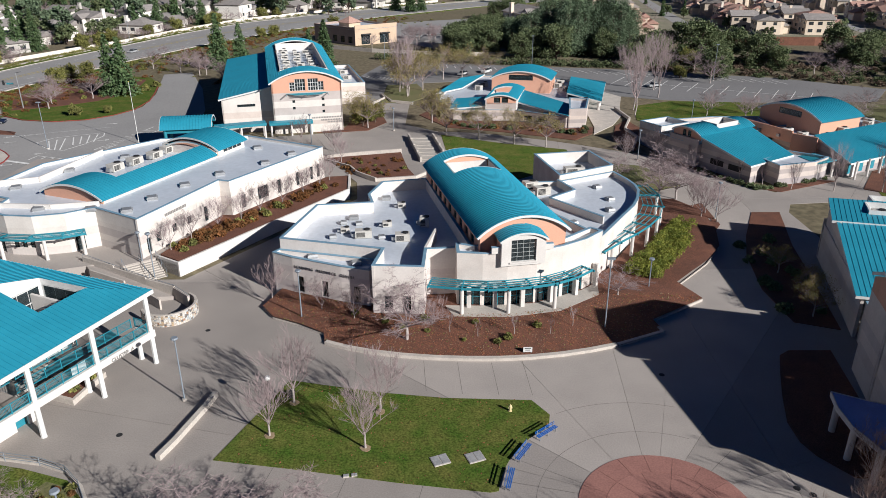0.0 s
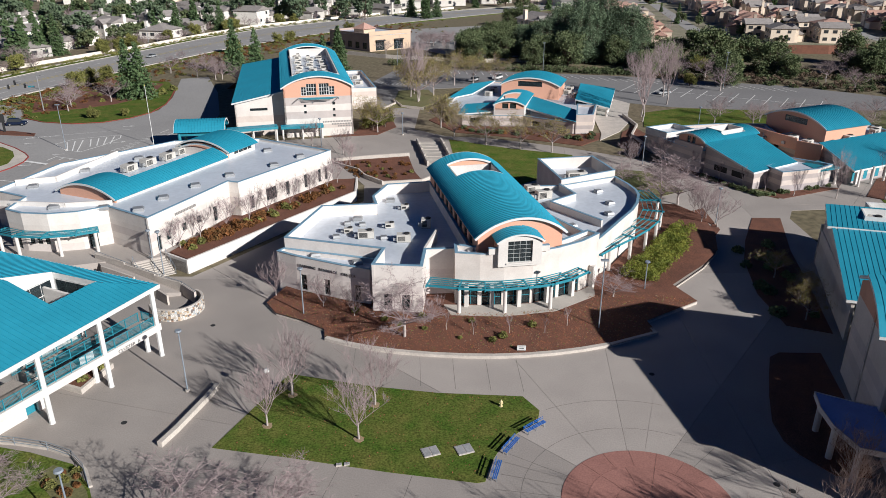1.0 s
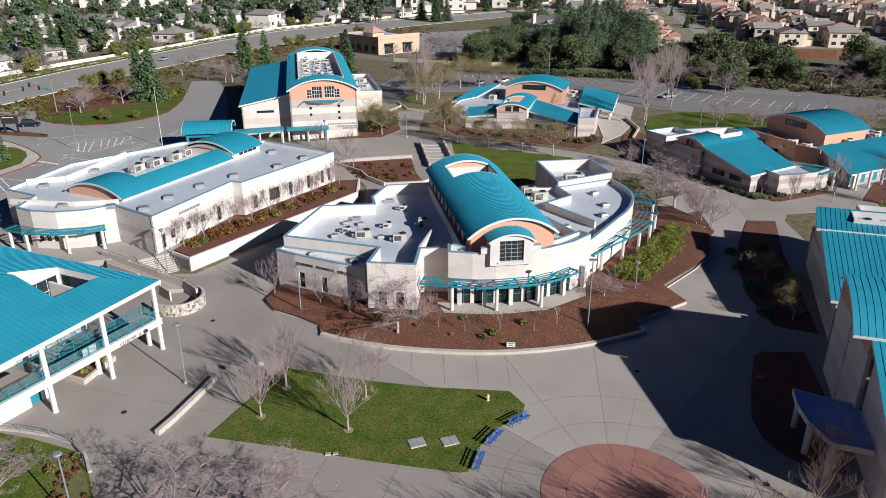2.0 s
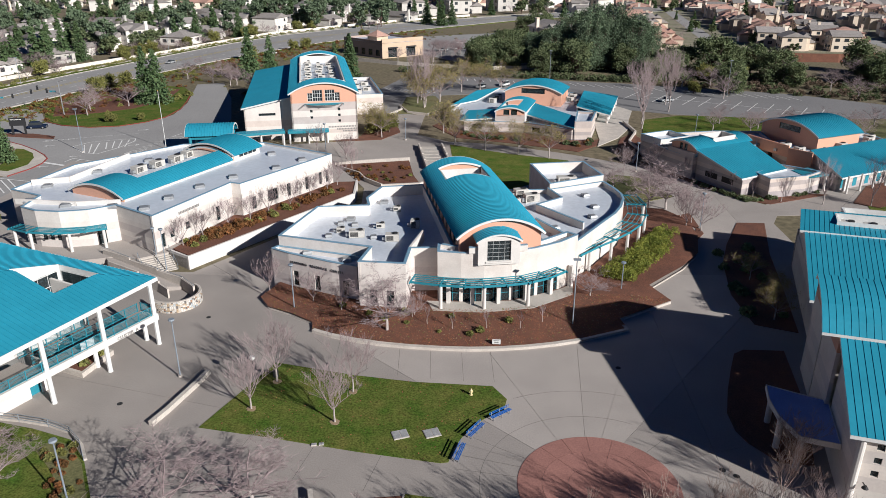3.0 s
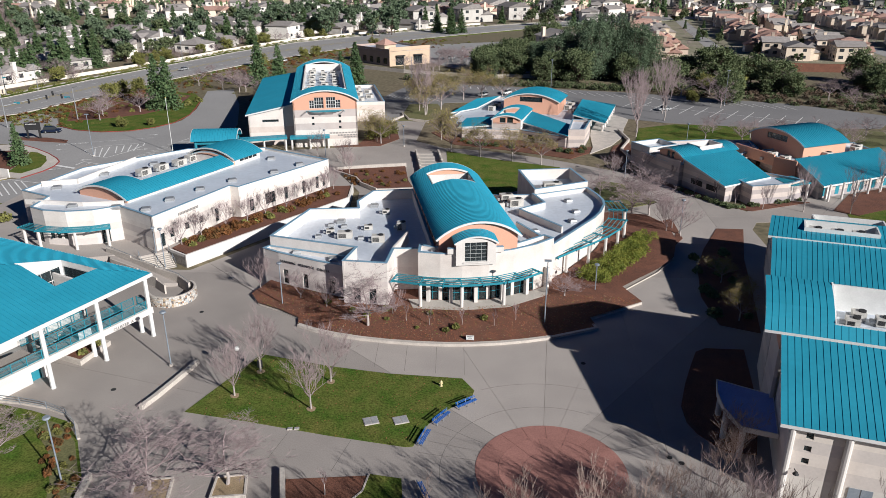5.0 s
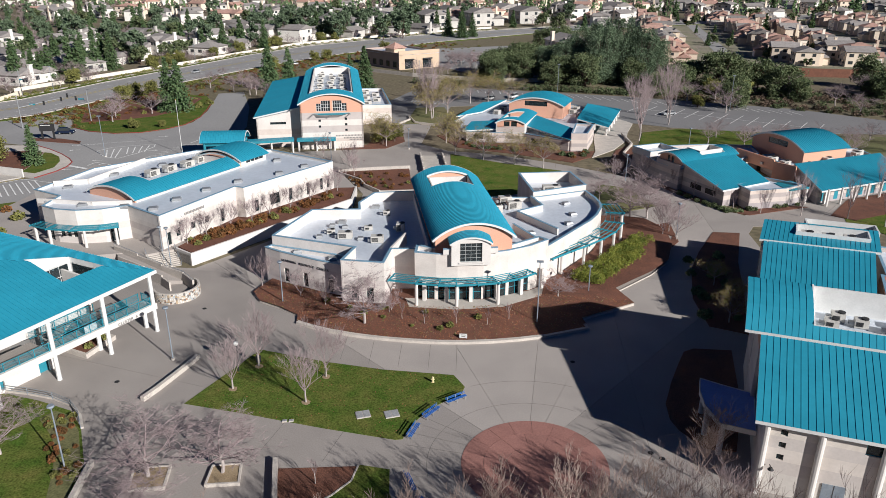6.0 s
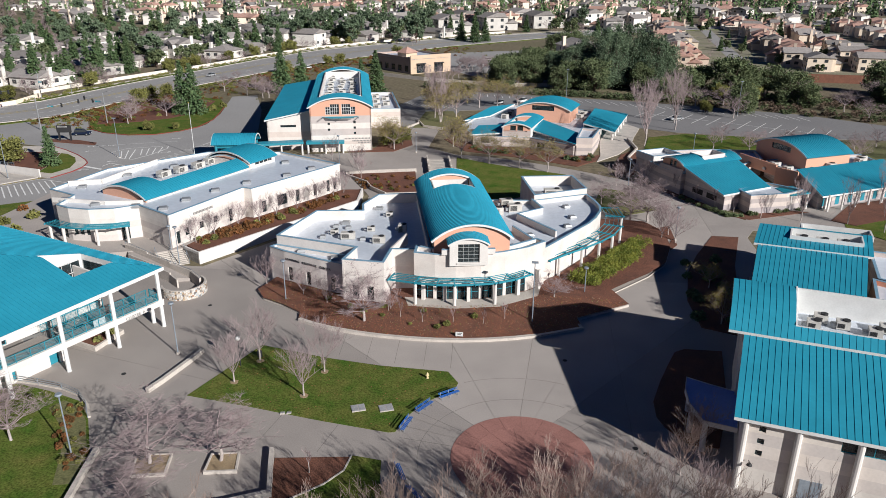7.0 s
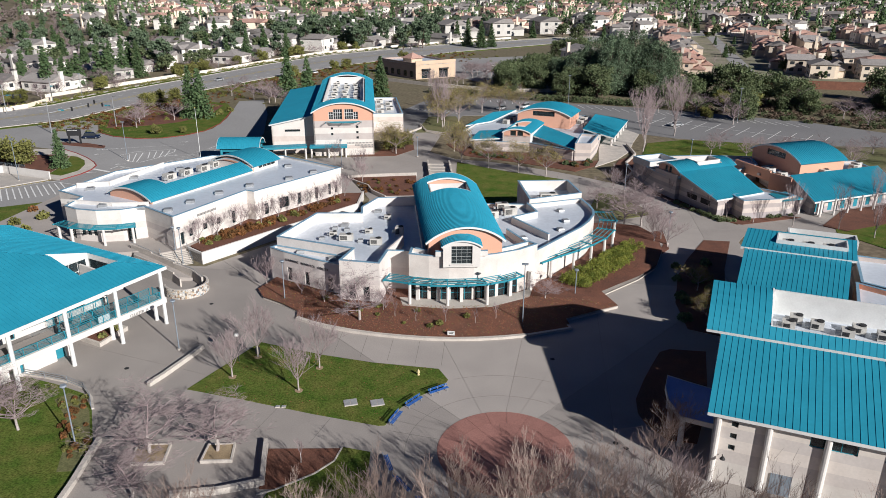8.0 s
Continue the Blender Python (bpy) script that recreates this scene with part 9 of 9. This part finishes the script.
def car(x, y, ang, k=0, big=False):
    paint = M_CARS[k]
    nm = ("navy blue", "white", "silver", "black", "red")[k]
    z = gz(x, y) + 0.06
    ob = thing("car", nm + (" sport utility car" if big else " saloon car") + " parked on asphalt", "car", (x, y, z), "parked cars")
    m = pose(x, y, z, rz=ang)
    hb, hr = (0.95, 1.75) if big else (0.82, 1.42)
    prof = [(-2.3, 0.32), (-2.3, hb - 0.08), (-2.1, hb), (-0.95, hb + 0.04), (2.05, hb), (2.28, hb - 0.15), (2.3, 0.32)]
    bm = B()
    lo = [bm.verts.new(m @ Vector((px, -0.88, pz))) for px, pz in prof]
    hi = [bm.verts.new(m @ Vector((px, 0.88, pz))) for px, pz in prof]
    bm.faces.new(lo)
    bm.faces.new(hi[::-1])
    for i in range(len(prof)):
        j = (i + 1) % len(prof)
        bm.faces.new((lo[j], lo[i], hi[i], hi[j]))
    bmesh.ops.recalc_face_normals(bm, faces=bm.faces)
    bmesh.ops.bevel(bm, geom=bm.edges[:], offset=0.06, segments=2, affect='EDGES')
    part("body", bm, paint, ob)
    cab = [(-1.15, hb + 0.02), (-0.45, hr - 0.05), (1.2 if not big else 1.7, hr - 0.06), (1.95 if not big else 2.15, hb + 0.02)]
    bm = B()
    lo = [bm.verts.new(m @ Vector((px, -0.80 if i in (0, 3) else -0.66, pz))) for i, (px, pz) in enumerate(cab)]
    hi = [bm.verts.new(m @ Vector((px, 0.80 if i in (0, 3) else 0.66, pz))) for i, (px, pz) in enumerate(cab)]
    bm.faces.new(lo)
    bm.faces.new(hi[::-1])
    for i in range(4):
        j = (i + 1) % 4
        bm.faces.new((lo[j], lo[i], hi[i], hi[j]))
    bmesh.ops.recalc_face_normals(bm, faces=bm.faces)
    part("glasshouse", bm, M_HWIN, ob, "dark car windows")
    bm = B()
    box(bm, cab[1][0] - 0.05, -0.67, hr - 0.06, cab[2][0] + 0.05, 0.67, hr, m)
    part("roof", bm, paint, ob)
    for px in (-1.45, 1.4):
        for s in (-1, 1):
            bm = B()
            tube(bm, m @ Vector((px, s * 0.70, 0.33)), m @ Vector((px, s * 0.90, 0.33)), 0.34, 0.34, 14)
            wh = part("wheel", bm, M_TYRE, ob)
            bm = B()
            tube(bm, m @ Vector((px, s * 0.90, 0.33)), m @ Vector((px, s * 0.912, 0.33)), 0.2, 0.2, 10)
            part("rim", bm, M_METAL, wh)
    for px, mt, nm2 in ((-2.31, M_FASCIA, "headlight"), (2.31, M_RED, "tail_light")):
        for s in (-0.62, 0.62):
            bm = B()
            box(bm, px - 0.02, s - 0.18, 0.6, px + 0.02, s + 0.18, 0.74, m)
            part(nm2, bm, mt, ob)
    return ob


for x, y, a, k, big in ((-108.4, 181.6, 190, 0, True), (6.4, 248.0, 60, 1, False), (14.3, 252.0, 60, 1, True), (63.1, 226.6, 25, 2, False), (108, 330, 40, 1, False), (60, 408, 30, 3, False),
                        (-6, 352, 30, 1, False), (0, 358, 30, 2, False), (6, 364, 30, 3, False), (14, 372, 30, 4, False), (20, 378, 30, 1, True), (-12, 346, 30, 2, False), (28, 386, 30, 2, False),
                        (-88, 330, 60, 1, False), (-122, 300, 75, 2, False), (95, 372, 0, 1, True), (-146, 330, 70, 3, False)):
    car(x, y, a, k, big)


def box_truck(x, y, ang):
    z = gz(x, y) + 0.06
    ob = thing("box_truck", "white box lorry parked behind the hedge", "truck", (x, y, z))
    m = pose(x, y, z, rz=ang)
    bm = B()
    box(bm, -1.6, -1.2, 0.9, 4.4, 1.2, 3.6, m)
    bmesh.ops.bevel(bm, geom=bm.edges[:], offset=0.05, segments=1, affect='EDGES')
    part("cargo_box", bm, M_FASCIA, ob)
    bm = B()
    box(bm, -3.6, -1.05, 0.5, -1.7, 1.05, 2.4, m)
    bmesh.ops.bevel(bm, geom=bm.edges[:], offset=0.15, segments=2, affect='EDGES')
    part("cab", bm, M_FASCIA, ob)
    bm = B()
    box(bm, -3.64, -0.9, 1.4, -3.58, 0.9, 2.1, m)
    part("windscreen", bm, M_HWIN, ob)
    for px in (-2.7, 2.6):
        for s in (-1, 1):
            bm = B()
            tube(bm, m @ Vector((px, s * 0.8, 0.45)), m @ Vector((px, s * 1.1, 0.45)), 0.45, 0.45, 12)
            part("wheel", bm, M_TYRE, ob)


box_truck(8.4, 296.0, 170)


def traffic_signal(x, y, ang, arm=10.0):
    z = gz(x, y)
    ob = thing("traffic_signal", "grey traffic signal mast with a long arm", "traffic signal", (x, y, z), "traffic signals")
    d = Vector((math.cos(radians(ang)), math.sin(radians(ang)), 0))
    p = Vector((x, y, z))
    bm = B()
    tube(bm, p, p + Vector((0, 0, 9.5)), 0.16, 0.11, 8)
    part("mast", bm, M_METAL, ob)
    bm = B()
    tube(bm, p + Vector((0, 0, 6.0)), p + Vector((0, 0, 7.0)) + d * arm, 0.10, 0.06, 8)
    part("arm", bm, M_METAL, ob)
    bm = B()
    tube(bm, p + Vector((0, 0, 9.4)), p + Vector((0, 0, 10.0)) - d * 3.0, 0.06, 0.05, 6)
    part("lamp_arm", bm, M_METAL, ob)
    for s in (0.55, 0.95):
        q = p + Vector((0, 0, 6.0 + s)) + d * arm * s
        bm = B()
        box(bm, q.x - 0.2, q.y - 0.2, q.z - 0.9, q.x + 0.2, q.y + 0.2, q.z + 0.3)
        sg = part("signal_head", bm, M_DARK, ob)
        for j in range(3):
            bm = B()
            tube(bm, (q.x, q.y - 0.2, q.z - 0.7 + 0.36 * j), (q.x, q.y - 0.24, q.z - 0.7 + 0.36 * j), 0.12, 0.12, 10)
            part("lens", bm, M_HWIN, sg)
    bm = B()
    q = p + Vector((0, 0, 6.3)) + d * arm * 0.3
    box(bm, q.x - 0.9, q.y - 0.03, q.z - 0.2, q.x + 0.9, q.y + 0.03, q.z + 0.25)
    part("name_plate", bm, M_TEALTRIM, ob, "green street name plate")


traffic_signal(-110.6, 198.1, 150, 12)
traffic_signal(-124.6, 186.7, 60, 13)
traffic_signal(-160, 214, -20, 10)
traffic_signal(-158, 236, -40, 9)
for t in (2.4, 4.2, 6.0, 7.4, 8.4):
    i = int(t)
    p = Vector(ROAD_F[i]).lerp(Vector(ROAD_F[i + 1]), t - i)
    lamp_post(p.x - 2.2, p.y + 1.2, 9.0, head="box")


def monument_sign(x, y, ang):
    ob = thing("monument_sign", "dark marquee sign on two posts by the drive", "sign", (x, y, gz(x, y)))
    m = pose(x, y, gz(x, y), rz=ang)
    bm = B()
    box(bm, -1.9, -0.25, 2.4, 1.9, 0.25, 4.3, m)
    part("cabinet", bm, M_DARK, ob)
    bm = B()
    for k in range(9):
        box(bm, -1.5 + 0.3 * k, -0.27, 3.85, -1.3 + 0.3 * k, -0.252, 4.05, m)
    part("lettering", bm, M_FASCIA, ob)
    for s in (-1.5, 1.5):
        bm = B()
        box(bm, s - 0.2, -0.2, -0.1, s + 0.2, 0.2, 2.4, m)
        part("post", bm, M_DARK, ob)


monument_sign(-108.8, 174.3, 10)


def enclosure():
    """Walled yard with a tall gate beside the drive."""
    ob = thing("bin_enclosure", "white walled yard beside the drive", "enclosure", (-100, 140, 0.5))
    for a, b in (((-120.0, 139.0), (-109.7, 146.1)), ((-109.7, 146.1), (-94.9, 142.5))):
        bm = B()
        obox(bm, a, b, 0, 0.3, 0.2, 2.3)
        part("wall", bm, M_WHITE, ob)
    bm = B()
    prism(bm, [(-119.5, 138.0), (-109.7, 145.7), (-95.0, 142.0), (-103.2, 131.4), (-112, 126)], 0.2, 0.62)
    part("floor", bm, M_STEP, ob)


def mesh_fence():
    ob = thing("mesh_fence", "grey steel mesh fence behind the yard", "fence", (-111, 148, 0.5))
    p, q = Vector((-121.0, 150.6)), Vector((-104.5, 147.2))
    for k in range(9):
        c = p.lerp(q, k / 8)
        bm = B()
        tube(bm, (c.x, c.y, 0.3), (c.x, c.y, 2.4), 0.04, 0.04, 6)
        part("post", bm, M_POST, ob)
    for z in (0.7, 1.5, 2.35):
        bm = B()
        tube(bm, (p.x, p.y, z), (q.x, q.y, z), 0.03, 0.03, 5)
        part("rail", bm, M_POST, ob)
    bm = B()
    for k in range(70):
        c = p.lerp(q, k / 69)
        tube(bm, (c.x, c.y, 0.7), (c.x, c.y, 2.35), 0.012, 0.012, 3)
    tagged(part("mesh_wire", bm, M_POST, ob), kind="stuff")


mesh_fence()
enclosure()


def shed(x, y, ang):
    ob = thing("shed", "small white shed beyond the classrooms", "shed", (x, y, gz(x, y)), "sheds")
    m = pose(x, y, gz(x, y), rz=ang)
    bm = B()
    box(bm, -3.5, -2, -0.2, 3.5, 2, 2.7, m)
    part("wall", bm, M_WHITE, ob)
    bm = B()
    roof_prism(bm, -3.5, -2, 3.5, 2, 2.7, 0.8, False, 0.3)
    bm.transform(m)
    part("roof", bm, M_ROOF, ob)
    bm = B()
    box(bm, -0.6, -2.05, 0, 0.6, -1.98, 2.1, m)
    part("door", bm, M_POST, ob)


shed(142, 232, 70)
shed(132, 196, 15)

random.seed(19)
for k in range(22):
    car(-6 + 5.4 * (k % 11) + random.uniform(-0.4, 0.4), 352 + 22 * (k // 11) + 2.2 * (k % 11), 1.9 + random.uniform(-0.05, 0.05), random.randrange(5))

# ---- paving laid panel by panel ----


def paving():
    ob = tagged(new("pavement"), "grey concrete plaza paving laid in large panels", "pavement", kind="structure")
    a, b = Vector((-0.414, -0.911)), Vector((0.911, -0.414))
    left_lines = [(Vector((-31, 76)) + b * (5.6 * k), a) for k in range(-10, 8)] + [(Vector((-31, 76)) + a * (6.2 * k), b) for k in range(-14, 10)]
    ang = [20, 54, 86, 112, 138, 166]
    right_lines = [(CC, Vector((math.cos(radians(k)), math.sin(radians(k))))) for k in ang] + [(Vector((0, y)), Vector((1, 0.05))) for y in (36, 98, 112, 126, 140, 156)] + [(Vector((x, 0)), Vector((0, 1))) for x in (52, 30)]
    edge = (Vector((-21.5, 80)), Vector((0.25, -0.97)))
    pieces = []
    for piece in cut_plan(PLAZA, [edge]):
        c = sum((Vector(p) for p in piece), Vector((0, 0))) / len(piece)
        pieces += cut_plan(piece, left_lines if c.x < -22 else right_lines)
    slabs, small = [], B()
    for p in pieces:
        c = sum((Vector(q) for q in p), Vector((0, 0))) / len(p)
        area = abs(sum(s[0] * t[1] - t[0] * s[1] for s, t in zip(p, p[1:] + p[:1]))) / 2
        q = inset(ccw(p), 0.018)
        if len(slabs) < 290 and area > 3 and -60 < c.x < 52 and c.y < 150:
            bm = B()
            drape(bm, q, 0.0, -0.1)
            slabs.append(part("paving_panel", bm, M_CONC, ob))
        elif area > 0.3:
            drape(small, q, 0.0, -0.1)
    tagged(part("paving_rest", small, M_CONC, ob), kind="stuff")


PLAZA = [(-75, 26), (58, 26), (58, 88), (58, 108), (58, 122), (60, 126), (76, 128), (112, 150), (110, 158), (74, 147), (60, 132), (52, 142), (44, 154), (30, 162), (24, 165),
         (8, 171.6), (-1, 173), (-9, 180), (-9, 204), (-17, 204), (-18, 174), (-40, 168), (-46, 158), (-40, 150), (-22, 150), (-16, 138), (-15, 129), (-35, 97), (-47, 97), (-62, 93), (-75, 93)]
paving()


def paving_joints():
    """Sawn joints of the walk round the lawn and of the rings about the circle."""
    ob = tagged(new("paving_joints"), "dark sawn joints in the concrete plaza", "pavement", kind="structure")
    c = CC + Vector((0.8, -0.9))
    lines = [arc(c.x, c.y, 10.6, 64, 196, 26), arc(c.x, c.y, 15.2, 72, 118, 14)]
    for x in (-9.4, -5.6, -1.9, 1.8, 5.5, 8.9):
        lines.append([(x, 76.0 + 0.012 * (x - 4) ** 2), (x + 0.4, 69.9 + 0.008 * (x - 8) ** 2)])
    for a in (45, 150, 172):
        d = Vector((math.cos(radians(a)), math.sin(radians(a))))
        lines.append([tuple(c + d * 7.25), tuple(c + d * (13.0 if a > 100 else 11.0))])
    for x, y in ((-15.6, 54.0), (-9.0, 52.9), (-2.4, 51.8)):
        lines.append([(x, y), (x + 1.0, y + 5.2)])
    for pts in lines:
        bm = B()
        for p, q in zip(pts, pts[1:]):
            obox(bm, p, q, -0.017, 0.017, -0.05, 0.006)
        part("joint", bm, M_JOINT, ob)


paving_joints()


def brick_circle():
    ob = tagged(new("paving_circle"), "round patch of red stamped concrete paving", "pavement", kind="structure")
    rings = [(0.0, 2.7, 6), (2.73, 5.0, 12), (5.03, 7.2, 18)]
    cc = CC + Vector((0.8, -0.9))
    for r0, r1, n in rings:
        for k in range(n):
            a0, a1 = 360 / n * k + 12, 360 / n * (k + 1) + 12 - 0.25 / max(r1, 1) * 8
            outer = arc(cc.x, cc.y, r1, a0, a1, 5)
            inner = arc(cc.x, cc.y, r0, a1, a0, 5) if r0 > 0.1 else [tuple(cc)]
            bm = B()
            prism(bm, outer + inner, -0.05, 0.035)
            part("wedge", bm, M_BRICKP, ob)


brick_circle()
